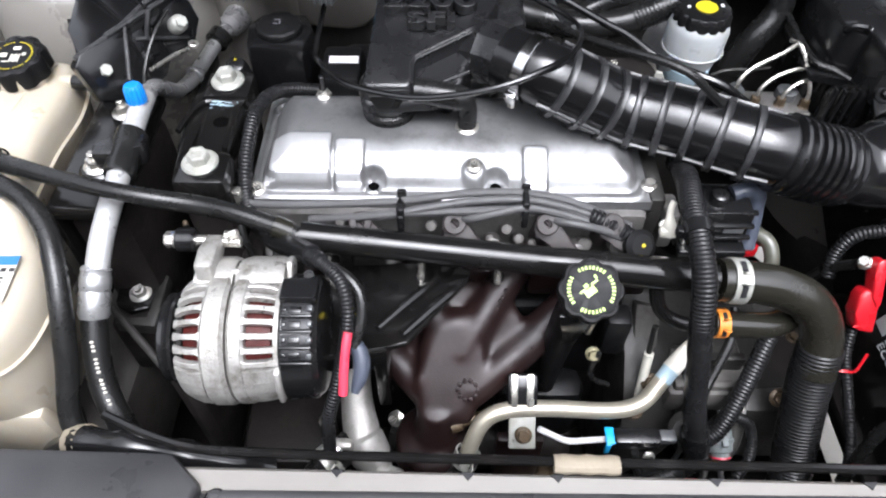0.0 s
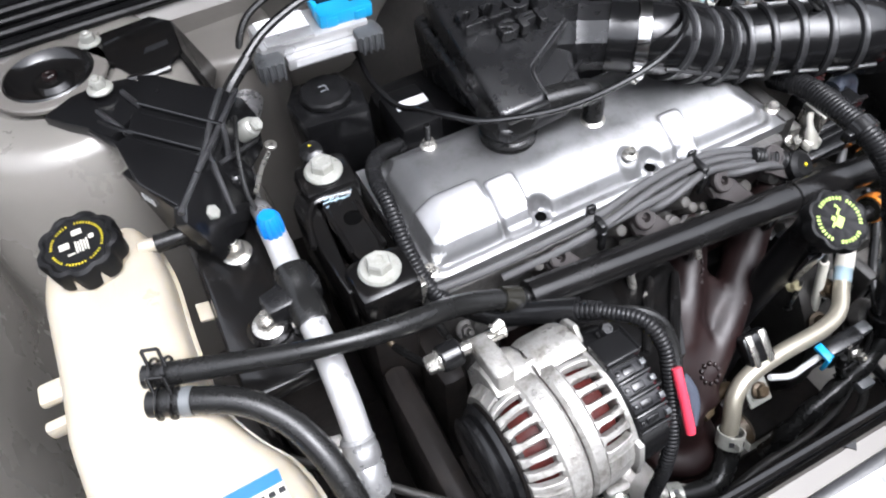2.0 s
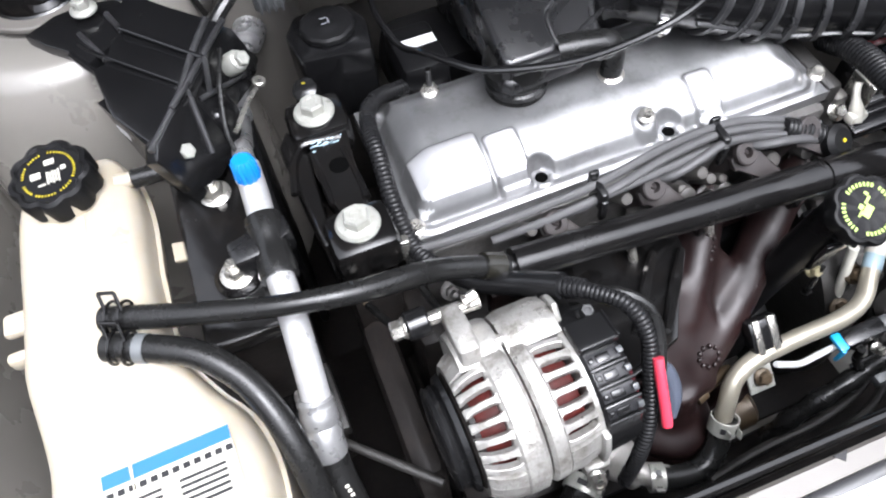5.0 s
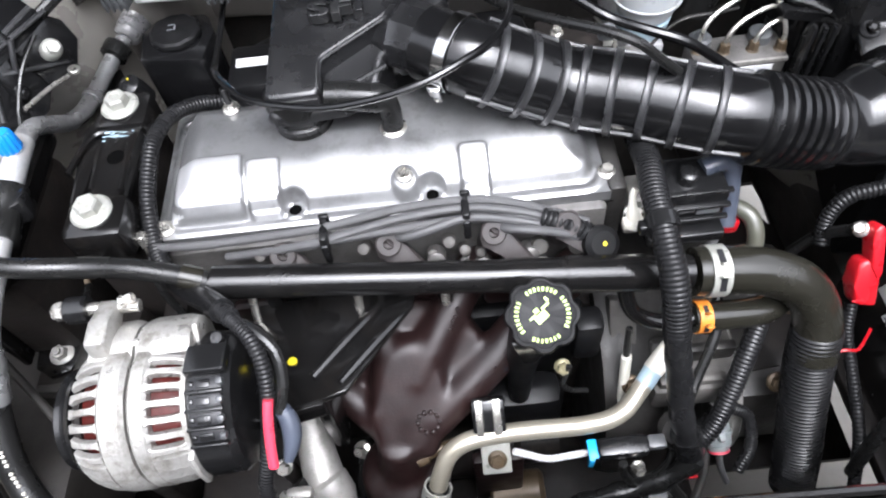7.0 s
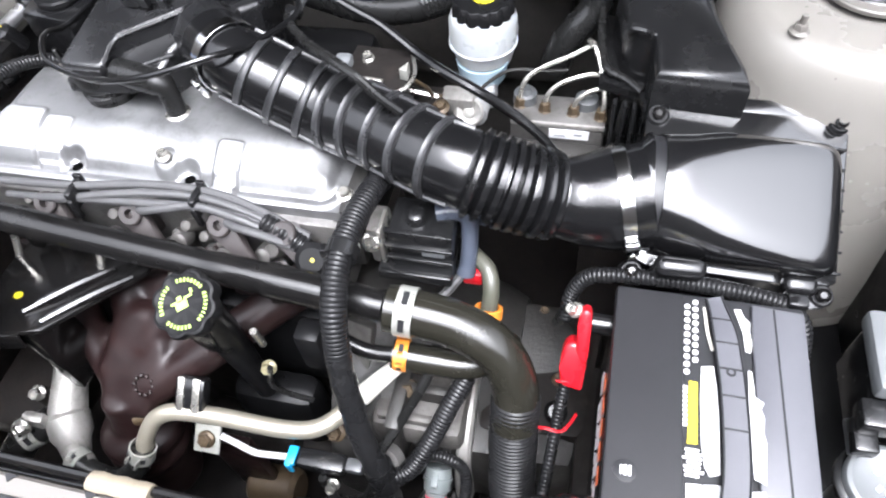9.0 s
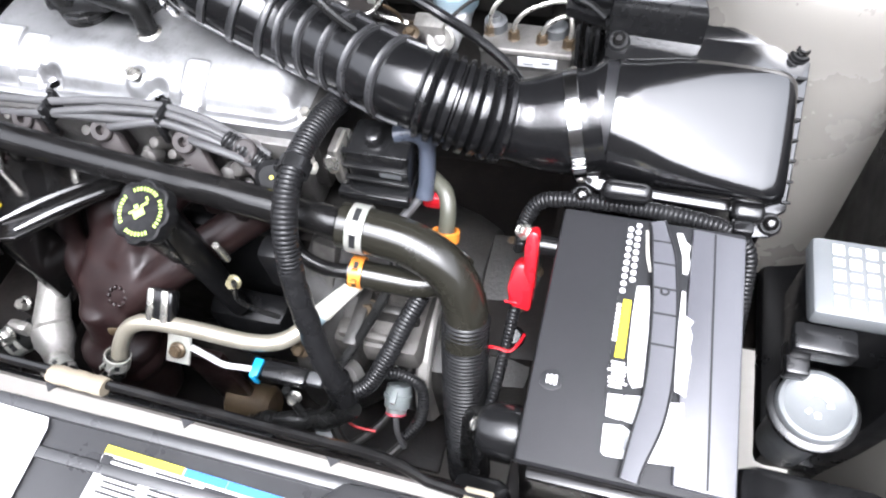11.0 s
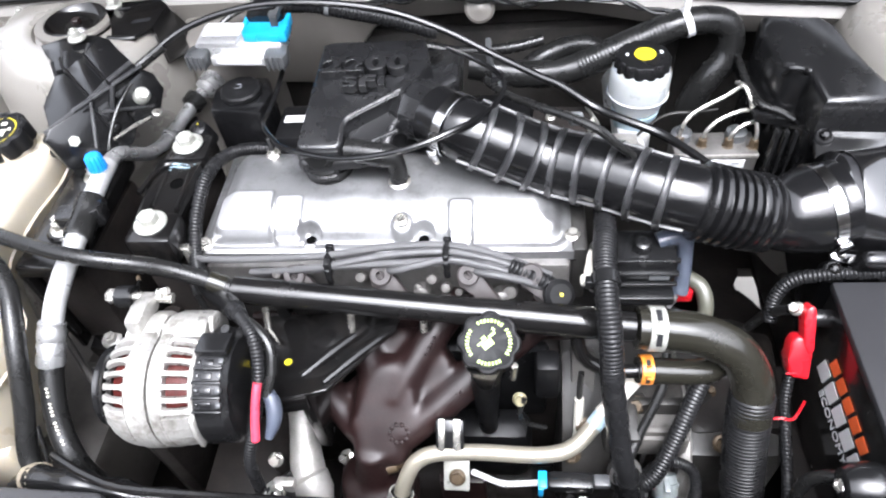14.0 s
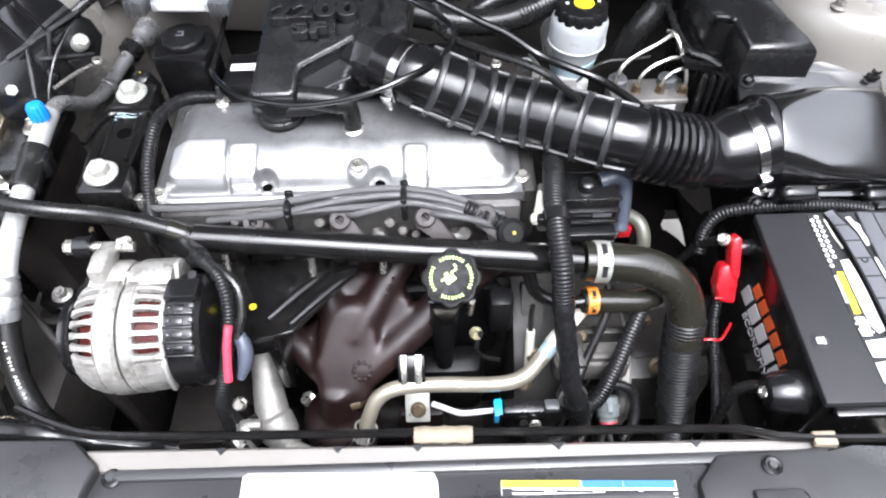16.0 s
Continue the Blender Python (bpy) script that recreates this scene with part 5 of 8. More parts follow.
part("bushing", lathe(B(), (-0.244, 0.398, 0.951), (1, 0, 0), [(0, 0.010), (0.002, 0.0115), (0.016, 0.0115), (0.018, 0.010)], 20), PLASTIC, alt)
part("bolt", hex_bolt(B(), (-0.243, 0.398, 0.951), (-1, 0, 0), 0.0078, 0.009, 1.15), STEEL, alt)
part("bolt", hex_bolt(B(), (-0.197, 0.398, 0.956), (0.9, 0.1, 0.3), 0.0045, 0.008, 1.2), STEEL, alt)
for z0, a0 in ((-0.012, -34), (0.012, -42), (-0.012, -130), (0.010, 160)):
    part("bolt", rod(B(), mo @ Matrix.Rotation(radians(a0), 4, "Z") @ V(AR - 0.002, 0, z0 - 0.012), mo @ Matrix.Rotation(radians(a0), 4, "Z") @ V(AR + 0.001, 0, z0 + 0.016), 0.0045, 8), ALT_CAST, alt)

t = thing("alternator_bracket", (-0.04, 0.38, 0.84), "black painted bracket plate with two pressed ribs", "bracket")
mp = quad_frame((-0.085, 0.375, 0.8655), (1, 0.08, -0.02), (0, 0.93, -0.15))
part("plate", prism(B(), [(-0.035, -0.056), (0.033, -0.045), (0.050, -0.042), (0.118, 0.040), (0.122, 0.056), (0.08, 0.07), (-0.03, 0.07)], -0.006, 0.0, 0.002, mp), BLACK_METAL, t)
part("flange", box(B(), (-0.004, -0.0505, -0.012), (0.056, 0.004, 0.020), 0.0015, mp @ Matrix.Rotation(0.12, 4, "Z")), BLACK_METAL, t)
for dx, dy in ((-0.006, -0.010), (0.018, -0.020)):
    part("rib", tube(B(), [mp @ V(0.028 + dx, -0.012 + dy, 0.0005), mp @ V(0.062 + dx, 0.022 + dy, 0.003), mp @ V(0.092 + dx, 0.052 + dy, 0.002)], lambda s, f: 0.0056 * (0.5 + math.sin(math.pi * (0.12 + 0.76 * f)) * 0.5), 10, 0.006), BLACK_METAL, t)
part("paint_dot", lathe(B(), mp @ V(0.004, -0.002, 0.0), mp.to_3x3() @ V(0, 0, 1), [(0, 0.0045), (0.001, 0.0042), (0.0014, 0.002)], 14), YELLOW_MARK, t, "yellow paint dot")
for p in ((-0.118, 0.425, 0.868), (-0.021, 0.425, 0.865), (0.060, 0.425, 0.863)):
    part("stud", rod(B(), V(p) + V(0, 0.012, 0.012), V(p) - V(0, 0.002, 0.012), 0.0042, 10), STEEL, t)
part("stay", box(B(), (-0.06, 0.36, 0.80), (0.014, 0.05, 0.12), 0.003, Matrix.Rotation(0, 4, "X")), BLACK_METAL, t)

t = thing("alternator_cable", (-0.085, 0.31, 0.92), "pink red charging cable with slate rubber boot", "cable")
part("boot", tube(B(), [(-0.077, 0.313, 0.914), (-0.071, 0.306, 0.905), (-0.070, 0.294, 0.893), (-0.076, 0.280, 0.880)], lambda s, f: 0.0050 + 0.0036 * math.sin(math.pi * (0.16 + 0.62 * f)) ** 1.5 - 0.003 * f * f, 14, 0.004), SLATE, t)
part("insulator", tube(B(), [(-0.0800, 0.312, 0.930), (-0.0820, 0.302, 0.921), (-0.0838, 0.288, 0.906), (-0.0850, 0.274, 0.888)], 0.0042, 12, 0.004), PINK, t)


# ---- wiring over the engine ----
t = thing("engine_harness", (-0.20, 0.55, 0.92), "corrugated black harness round the valve cover to the alternator", "wiring harness")
part("conduit", ribbed(B(), [(-0.128, 0.688, 0.896), (-0.153, 0.671, 0.908), (-0.180, 0.655, 0.922), (-0.198, 0.632, 0.933), (-0.206, 0.600, 0.941), (-0.208, 0.570, 0.942), (-0.211, 0.53, 0.925), (-0.208, 0.495, 0.905), (-0.195, 0.465, 0.900), (-0.166, 0.434, 0.906), (-0.135, 0.405, 0.928), (-0.108, 0.376, 0.948)], 0.0082, 0.0042, 0.09, 14), LOOM, t)
part("conduit", ribbed(B(), [(-0.112, 0.380, 0.946), (-0.089, 0.352, 0.953), (-0.081, 0.330, 0.940), (-0.084, 0.310, 0.914), (-0.093, 0.284, 0.880), (-0.103, 0.270, 0.845), (-0.108, 0.265, 0.79)], 0.0066, 0.0036, 0.12, 12), LOOM, t)
part("tape", tube(B(), [(-0.183, 0.452, 0.903), (-0.166, 0.434, 0.906), (-0.140, 0.410, 0.924), (-0.120, 0.389, 0.940)], 0.0108, 14), PLASTIC, t)
part("cable", tube(B(), [(-0.120, 0.385, 0.936), (-0.090, 0.362, 0.952), (-0.072, 0.345, 0.945), (-0.070, 0.326, 0.928), (-0.076, 0.308, 0.912)], 0.0050, 10), RUBBER, t)
part("cable", tube(B(), [(-0.205, 0.50, 0.905), (-0.215, 0.48, 0.89), (-0.21, 0.462, 0.87), (-0.20, 0.45, 0.84)], 0.004, 8), RUBBER, t)
part("clip", box(B(), (-0.215, 0.492, 0.905), (0.008, 0.010, 0.03), 0.002), STEEL, t)
t = thing("lower_lead", (-0.235, 0.42, 0.93), "thin black lead with tan tip beside the alternator", "electrical lead")
part("wire", tube(B(), [(-0.262, 0.452, 0.905), (-0.255, 0.43, 0.915), (-0.25, 0.415, 0.925), (-0.248, 0.405, 0.935)], 0.0035, 8), RUBBER, t)
part("tip", lathe(B(), (-0.262, 0.452, 0.905), (-0.3, 0.8, 0.3), [(0, 0.003), (0.006, 0.003), (0.008, 0.0015)], 10), BROWN, t)

# Ignition leads, boots and their separators.
for x in (-0.085, 0.013, 0.110, 0.178):
    t = thing("plug_boot", (x, 0.483, 0.887), "brown grey spark plug boot", "spark plug boot", "spark plug boots")
    part("boot", tube(B(), [(x - 0.002, 0.486, 0.857), (x, 0.477, 0.882), (x + 0.006, 0.472, 0.899)], lambda s, f: 0.0125 - 0.004 * f, 12, 0.004), BOOT, t)
    part("collar", ring_band(B(), (x, 0.468, 0.897), (0.1, -0.70, 0.72), 0.0050, 0.0122, 0.008, 20), BOOT, t)
    part("shield", prism(B(), [(-0.014, 0.004), (0.008, 0.009), (0.016, 0.000), (0.036, -0.030), (0.020, -0.036), (0.002, -0.014), (-0.012, -0.010)], -0.006, 0.003, 0.0025, quad_frame((x + 0.001, 0.466, 0.892), (1, 0, 0.1), (0, 0.62, 0.75))), BOOT, t)
WIRES = [[(-0.082, 0.473, 0.900), (-0.06, 0.466, 0.909), (-0.02, 0.468, 0.919), (0.03, 0.476, 0.922), (0.085, 0.482, 0.919), (0.13, 0.480, 0.910), (0.165, 0.474, 0.900), (0.20, 0.468, 0.888)],
         [(-0.205, 0.486, 0.905), (-0.16, 0.478, 0.912), (-0.10, 0.474, 0.919), (-0.04, 0.474, 0.924), (0.03, 0.484, 0.926), (0.09, 0.489, 0.921), (0.14, 0.484, 0.912), (0.20, 0.472, 0.890)],
         [(0.018, 0.473, 0.900), (0.032, 0.464, 0.909), (0.06, 0.466, 0.916), (0.09, 0.472, 0.917), (0.13, 0.470, 0.908), (0.17, 0.465, 0.896), (0.20, 0.463, 0.884)],
         [(0.115, 0.473, 0.899), (0.124, 0.463, 0.906), (0.145, 0.458, 0.907), (0.17, 0.458, 0.898), (0.20, 0.460, 0.88)],
         [(-0.14, 0.475, 0.893), (-0.09, 0.468, 0.905), (-0.04, 0.466, 0.914), (0.03, 0.470, 0.914), (0.085, 0.475, 0.911), (0.14, 0.474, 0.903), (0.2, 0.466, 0.883)]]
for w in WIRES:
    t = thing("ignition_lead", w[0], "grey ignition lead along the cylinder head", "ignition lead", "ignition leads")
    part("lead", tube(B(), w, 0.0042, 10, 0.006), WIRE, t)
for x, y, z in ((-0.042, 0.470, 0.920), (0.087, 0.481, 0.918)):
    t = thing("lead_separator", (x, y, z), "black plastic ignition lead separator", "lead separator", "lead separators")
    part("comb", box(B(), (x, y, z - 0.004), (0.008, 0.026, 0.024), 0.003), PLASTIC, t)
    part("tab", box(B(), (x, y - 0.012, z - 0.014), (0.007, 0.006, 0.026), 0.002), PLASTIC, t)
    part("tab", box(B(), (x + 0.001, y + 0.012, z + 0.004), (0.010, 0.005, 0.016), 0.002), PLASTIC, t)
t = thing("lead_sleeve", (0.18, 0.465, 0.89), "ribbed black sleeve over the ignition leads", "wiring conduit")
part("sleeve", ribbed(B(), [(0.155, 0.474, 0.904), (0.178, 0.468, 0.895), (0.20, 0.462, 0.884)], 0.0105, 0.005, 0.14, 14), LOOM, t)
part("knob", lathe(B(), (0.208, 0.452, 0.882), (0.2, -0.6, 0.7), [(-0.02, 0.012), (-0.004, 0.017), (0.004, 0.017), (0.008, 0.012), (0.008, 0.004)], 20), CAP_BLACK, t)
part("paint_dot", lathe(B(), (0.2105, 0.447, 0.888), (0.2, -0.6, 0.7), [(0, 0.0022), (0.001, 0.0020)], 10), YELLOW_MARK, t)

# ---- left side: mount, lines, tank ----
mount = thing("engine_mount", (-0.25, 0.57, 0.90), "black cast engine mount bracket with two large bolts", "engine mount")
part("bracket", prism(B(), [(-0.260, 0.49), (-0.234, 0.49), (-0.229, 0.575), (-0.224, 0.62), (-0.222, 0.66), (-0.266, 0.66), (-0.266, 0.62), (-0.258, 0.575)], 0.905, 0.940, 0.008), BLACK_METAL, mount)
part("rib", prism(B(), [(-0.280, 0.50), (-0.272, 0.50), (-0.264, 0.60), (-0.276, 0.64), (-0.288, 0.62)], 0.86, 0.936, 0.004), BLACK_METAL, mount)
part("foot", box(B(), (-0.247, 0.50, 0.925), (0.058, 0.05, 0.044), 0.010), BLACK_METAL, mount)
part("foot", box(B(), (-0.246, 0.636, 0.925), (0.056, 0.05, 0.044), 0.010), BLACK_METAL, mount)
part("column", box(B(), (-0.250, 0.57, 0.80), (0.05, 0.18, 0.2), 0.012), GRIME, mount)
for p in ((-0.2475, 0.502, 0.9475), (-0.2465, 0.636, 0.9475)):
    b = part("bolt", lathe(B(), p, (0, 0, 1), [(0, 0.0185), (0.002, 0.019), (0.0045, 0.017), (0.005, 0.012)], 28), ZINC, mount, "pale zinc flanged bolt")
    part("bolt_head", hex_bolt(B(), V(p) + V(0, 0, 0.004), (0, 0, 1), 0.0115, 0.011, 0), ZINC, b)
part("hole", lathe(B(), (-0.243, 0.574, 0.9385), (0, 0, 1), [(0, 0.009), (0.0022, 0.009), (0.0024, 0.0082), (0.0016, 0.0078), (0.0016, 0.001)], 20), HOLE, mount, "bolt hole")
for row in (((-0.288, 0.560), (-0.281, 0.590), (-0.275, 0.602), (-0.264, 0.611), (-0.232, 0.606)), ((-0.262, 0.598), (-0.261, 0.570), (-0.260, 0.536)), ((-0.234, 0.592), (-0.232, 0.560), (-0.231, 0.532))):
    part("pressed_edge", tube(B(), [(x, y, 0.9385) for x, y in row], 0.0034, 8, 0.006), BLACK_METAL, mount)
bars(mount, quad_frame((-0.249, 0.604, 0.9412), (1, 0.1, 0), (0, 1, 0)), [(-0.012 + 0.0031 * ((i * 7) % 9), -0.006 + 0.0014 * i, 0.005 + 0.003 * (i % 3), 0.0011) for i in range(9)] + [(-0.008 + 0.005 * (i % 4), 0.004 - 0.0026 * i, 0.004, 0.0014) for i in range(4)], PALE_BLUE, "chalk_stroke", 0)

rail = thing("mount_plate", (-0.35, 0.54, 0.92), "black steel mount plate with two flanged nuts", "mount plate")
part("plate", prism(B(), [(-0.388, 0.44), (-0.318, 0.44), (-0.318, 0.62), (-0.345, 0.66), (-0.385, 0.64)], 0.925, 0.945, 0.005), BLACK_METAL, rail)
part("side", box(B(), (-0.385, 0.54, 0.86), (0.008, 0.2, 0.15), 0.003), BLACK_METAL, rail)
part("post", box(B(), (-0.35, 0.53, 0.83), (0.06, 0.16, 0.18), 0.01), GRIME, rail)
# Added black sheet that stands for the dark gap before the fender.
part("dark_gap_filler", box(B(), (-0.312, 0.69, 0.76), (0.010, 0.19, 0.24), 0.004), COWL_BLACK, rail)
for p in ((-0.3505, 0.584, 0.944), (-0.3495, 0.494, 0.950)):
    part("nut", nut(B(), p, (0, -0.05, 1), 0.0088, 0.009, 0.010), STEEL, rail)
    part("pad", lathe(B(), V(p) - V(0, 0, 0.012), (0, 0, 1), [(0, 0.02), (0.010, 0.019), (0.0125, 0.016)], 20), BLACK_METAL, rail)

# Air conditioning line with its blue cap.
t = thing("ac_line", (-0.318, 0.45, 0.95), "matt aluminium air conditioning line with blue cap", "air conditioning line")
part("line", tube(B(), [(-0.316, 0.575, 0.974), (-0.316, 0.545, 0.972), (-0.318, 0.50, 0.963), (-0.318, 0.45, 0.955), (-0.320, 0.405, 0.942), (-0.323, 0.375, 0.922)], 0.0110, 20), ALU_LINE, t)
part("port", lathe(B(), (-0.316, 0.556, 0.972), (0.0, 0.15, 1), [(0, 0.0095), (0.008, 0.0095), (0.010, 0.011)], 18), ALU_LINE, t)
part("cap", lathe(B(), (-0.316, 0.557, 0.981), (0.0, 0.12, 1), [(0, 0.0098), (0.003, 0.0108), (0.018, 0.0098), (0.021, 0.0075), (0.021, 0.002)], 48, 12, 0.14), BLUE, t, "bright blue service cap")
part("ferrule", lathe(B(), (-0.3235, 0.384, 0.928), (-0.10, -0.70, -0.70), [(0, 0.0115), (0.003, 0.0140), (0.008, 0.0132), (0.011, 0.0144), (0.020, 0.0144), (0.023, 0.0134), (0.026, 0.0146), (0.036, 0.0140), (0.046, 0.0148), (0.050, 0.013)], 24), LINE_DULL, t, "crimped aluminium ferrule")
part("insulation", tube(B(), [(-0.3165, 0.524, 0.968), (-0.318, 0.472, 0.958)], lambda s, f: 0.0152 + 0.0006 * math.sin(f * 9), 16, 0.004), RUBBER, t, "black foam sleeve")
part("strap", prism(B(), [(-0.350, 0.508), (-0.300, 0.520), (-0.298, 0.500), (-0.318, 0.488), (-0.346, 0.486)], 0.948, 0.974, 0.004), SATIN, t, "folded black retaining bracket")
part("hose", tube(B(), [(-0.3275, 0.352, 0.896), (-0.3270, 0.330, 0.876), (-0.3215, 0.302, 0.848), (-0.305, 0.275, 0.820), (-0.290, 0.262, 0.77)], 0.0125, 18), RUBBER, t)
bm = B()
for i in range(16):
    q = smooth_path([(-0.3240, 0.325, 0.888), (-0.3170, 0.300, 0.863), (-0.306, 0.274, 0.832)], 0.004)
    if i % 5 != 3 and i < len(q):
        box(bm, q[i] + V(0.0005, -0.0012, 0.0015), (0.003, 0.0022, 0.0016), 0, None)
part("hose_print", bm, CREAM_MARK, t, "pale printed dashes")
t = thing("ac_suction_pipe", (-0.27, 0.70, 0.94), "dull aluminium suction pipe running to the firewall", "air conditioning line")
part("pipe", tube(B(), [(-0.316, 0.575, 0.974), (-0.3165, 0.600, 0.966), (-0.317, 0.625, 0.945), (-0.318, 0.650, 0.922), (-0.317, 0.676, 0.908), (-0.314, 0.705, 0.902), (-0.308, 0.735, 0.903), (-0.299, 0.764, 0.908), (-0.287, 0.790, 0.914)], 0.0090, 16), LINE_DULL, t)
part("fitting", lathe(B(), (-0.286, 0.790, 0.914), (0.40, 0.90, 0.16), [(0, 0.011), (0.004, 0.0150), (0.009, 0.0155), (0.0105, 0.0130), (0.013, 0.0165), (0.019, 0.0170), (0.0205, 0.0140), (0.023, 0.0175), (0.029, 0.0175), (0.031, 0.012), (0.036, 0.012)], 28), LINE_DULL, t)
part("collar", lathe(B(), (-0.2990, 0.764, 0.909), (0.40, 0.90, 0.18), [(0, 0.011), (0.002, 0.0150), (0.017, 0.0155), (0.020, 0.012)], 20), RUBBER, t)
part("clip", ring_band(B(), (-0.3140, 0.705, 0.902), (0.15, 0.98, 0.0), 0.0088, 0.0112, 0.006, 18), LINE_DULL, t)

# Coolant tank.
tank = thing("coolant_tank", (-0.46, 0.45, 0.80), "milky white plastic coolant tank with two hoses", "coolant tank")


def tank_top(y):
    return 0.945 + 0.028 * smoothstep(0.39, 0.47, y) - 0.006 * smoothstep(0.52, 0.60, y)


OUTLINE = [(-0.500, 0.652), (-0.440, 0.655), (-0.420, 0.645), (-0.411, 0.60), (-0.411, 0.52), (-0.408, 0.455), (-0.392, 0.420), (-0.374, 0.395), (-0.364, 0.355), (-0.367, 0.310), (-0.384, 0.282), (-0.42, 0.272),
           (-0.475, 0.274), (-0.504, 0.29), (-0.516, 0.34), (-0.515, 0.40), (-0.511, 0.45), (-0.508, 0.52), (-0.510, 0.60)]
dense = [(q.x, q.y) for q in smooth_path([(x, y, 0) for x, y in OUTLINE + [OUTLINE[0]]], 0.010)[:-1]][::-1]
rings = []
for d, dz, low in ((0.016, 0.16, 1), (0.004, 0.13, 1), (0.0, 0.075, 0), (0.0, 0.032, 0), (0.003, 0.016, 0), (0.008, 0.007, 0), (0.016, 0.002, 0), (0.026, 0.0, 0)):
    rings.append([V(x, y, tank_top(y) - dz * (1 - 0.45 * smoothstep(0.40, 0.47, y))) for x, y in inset(dense, d)])
crown = [(v.x, v.y) for v in rings[-1]]
for k in (0.7, 0.4, 0.15, 0.01):
    rings.append([V(-0.45 + (x + 0.45) * k, y, tank_top(y)) for x, y in crown])
part("body", loft(B(), rings), TANK, tank, smooth=60)
rings = []
for dd, dz in ((0.006, -0.002), (-0.0035, -0.001), (-0.0035, 0.001), (0.006, 0.002)):
    rings.append([V(x, y, tank_top(y) - 0.040 + dz) for x, y in inset(dense, dd)])
part("seam", loft(B(), rings), TANK, tank)
part("neck", lathe(B(), (-0.462, 0.616, 0.955), (0, -0.08, 1), [(0, 0.034), (0.012, 0.0285), (0.03, 0.0285)], 32), TANK, tank)
TC, TN = V(-0.462, 0.615, 0.991), V(-0.03, -0.12, 1)
cap = part("cap", lathe(B(), TC - TN * 0.020, TN, [(0, 0.028), (0.003, 0.0330), (0.021, 0.0340), (0.025, 0.0322), (0.0265, 0.0285), (0.0245, 0.0265), (0.0245, 0.002)], 72, 9, 0.10), CAP_BLACK, tank, "black ribbed cap with yellow print")
mt = quad_frame(TC + TN.normalized() * 0.0048, (1, 0, 0.03), (0, 1, 0.12))
ring_print(cap, mt, 0.0205, 0.0011, 0.0018, 52, YELLOW_MARK, (0, 1, 7, 13, 14, 20, 28, 34))
bars(cap, mt, [(-0.010, 0.001, 0.008, 0.006), (0.002, 0.011, 0.008, 0.005)] + [(-0.001 + 0.0022 * i, -0.004, 0.0014, 0.012 - 0.002 * (i % 2)) for i in range(5)] + [(0.012, 0.002, 0.004, 0.004), (-0.006, -0.009, 0.006, 0.0016)], CREAM_MARK, "cap_symbol", 0.0004)
part("nipple", rod(B(), (-0.425, 0.617, 0.962), (-0.398, 0.614, 0.960), 0.0065), TANK, tank)
part("port", rod(B(), (-0.448, 0.480, 0.962), (-0.405, 0.472, 0.964), 0.0085), TANK, tank)
part("tab", prism(B(), [(-0.375, 0.545), (-0.402, 0.55), (-0.402, 0.57), (-0.378, 0.565), (-0.368, 0.555)], 0.915, 0.919, 0.001), TANK, tank)
part("tab", box(B(), (-0.515, 0.520, 0.948), (0.026, 0.020, 0.010), 0.004), TANK, tank)
part("tab", box(B(), (-0.515, 0.492, 0.942), (0.026, 0.010, 0.016), 0.004), TANK, tank)
part("leg", box(B(), (-0.42, 0.285, 0.78), (0.08, 0.02, 0.10), 0.008), TANK, tank)
ml = quad_frame((-0.425, 0.352, 0.9474), (1, 0.03, 0), (0, 1, 0.012))
lab = part("sticker", prism(B(), [(-0.048, -0.026), (0.044, -0.024), (0.043, 0.026), (-0.046, 0.026)], 0, 0.0008, 0, ml), CREAM_MARK, tank, "white sticker with blue band")
bars(lab, ml, [(-0.001, 0.0205, 0.088, 0.010)], BLUE_MARK, "blue_band", 0.0011)
bars(lab, ml, [(-0.041 + 0.0074 * i, 0.010, 0.0046, 0.0040) for i in range(12)], BLACK_MARK, "symbol_row", 0.0011)
bars(lab, ml, [(-0.026 + 0.046 * c, 0.001 - 0.0046 * r, 0.036 - 0.004 * ((r * 3 + c) % 3), 0.0020) for r in range(5) for c in range(2)], BLACK_MARK, "fine_print", 0.0011)

t = thing("tank_hose_upper", (-0.35, 0.45, 0.97), "black rubber hose from tank to coolant pipe", "coolant hose")
part("hose", tube(B(), [(-0.444, 0.479, 0.975), (-0.415, 0.467, 0.978), (-0.37, 0.449, 0.982), (-0.32, 0.432, 0.985), (-0.275, 0.425, 0.980), (-0.235, 0.429, 0.966), (-0.205, 0.436, 0.948), (-0.170, 0.436, 0.930), (-0.146, 0.434, 0.918)], lambda s, f: 0.0094 - 0.0014 * math.sin(math.pi * min(1, f * 1.3)) ** 2, 16), RUBBER, t)
part("end_tape", tube(B(), [(-0.166, 0.436, 0.9285), (-0.150, 0.4345, 0.920)], 0.0112, 14), HOSE, t, "olive black end sleeve")
t = thing("tank_hose_lower", (-0.37, 0.40, 0.95), "braided black rubber hose curving down from the tank", "coolant hose")
part("hose", tube(B(), [(-0.446, 0.457, 0.973), (-0.415, 0.442, 0.975), (-0.385, 0.425, 0.972), (-0.362, 0.400, 0.962), (-0.349, 0.370, 0.948), (-0.343, 0.340, 0.925), (-0.342, 0.305, 0.885), (-0.343, 0.270, 0.845), (-0.330, 0.25, 0.82)], 0.0102, 16), RUBBER, t)
part("end_band", tube(B(), [(-0.424, 0.446, 0.9748), (-0.417, 0.4428, 0.975)], 0.0108, 16, 0.003), LIGHT_GREY, t, "pale worn band")
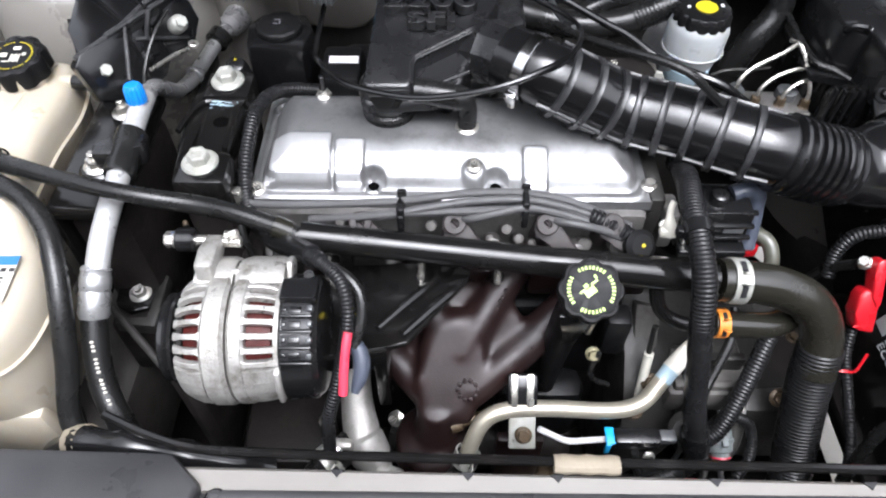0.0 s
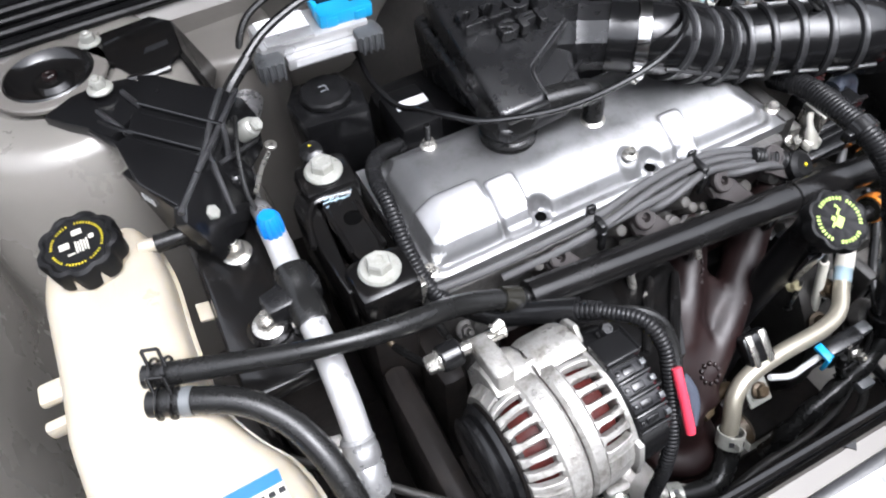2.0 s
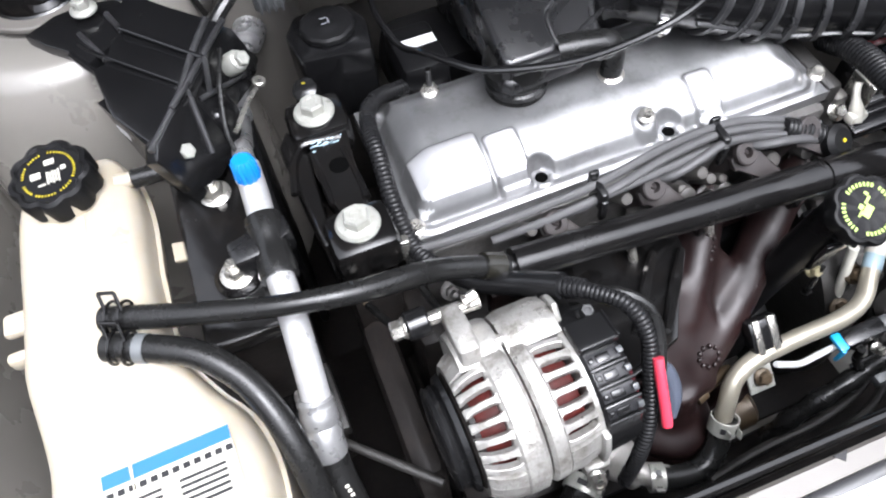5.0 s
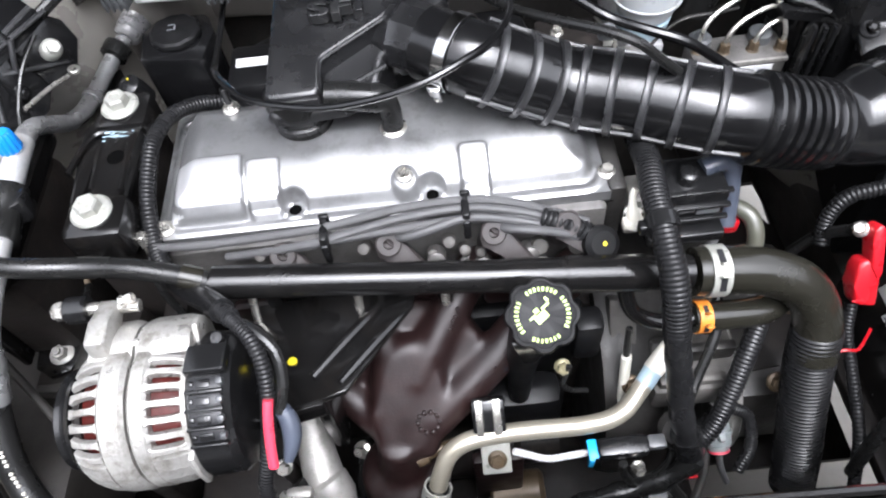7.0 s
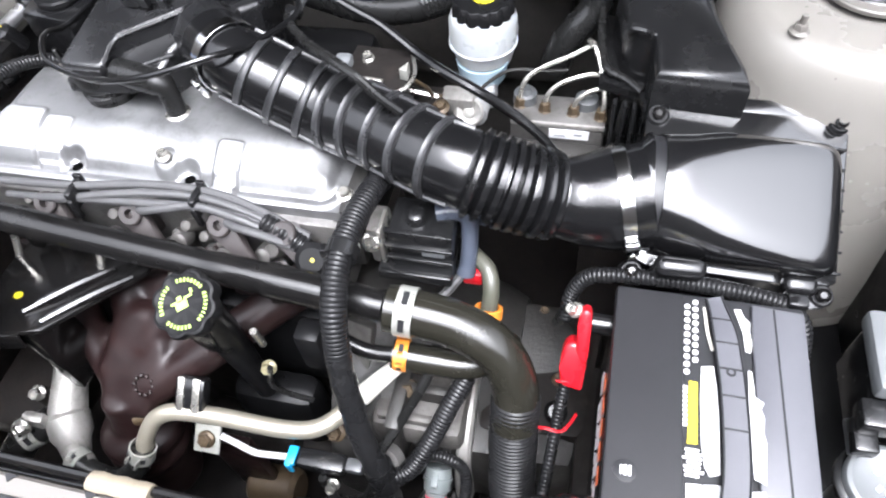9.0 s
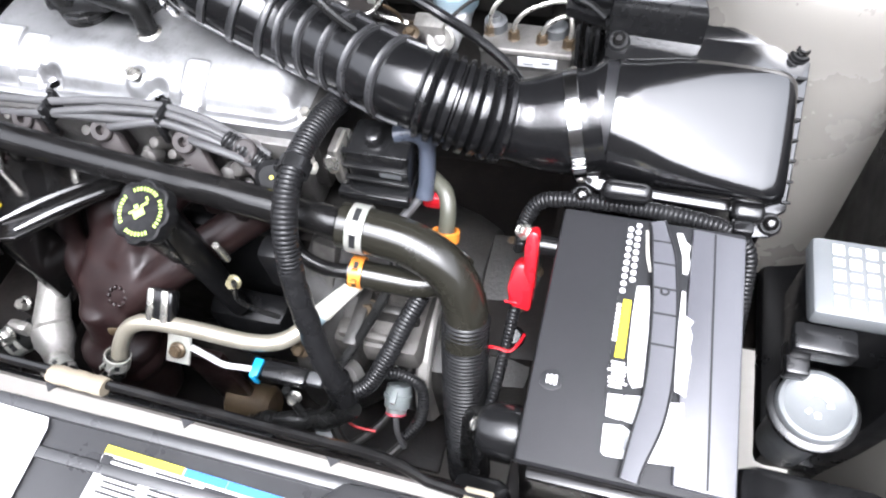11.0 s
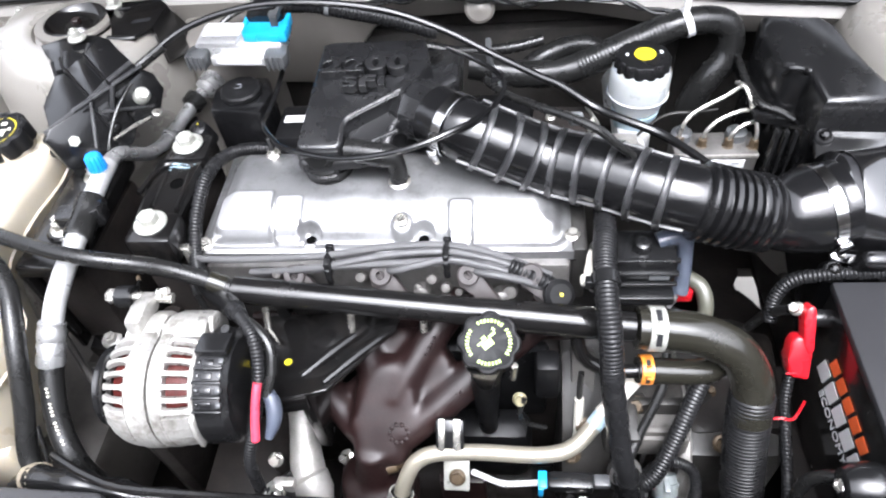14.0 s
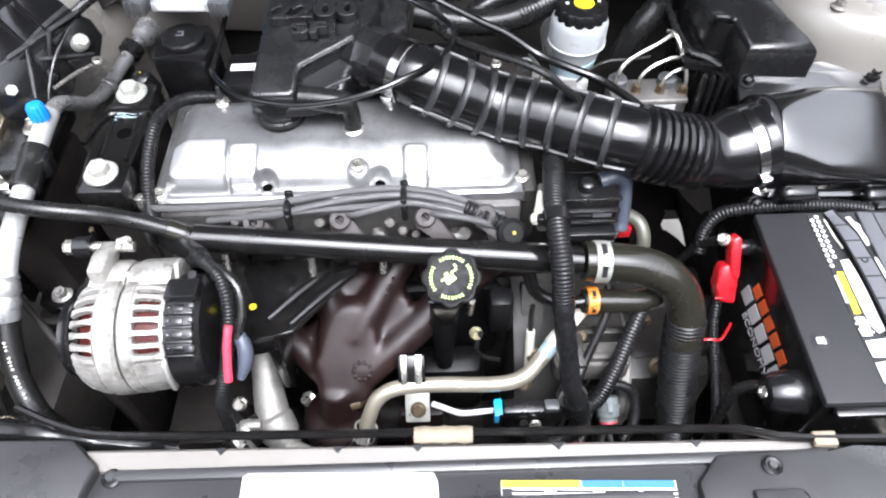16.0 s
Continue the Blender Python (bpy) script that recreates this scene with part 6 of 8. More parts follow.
for p, d in (((-0.432, 0.474, 0.977), (0.9, -0.35, 0.05)), ((-0.434, 0.451, 0.9745), (0.9, -0.4, 0))):
    t = thing("wire_clip", p, "black wire spring clip on a tank hose", "hose clamp", "hose clamps")
    d = V(d).normalized()
    for s in (-0.005, 0.005):
        bm = B()
        ring_band(bm, V(p) + d * (s - 0.001), d, 0.0112, 0.0132, 0.002, 20)
        part("loop", bm, BLACK_METAL, t)
    for s in (-0.006, 0.006):
        part("leg", rod(B(), V(p) + d * s + V(0, 0, 0.010), V(p) + d * s + V(0, 0.010, 0.020), 0.0014, 8), BLACK_METAL, t)
    part("leg", rod(B(), V(p) - d * 0.006 + V(0, 0.010, 0.020), V(p) + d * 0.006 + V(0, 0.010, 0.020), 0.0014, 8), BLACK_METAL, t)
t = thing("overflow_hose", (-0.38, 0.61, 0.965), "short thin black overflow hose on the tank", "coolant hose")
part("hose", tube(B(), [(-0.410, 0.615, 0.961), (-0.375, 0.612, 0.960), (-0.345, 0.615, 0.950), (-0.335, 0.625, 0.92)], 0.0085, 12), RUBBER, t)
t = thing("marker_socket", (-0.375, 0.34, 0.84), "orange marker lamp socket under the tank", "lamp socket")
part("socket", box(B(), (-0.388, 0.318, 0.830), (0.020, 0.02, 0.036), 0.004), ORANGE, t)
part("wire", tube(B(), [(-0.362, 0.31, 0.83), (-0.35, 0.28, 0.80), (-0.34, 0.25, 0.78)], 0.003, 8), RUBBER, t)
t = thing("front_harness", (-0.30, 0.25, 0.84), "black taped harness with tan tape near the front panel", "wiring harness")
part("loom", tube(B(), [(-0.37, 0.25, 0.80), (-0.335, 0.25, 0.835), (-0.30, 0.245, 0.845), (-0.26, 0.24, 0.845), (-0.21, 0.235, 0.835), (-0.16, 0.24, 0.80)], lambda s, f: 0.013 + 0.002 * math.sin(s * 130), 14), PLASTIC, t)
part("tape", tube(B(), [(-0.338, 0.252, 0.832), (-0.322, 0.249, 0.840)], 0.0158, 16, 0.004), STRIP, t, "tan tape band")
part("belt_cover", box(B(), (-0.262, 0.40, 0.72), (0.03, 0.16, 0.22), 0.02), GRIME, t)
t = thing("tension_strut", (-0.27, 0.36, 0.90), "thin dull metal strut beside the alternator", "strut")
part("bar", rod(B(), (-0.381, 0.429, 0.850), (-0.255, 0.308, 0.850), 0.004), CAST_DIRTY_SHADED, t)
t = thing("rail_bracket", (-0.345, 0.435, 0.79), "folded black steel bracket with a zinc nut", "bracket")
part("plate", prism(B(), [(-0.372, 0.470), (-0.326, 0.468), (-0.322, 0.440), (-0.330, 0.424), (-0.350, 0.418), (-0.368, 0.430)], 0.790, 0.798, 0.002), BLACK_METAL, t)
part("lip", prism(B(), [(-0.325, 0.468), (-0.316, 0.468), (-0.314, 0.398), (-0.360, 0.402), (-0.360, 0.410), (-0.324, 0.408)], 0.782, 0.800, 0.002), CAST_DIRTY_SHADED, t)
part("stand", box(B(), (-0.345, 0.435, 0.74), (0.05, 0.06, 0.10), 0.006), GRIME, t)
part("nut", nut(B(), (-0.3425, 0.443, 0.798), (0.05, -0.2, 1), 0.0080, 0.008, 0.007), CAST, t, "dull zinc nut")

# Black cover on the strut tower with its bolts.
br = thing("bracket_cover", (-0.36, 0.66, 0.96), "folded black plastic bracket cover with two zinc bolts", "bracket cover")


def panel(bm, poly, z, thick, slope=(0, 0), bevel=0.0022):
    """A moulded plate with a rounded top edge."""
    cx, cy = sum(p[0] for p in poly) / len(poly), sum(p[1] for p in poly) / len(poly)
    h = lambda x, y: z + slope[0] * (x - cx) + slope[1] * (y - cy)
    rings = [[V(x, y, h(x, y) - thick) for x, y in poly], [V(x, y, h(x, y) - bevel) for x, y in poly], [V(x, y, h(x, y) - bevel * 0.3) for x, y in inset(poly, bevel * 0.3)], [V(x, y, h(x, y)) for x, y in inset(poly, bevel)]]
    return loft(bm, rings)


SLOPE = (0.0, 0.10)
part("flap", panel(B(), [(-0.407, 0.690), (-0.374, 0.714), (-0.366, 0.752), (-0.378, 0.766), (-0.402, 0.771), (-0.430, 0.766), (-0.456, 0.750), (-0.440, 0.729), (-0.420, 0.709)], 1.026, 0.010), GLOSSY, br)
part("upper_panel", panel(B(), [(-0.377, 0.714), (-0.318, 0.654), (-0.299, 0.690), (-0.333, 0.722), (-0.352, 0.742), (-0.368, 0.750)], 1.0325, 0.012, SLOPE), GLOSSY, br)
part("middle_panel", panel(B(), [(-0.392, 0.690), (-0.333, 0.632), (-0.3175, 0.6535), (-0.3765, 0.7135), (-0.386, 0.706)], 1.0265, 0.010, SLOPE), GLOSSY, br)
part("front_panel", panel(B(), [(-0.407, 0.684), (-0.400, 0.630), (-0.374, 0.588), (-0.3335, 0.6315), (-0.3925, 0.6895)], 1.0195, 0.010, SLOPE), GLOSSY, br)
part("riser", tube(B(), [(-0.421, 0.710, 1.024), (-0.409, 0.690, 1.021), (-0.402, 0.678, 1.019), (-0.399, 0.640, 1.016)], 0.0032, 8, 0.004), GLOSSY, br)
part("riser", tube(B(), [(-0.412, 0.716, 1.0265), (-0.400, 0.698, 1.0255), (-0.388, 0.686, 1.0245)], 0.0028, 8, 0.004), GLOSSY, br)
ms = quad_frame((-0.374, 0.588, 1.0165), (0.58, 0.81, 0.03), (-0.30, 0.21, 0.93))
part("side_panel", prism(B(), [(-0.012, -0.008), (0.0, 0.0), (0.054, 0.001), (0.054, -0.068), (0.02, -0.066), (-0.010, -0.05)], -0.010, 0.004, 0.002, ms), GLOSSY, br)
part("side_panel", prism(B(), [(0.055, 0.004), (0.084, 0.006), (0.086, -0.052), (0.070, -0.066), (0.055, -0.068)], -0.010, 0.001, 0.002, ms), GLOSSY, br)
part("side_panel", prism(B(), [(0.085, 0.008), (0.126, 0.010), (0.142, -0.012), (0.142, -0.034), (0.120, -0.056), (0.087, -0.052)], -0.012, -0.002, 0.002, ms), GLOSSY, br)
part("end_wall", loft(B(), [[V(-0.410, 0.655, 1.014), V(-0.376, 0.586, 1.010), V(-0.362, 0.572, 0.955), V(-0.392, 0.620, 0.945)], [V(-0.400, 0.660, 1.014), V(-0.368, 0.592, 1.010), V(-0.354, 0.580, 0.955), V(-0.382, 0.626, 0.945)]]), GLOSSY, br)
for p in ((-0.2945, 0.668, 1.002), (-0.3595, 0.596, 0.990)):
    part("bolt_seat", lathe(B(), V(p), (0.62, -0.5, 0.6), [(-0.016, 0.0100), (0, 0.0098), (0.002, 0.0085)], 20), ZINC, br)
    part("bolt", hex_bolt(B(), V(p) + V(0.001, -0.001, 0.001), (0.62, -0.5, 0.6), 0.0068, 0.006, 1.25), ZINC, br, "pale zinc bolt")
part("pin", lathe(B(), ms @ V(0.062, -0.038, 0.002), (0.75, -0.55, 0.4), [(-0.006, 0.008), (0, 0.008), (0.004, 0.006), (0.006, 0.003)], 14), PLASTIC, br)
# The paler edges and ribs below paint the highlights along the folds.
part("edge", tube(B(), [ms @ V(-0.006, -0.002, 0.0), ms @ V(0.050, 0.002, 0.001), ms @ V(0.090, 0.009, -0.001), ms @ V(0.126, 0.013, -0.002)], 0.0030, 8, 0.004), HIGHLIGHT_RUBBER, br)
part("step", tube(B(), [(-0.3185, 0.654, 1.0275), (-0.376, 0.7125, 1.0335)], 0.0020, 8, 0.004), GLOSSY, br)
part("step", tube(B(), [(-0.334, 0.632, 1.0205), (-0.392, 0.690, 1.0265)], 0.0020, 8, 0.004), GLOSSY, br)
part("step", tube(B(), [ms @ V(0.0545, 0.002, 0.003), ms @ V(0.0545, -0.066, 0.003)], 0.0020, 8, 0.004), GLOSSY, br)
part("side_rib", tube(B(), [(-0.338, 0.634, 1.024), (-0.3385, 0.618, 1.000), (-0.339, 0.600, 0.976)], 0.0026, 8, 0.004), HIGHLIGHT_RUBBER, br)
part("side_rib", tube(B(), [(-0.317, 0.655, 1.027), (-0.321, 0.646, 1.012), (-0.324, 0.642, 0.999)], 0.0026, 8, 0.004), HIGHLIGHT_RUBBER, br)
part("side_rib", tube(B(), [(-0.333, 0.634, 1.004), (-0.320, 0.645, 0.998), (-0.308, 0.659, 0.989), (-0.293, 0.676, 0.979)], 0.0024, 8, 0.004), HIGHLIGHT_RUBBER, br)
part("edge", tube(B(), [(-0.353, 0.614, 1.0215), (-0.331, 0.641, 1.0245), (-0.309, 0.671, 1.0265), (-0.294, 0.692, 1.0275)], 0.0028, 8, 0.004), HIGHLIGHT_RUBBER, br)
part("riser", tube(B(), [(-0.386, 0.746, 1.0265), (-0.375, 0.712, 1.0290)], 0.0026, 8, 0.004), HIGHLIGHT_RUBBER, br)
part("riser", tube(B(), [(-0.411, 0.730, 1.0265), (-0.394, 0.690, 1.0245)], 0.0026, 8, 0.004), HIGHLIGHT_RUBBER, br)
for p in ((-0.402, 0.752, 1.040), (-0.400, 0.856, 1.024), (-0.548, 0.86, 1.012)):
    t = thing("tower_nut", p, "pale zinc nut on a tower stud", "nut", "tower nuts")
    part("nut", nut(B(), V(p) - V(0, 0, 0.008), (0, 0, 1), 0.0075, 0.008, 0.006), ZINC, t)
t = thing("tower_plate", (-0.34, 0.82, 1.03), "black steel plate bolted to the strut tower", "steel plate")
part("plate", panel(B(), [(-0.412, 0.846), (-0.398, 0.826), (-0.385, 0.806), (-0.374, 0.780), (-0.340, 0.776), (-0.322, 0.796), (-0.318, 0.850), (-0.336, 0.870), (-0.386, 0.866)], 1.018, 0.005), BLACK_METAL, t)
part("drop", loft(B(), [[V(-0.338, 0.869, 1.017), V(-0.318, 0.850, 1.017), V(-0.321, 0.796, 1.017), V(-0.307, 0.778, 0.975), V(-0.294, 0.820, 0.965), V(-0.298, 0.862, 0.965)], [V(-0.340, 0.866, 1.012), V(-0.322, 0.848, 1.012), V(-0.325, 0.797, 1.012), V(-0.312, 0.779, 0.970), V(-0.299, 0.820, 0.96), V(-0.303, 0.862, 0.96)]]), BLACK_METAL, t)
part("lip", tube(B(), [(-0.378, 0.778, 1.015), (-0.358, 0.773, 1.0155), (-0.338, 0.775, 1.015)], 0.0035, 8, 0.004), BLACK_METAL, t)
part("slot", prism(B(), [(-0.356, 0.806), (-0.330, 0.810), (-0.330, 0.818), (-0.352, 0.815)], 1.0165, 1.0186, 0), BLACK_MARK, t)
part("slot", prism(B(), [(-0.388, 0.842), (-0.372, 0.846), (-0.372, 0.849), (-0.388, 0.845)], 1.0165, 1.0186, 0), BLACK_MARK, t)
t = thing("round_nut", (0.638, 0.70, 0.99), "pale beige nut on a strut tower stud", "nut", "tower nuts")
part("nut", nut(B(), (0.634, 0.715, 0.982), (0, 0, 1), 0.0065, 0.007, 0.012), PAINT_SHADED, t)
t = thing("hook_lead", (-0.30, 0.60, 0.975), "thin lead with small metal hook near the mount", "electrical lead")
part("wire", tube(B(), [(-0.315, 0.605, 0.985), (-0.300, 0.635, 0.982), (-0.288, 0.655, 0.978)], 0.0022, 8), STEEL, t)
part("hook", ring_band(B(), (-0.284, 0.662, 0.977), (0.2, 0, 1), 0.003, 0.006, 0.004, 14), STEEL, t)
part("wire", tube(B(), [(-0.304, 0.672, 1.016), (-0.315, 0.640, 1.004), (-0.322, 0.61, 0.985), (-0.320, 0.59, 0.975)], 0.002, 8), RUBBER, t)

# Control module with blue connector.
ecu = thing("control_module", (-0.21, 0.79, 0.98), "finned aluminium control module with bright blue connector", "control module")
me_ = quad_frame((-0.195, 0.779, 1.000), (1, -0.02, -0.03), (0.02, 0.95, 0.02))
part("case", box(B(), (0, 0.002, 0), (0.116, 0.050, 0.022), 0.004, me_), ALU_LINE, ecu)
for i in range(9):
    part("fin", box(B(), (-0.026, -0.018 + 0.0050 * i, 0.011), (0.052, 0.0022, 0.005), 0.0007, me_, 1), ALU_LINE, ecu)
part("cover_plate", box(B(), (-0.026, -0.016, 0.012), (0.050, 0.016, 0.004), 0.001, me_), ALU_LINE, ecu)
part("lip", box(B(), (0.002, -0.029, -0.007), (0.076, 0.012, 0.013), 0.002, me_), ALU_LINE, ecu)
part("label", box(B(), (0.002, -0.0356, -0.006), (0.060, 0.0008, 0.0075), 0, me_), WHITE_MARK, ecu)
con = part("connector", box(B(), (0.037, -0.002, 0.017), (0.058, 0.030, 0.016), 0.003, me_), CYAN, ecu, "bright blue connector")
part("horn", box(B(), (0.064, 0.010, 0.023), (0.006, 0.020, 0.015), 0.002, me_), CYAN, con)
part("horn", box(B(), (0.010, 0.010, 0.023), (0.006, 0.020, 0.012), 0.002, me_), CYAN, con)
for u in (0.018, 0.048):
    part("tab", box(B(), (u + 0.003, -0.0175, 0.016), (0.012, 0.002, 0.010), 0.0008, me_), CYAN, con)
part("shell", prism(B(), [(-0.024, 0.0), (0.024, 0.0), (0.022, 0.020), (0.012, 0.030), (-0.012, 0.030), (-0.024, 0.016)], -0.010, 0.010, 0.004, me_ @ Matrix.Translation((0.034, 0.016, 0.018)) @ Matrix.Rotation(radians(90), 4, "X")), PLASTIC, con)
part("strap", box(B(), (0.050, 0.012, 0.037), (0.012, 0.030, 0.010), 0.002, me_), GREY, con, "grey lever strap")
part("strap", box(B(), (0.050, -0.003, 0.030), (0.010, 0.003, 0.018), 0.001, me_), GREY, con)
for s_ in (-1, 1):
    b = part("end_bracket", prism(B(), [(-0.015, -0.016), (0.012, -0.018), (0.015, -0.006), (0.012, 0.012), (-0.010, 0.012), (-0.015, 0.0)], -0.008, 0.011, 0.003, me_ @ Matrix.Translation((0.053 * s_, -0.026, -0.005))), GREY, ecu, "grey clip bracket")
    for k in range(4):
        part("rib", box(B(), (0.053 * s_ + 0.0068 * (k - 1.5), -0.0435, -0.004), (0.0028, 0.004, 0.020), 0.001, me_), GREY, b)

# Power steering reservoir.
ps = thing("steering_reservoir", (-0.20, 0.72, 0.90), "glossy black power steering reservoir with round cap", "fluid reservoir")
part("body", prism(B(), [(-0.240, 0.704), (-0.170, 0.694), (-0.162, 0.74), (-0.175, 0.775), (-0.23, 0.775), (-0.246, 0.75)], 0.86, 0.948, 0.006), GLOSSY, ps)
part("neck", lathe(B(), (-0.203, 0.737, 0.940), (0, 0, 1), [(0, 0.028), (0.004, 0.025), (0.010, 0.0245)], 28), GLOSSY, ps)
pc = part("cap", lathe(B(), (-0.203, 0.738, 0.948), (0, 0, 1), [(0, 0.0265), (0.003, 0.0285), (0.007, 0.0280), (0.009, 0.0255), (0.008, 0.012), (0.009, 0.010)], 40, 10, 0.05), CAP_BLACK, ps)
bars(pc, quad_frame((-0.203, 0.738, 0.9575), (1, 0, 0), (0, 1, 0)), [(-0.002, 0.004, 0.007, 0.0012), (0.002, -0.001, 0.0014, 0.008), (-0.003, -0.004, 0.006, 0.0012)], GREY_MARK, "cap_symbol", 0.002)
part("side_knob", lathe(B(), (-0.245, 0.675, 0.935), (-0.2, -0.3, 1), [(-0.02, 0.012), (0, 0.013), (0.01, 0.012), (0.013, 0.006)], 16), PLASTIC, ps)
part("paint_mark", box(B(), (-0.245, 0.676, 0.9485), (0.0045, 0.0025, 0.001), 0), YELLOW_MARK, ps)
t = thing("intake_manifold", (-0.03, 0.76, 0.80), "dark cast intake manifold behind the valve cover", "intake manifold")
part("plenum", box(B(), (0.02, 0.75, 0.86), (0.34, 0.10, 0.08), 0.03), COWL_BLACK, t)
for i in range(4):
    x = -0.12 + 0.095 * i
    part("runner", tube(B(), [(x, 0.66, 0.84), (x, 0.70, 0.87), (x, 0.745, 0.87)], 0.02, 14), CAST_DIRTY_SHADED, t)
part("throttle_body", box(B(), (-0.125, 0.70, 0.905), (0.05, 0.07, 0.05), 0.008), COWL_BLACK, t)
part("label", box(B(), (-0.122, 0.702, 0.9306), (0.036, 0.013, 0.0012), 0), WHITE_MARK, t, "small white label")

# Cables looping over the engine.
t = thing("throttle_cable", (0.0, 0.64, 0.97), "thin black cable looping in front of the resonator", "cable")
part("cable", tube(B(), [(-0.150, 0.780, 0.962), (-0.153, 0.730, 0.952), (-0.149, 0.672, 0.960), (-0.139, 0.634, 0.979), (-0.122, 0.604, 0.986), (-0.096, 0.578, 0.988), (-0.036, 0.553, 0.994), (0.016, 0.540, 1.008), (0.062, 0.539, 1.021), (0.100, 0.555, 1.027), (0.130, 0.588, 1.020), (0.146, 0.625, 1.013), (0.150, 0.660, 1.005), (0.140, 0.690, 1.001), (0.115, 0.710, 1.005), (0.080, 0.725, 1.014)], 0.0033, 10), GLOSSY, t)
t = thing("hood_cable", (-0.1, 0.74, 1.05), "long black cable arching over the resonator", "cable")
part("cable", tube(B(), [(-0.325, 0.670, 1.012), (-0.300, 0.700, 1.022), (-0.245, 0.735, 1.048), (-0.165, 0.748, 1.066), (-0.08, 0.748, 1.068), (0.005, 0.745, 1.056), (0.075, 0.735, 1.033), (0.138, 0.720, 1.004), (0.190, 0.712, 0.978), (0.218, 0.708, 0.965), (0.259, 0.694, 0.942), (0.293, 0.670, 0.940), (0.330, 0.654, 0.933), (0.365, 0.655, 0.907), (0.400, 0.650, 0.880), (0.425, 0.64, 0.855)], lambda s, f: 0.0042 + 0.0014 * smoothstep(0.55, 0.85, f), 10), GLOSSY, t)
part("sleeve", tube(B(), [(-0.318, 0.680, 1.015), (-0.296, 0.704, 1.024), (-0.272, 0.720, 1.035)], 0.006, 10), RUBBER, t)
part("red_band", tube(B(), [(-0.318, 0.679, 1.0148), (-0.314, 0.684, 1.017)], 0.0066, 10, 0.003), RED, t, "small red band")
t = thing("vacuum_line", (0.2, 0.66, 0.95), "black vacuum line resting on the intake duct", "vacuum line")
part("line", tube(B(), [(0.128, 0.690, 0.990), (0.148, 0.645, 1.005), (0.185, 0.600, 1.020), (0.221, 0.570, 1.027), (0.247, 0.556, 1.022), (0.267, 0.550, 1.006), (0.285, 0.550, 0.990)], 0.0046, 10), RUBBER, t)
part("branch", tube(B(), [(0.128, 0.775, 0.99), (0.130, 0.74, 0.985), (0.138, 0.700, 0.990), (0.146, 0.660, 1.002)], 0.004, 8), GREY, t)
part("clip", box(B(), (0.226, 0.584, 1.014), (0.016, 0.014, 0.012), 0.004), LIGHT_GREY, t, "pale grey plastic clip")
part("joint", box(B(), (0.142, 0.672, 0.998), (0.016, 0.012, 0.010), 0.002), PLASTIC, t)

# Heater hoses and wiring along the firewall.
t = thing("heater_hose", (0.3, 0.82, 0.95), "black ribbed heater hose along the firewall", "heater hose")
HEATER = [(0.10, 0.80, 0.935), (0.17, 0.79, 0.925), (0.235, 0.79, 0.930), (0.31, 0.805, 0.955), (0.385, 0.82, 0.975), (0.435, 0.825, 0.965), (0.442, 0.815, 0.93), (0.415, 0.80, 0.895), (0.40, 0.80, 0.85)]
part("hose", tube(B(), HEATER, 0.0180, 20), RUBBER, t)
part("ribbed_section", ribbed(B(), [(0.245, 0.7915, 0.933), (0.28, 0.798, 0.945), (0.31, 0.805, 0.955), (0.355, 0.8145, 0.9695)], 0.0190, 0.005, 0.03, 18), RUBBER, t)
part("band", ring_band(B(), (0.378, 0.8185, 0.9735), (0.8, 0.15, 0.25), 0.0172, 0.0195, 0.009), WHITE_MARK, t, "white strap")
part("strap_tail", box(B(), (0.378, 0.815, 0.998), (0.008, 0.004, 0.022), 0.001), WHITE_MARK, t)
t = thing("heater_hose", (0.2, 0.86, 0.93), "black heater hose in front of the firewall", "heater hose")
part("hose", tube(B(), [(0.02, 0.87, 0.925), (0.08, 0.865, 0.915), (0.15, 0.86, 0.92), (0.20, 0.87, 0.925)], 0.008, 12), RUBBER, t)
part("hose", tube(B(), [(0.16, 0.84, 0.88), (0.20, 0.85, 0.91), (0.25, 0.87, 0.915), (0.30, 0.87, 0.90)], 0.014, 14), RUBBER, t)
t = thing("firewall_harness", (0.1, 0.86, 0.99), "twisted black wire bundle along the cowl panel", "wiring harness")
for k in range(2):
    pts = []
    for i in range(46):
        x = -0.21 + 0.64 * i / 45
        q = seal_line(x)
        sag = 0.010 * math.sin(i * 0.42) + 0.004 * math.sin(i * 1.1)
        pts.append(q + V(0, -0.030 + 0.0025 * math.cos(i * 1.3 + 3.14 * k), -0.008 + sag * 0.6 + 0.0028 * math.sin(i * 1.3 + 3.14 * k)))
    part("wire", tube(B(), pts, 0.0026, 7, 0.006), RUBBER, t)
part("drop", tube(B(), [(-0.20, 0.875, 1.00), (-0.24, 0.86, 0.99), (-0.262, 0.835, 0.975), (-0.262, 0.81, 0.96)], 0.0042, 8), RUBBER, t)
t = thing("module_conduit", (-0.10, 0.81, 1.02), "ribbed black conduit from the module connector", "wiring conduit")
part("conduit", ribbed(B(), [(-0.165, 0.805, 1.030), (-0.135, 0.812, 1.030), (-0.10, 0.815, 1.026), (-0.06, 0.812, 1.018), (0.0, 0.808, 1.005), (0.06, 0.805, 0.985)], 0.0105, 0.005, 0.13, 14), LOOM, t)
part("band", ring_band(B(), (-0.085, 0.8145, 1.024), (1, 0, -0.15), 0.0105, 0.012, 0.006), LIGHT_GREY, t)
t = thing("cowl_bump", (0.109, 0.89, 0.966), "round pressed bump in the cowl panel", "panel bump")
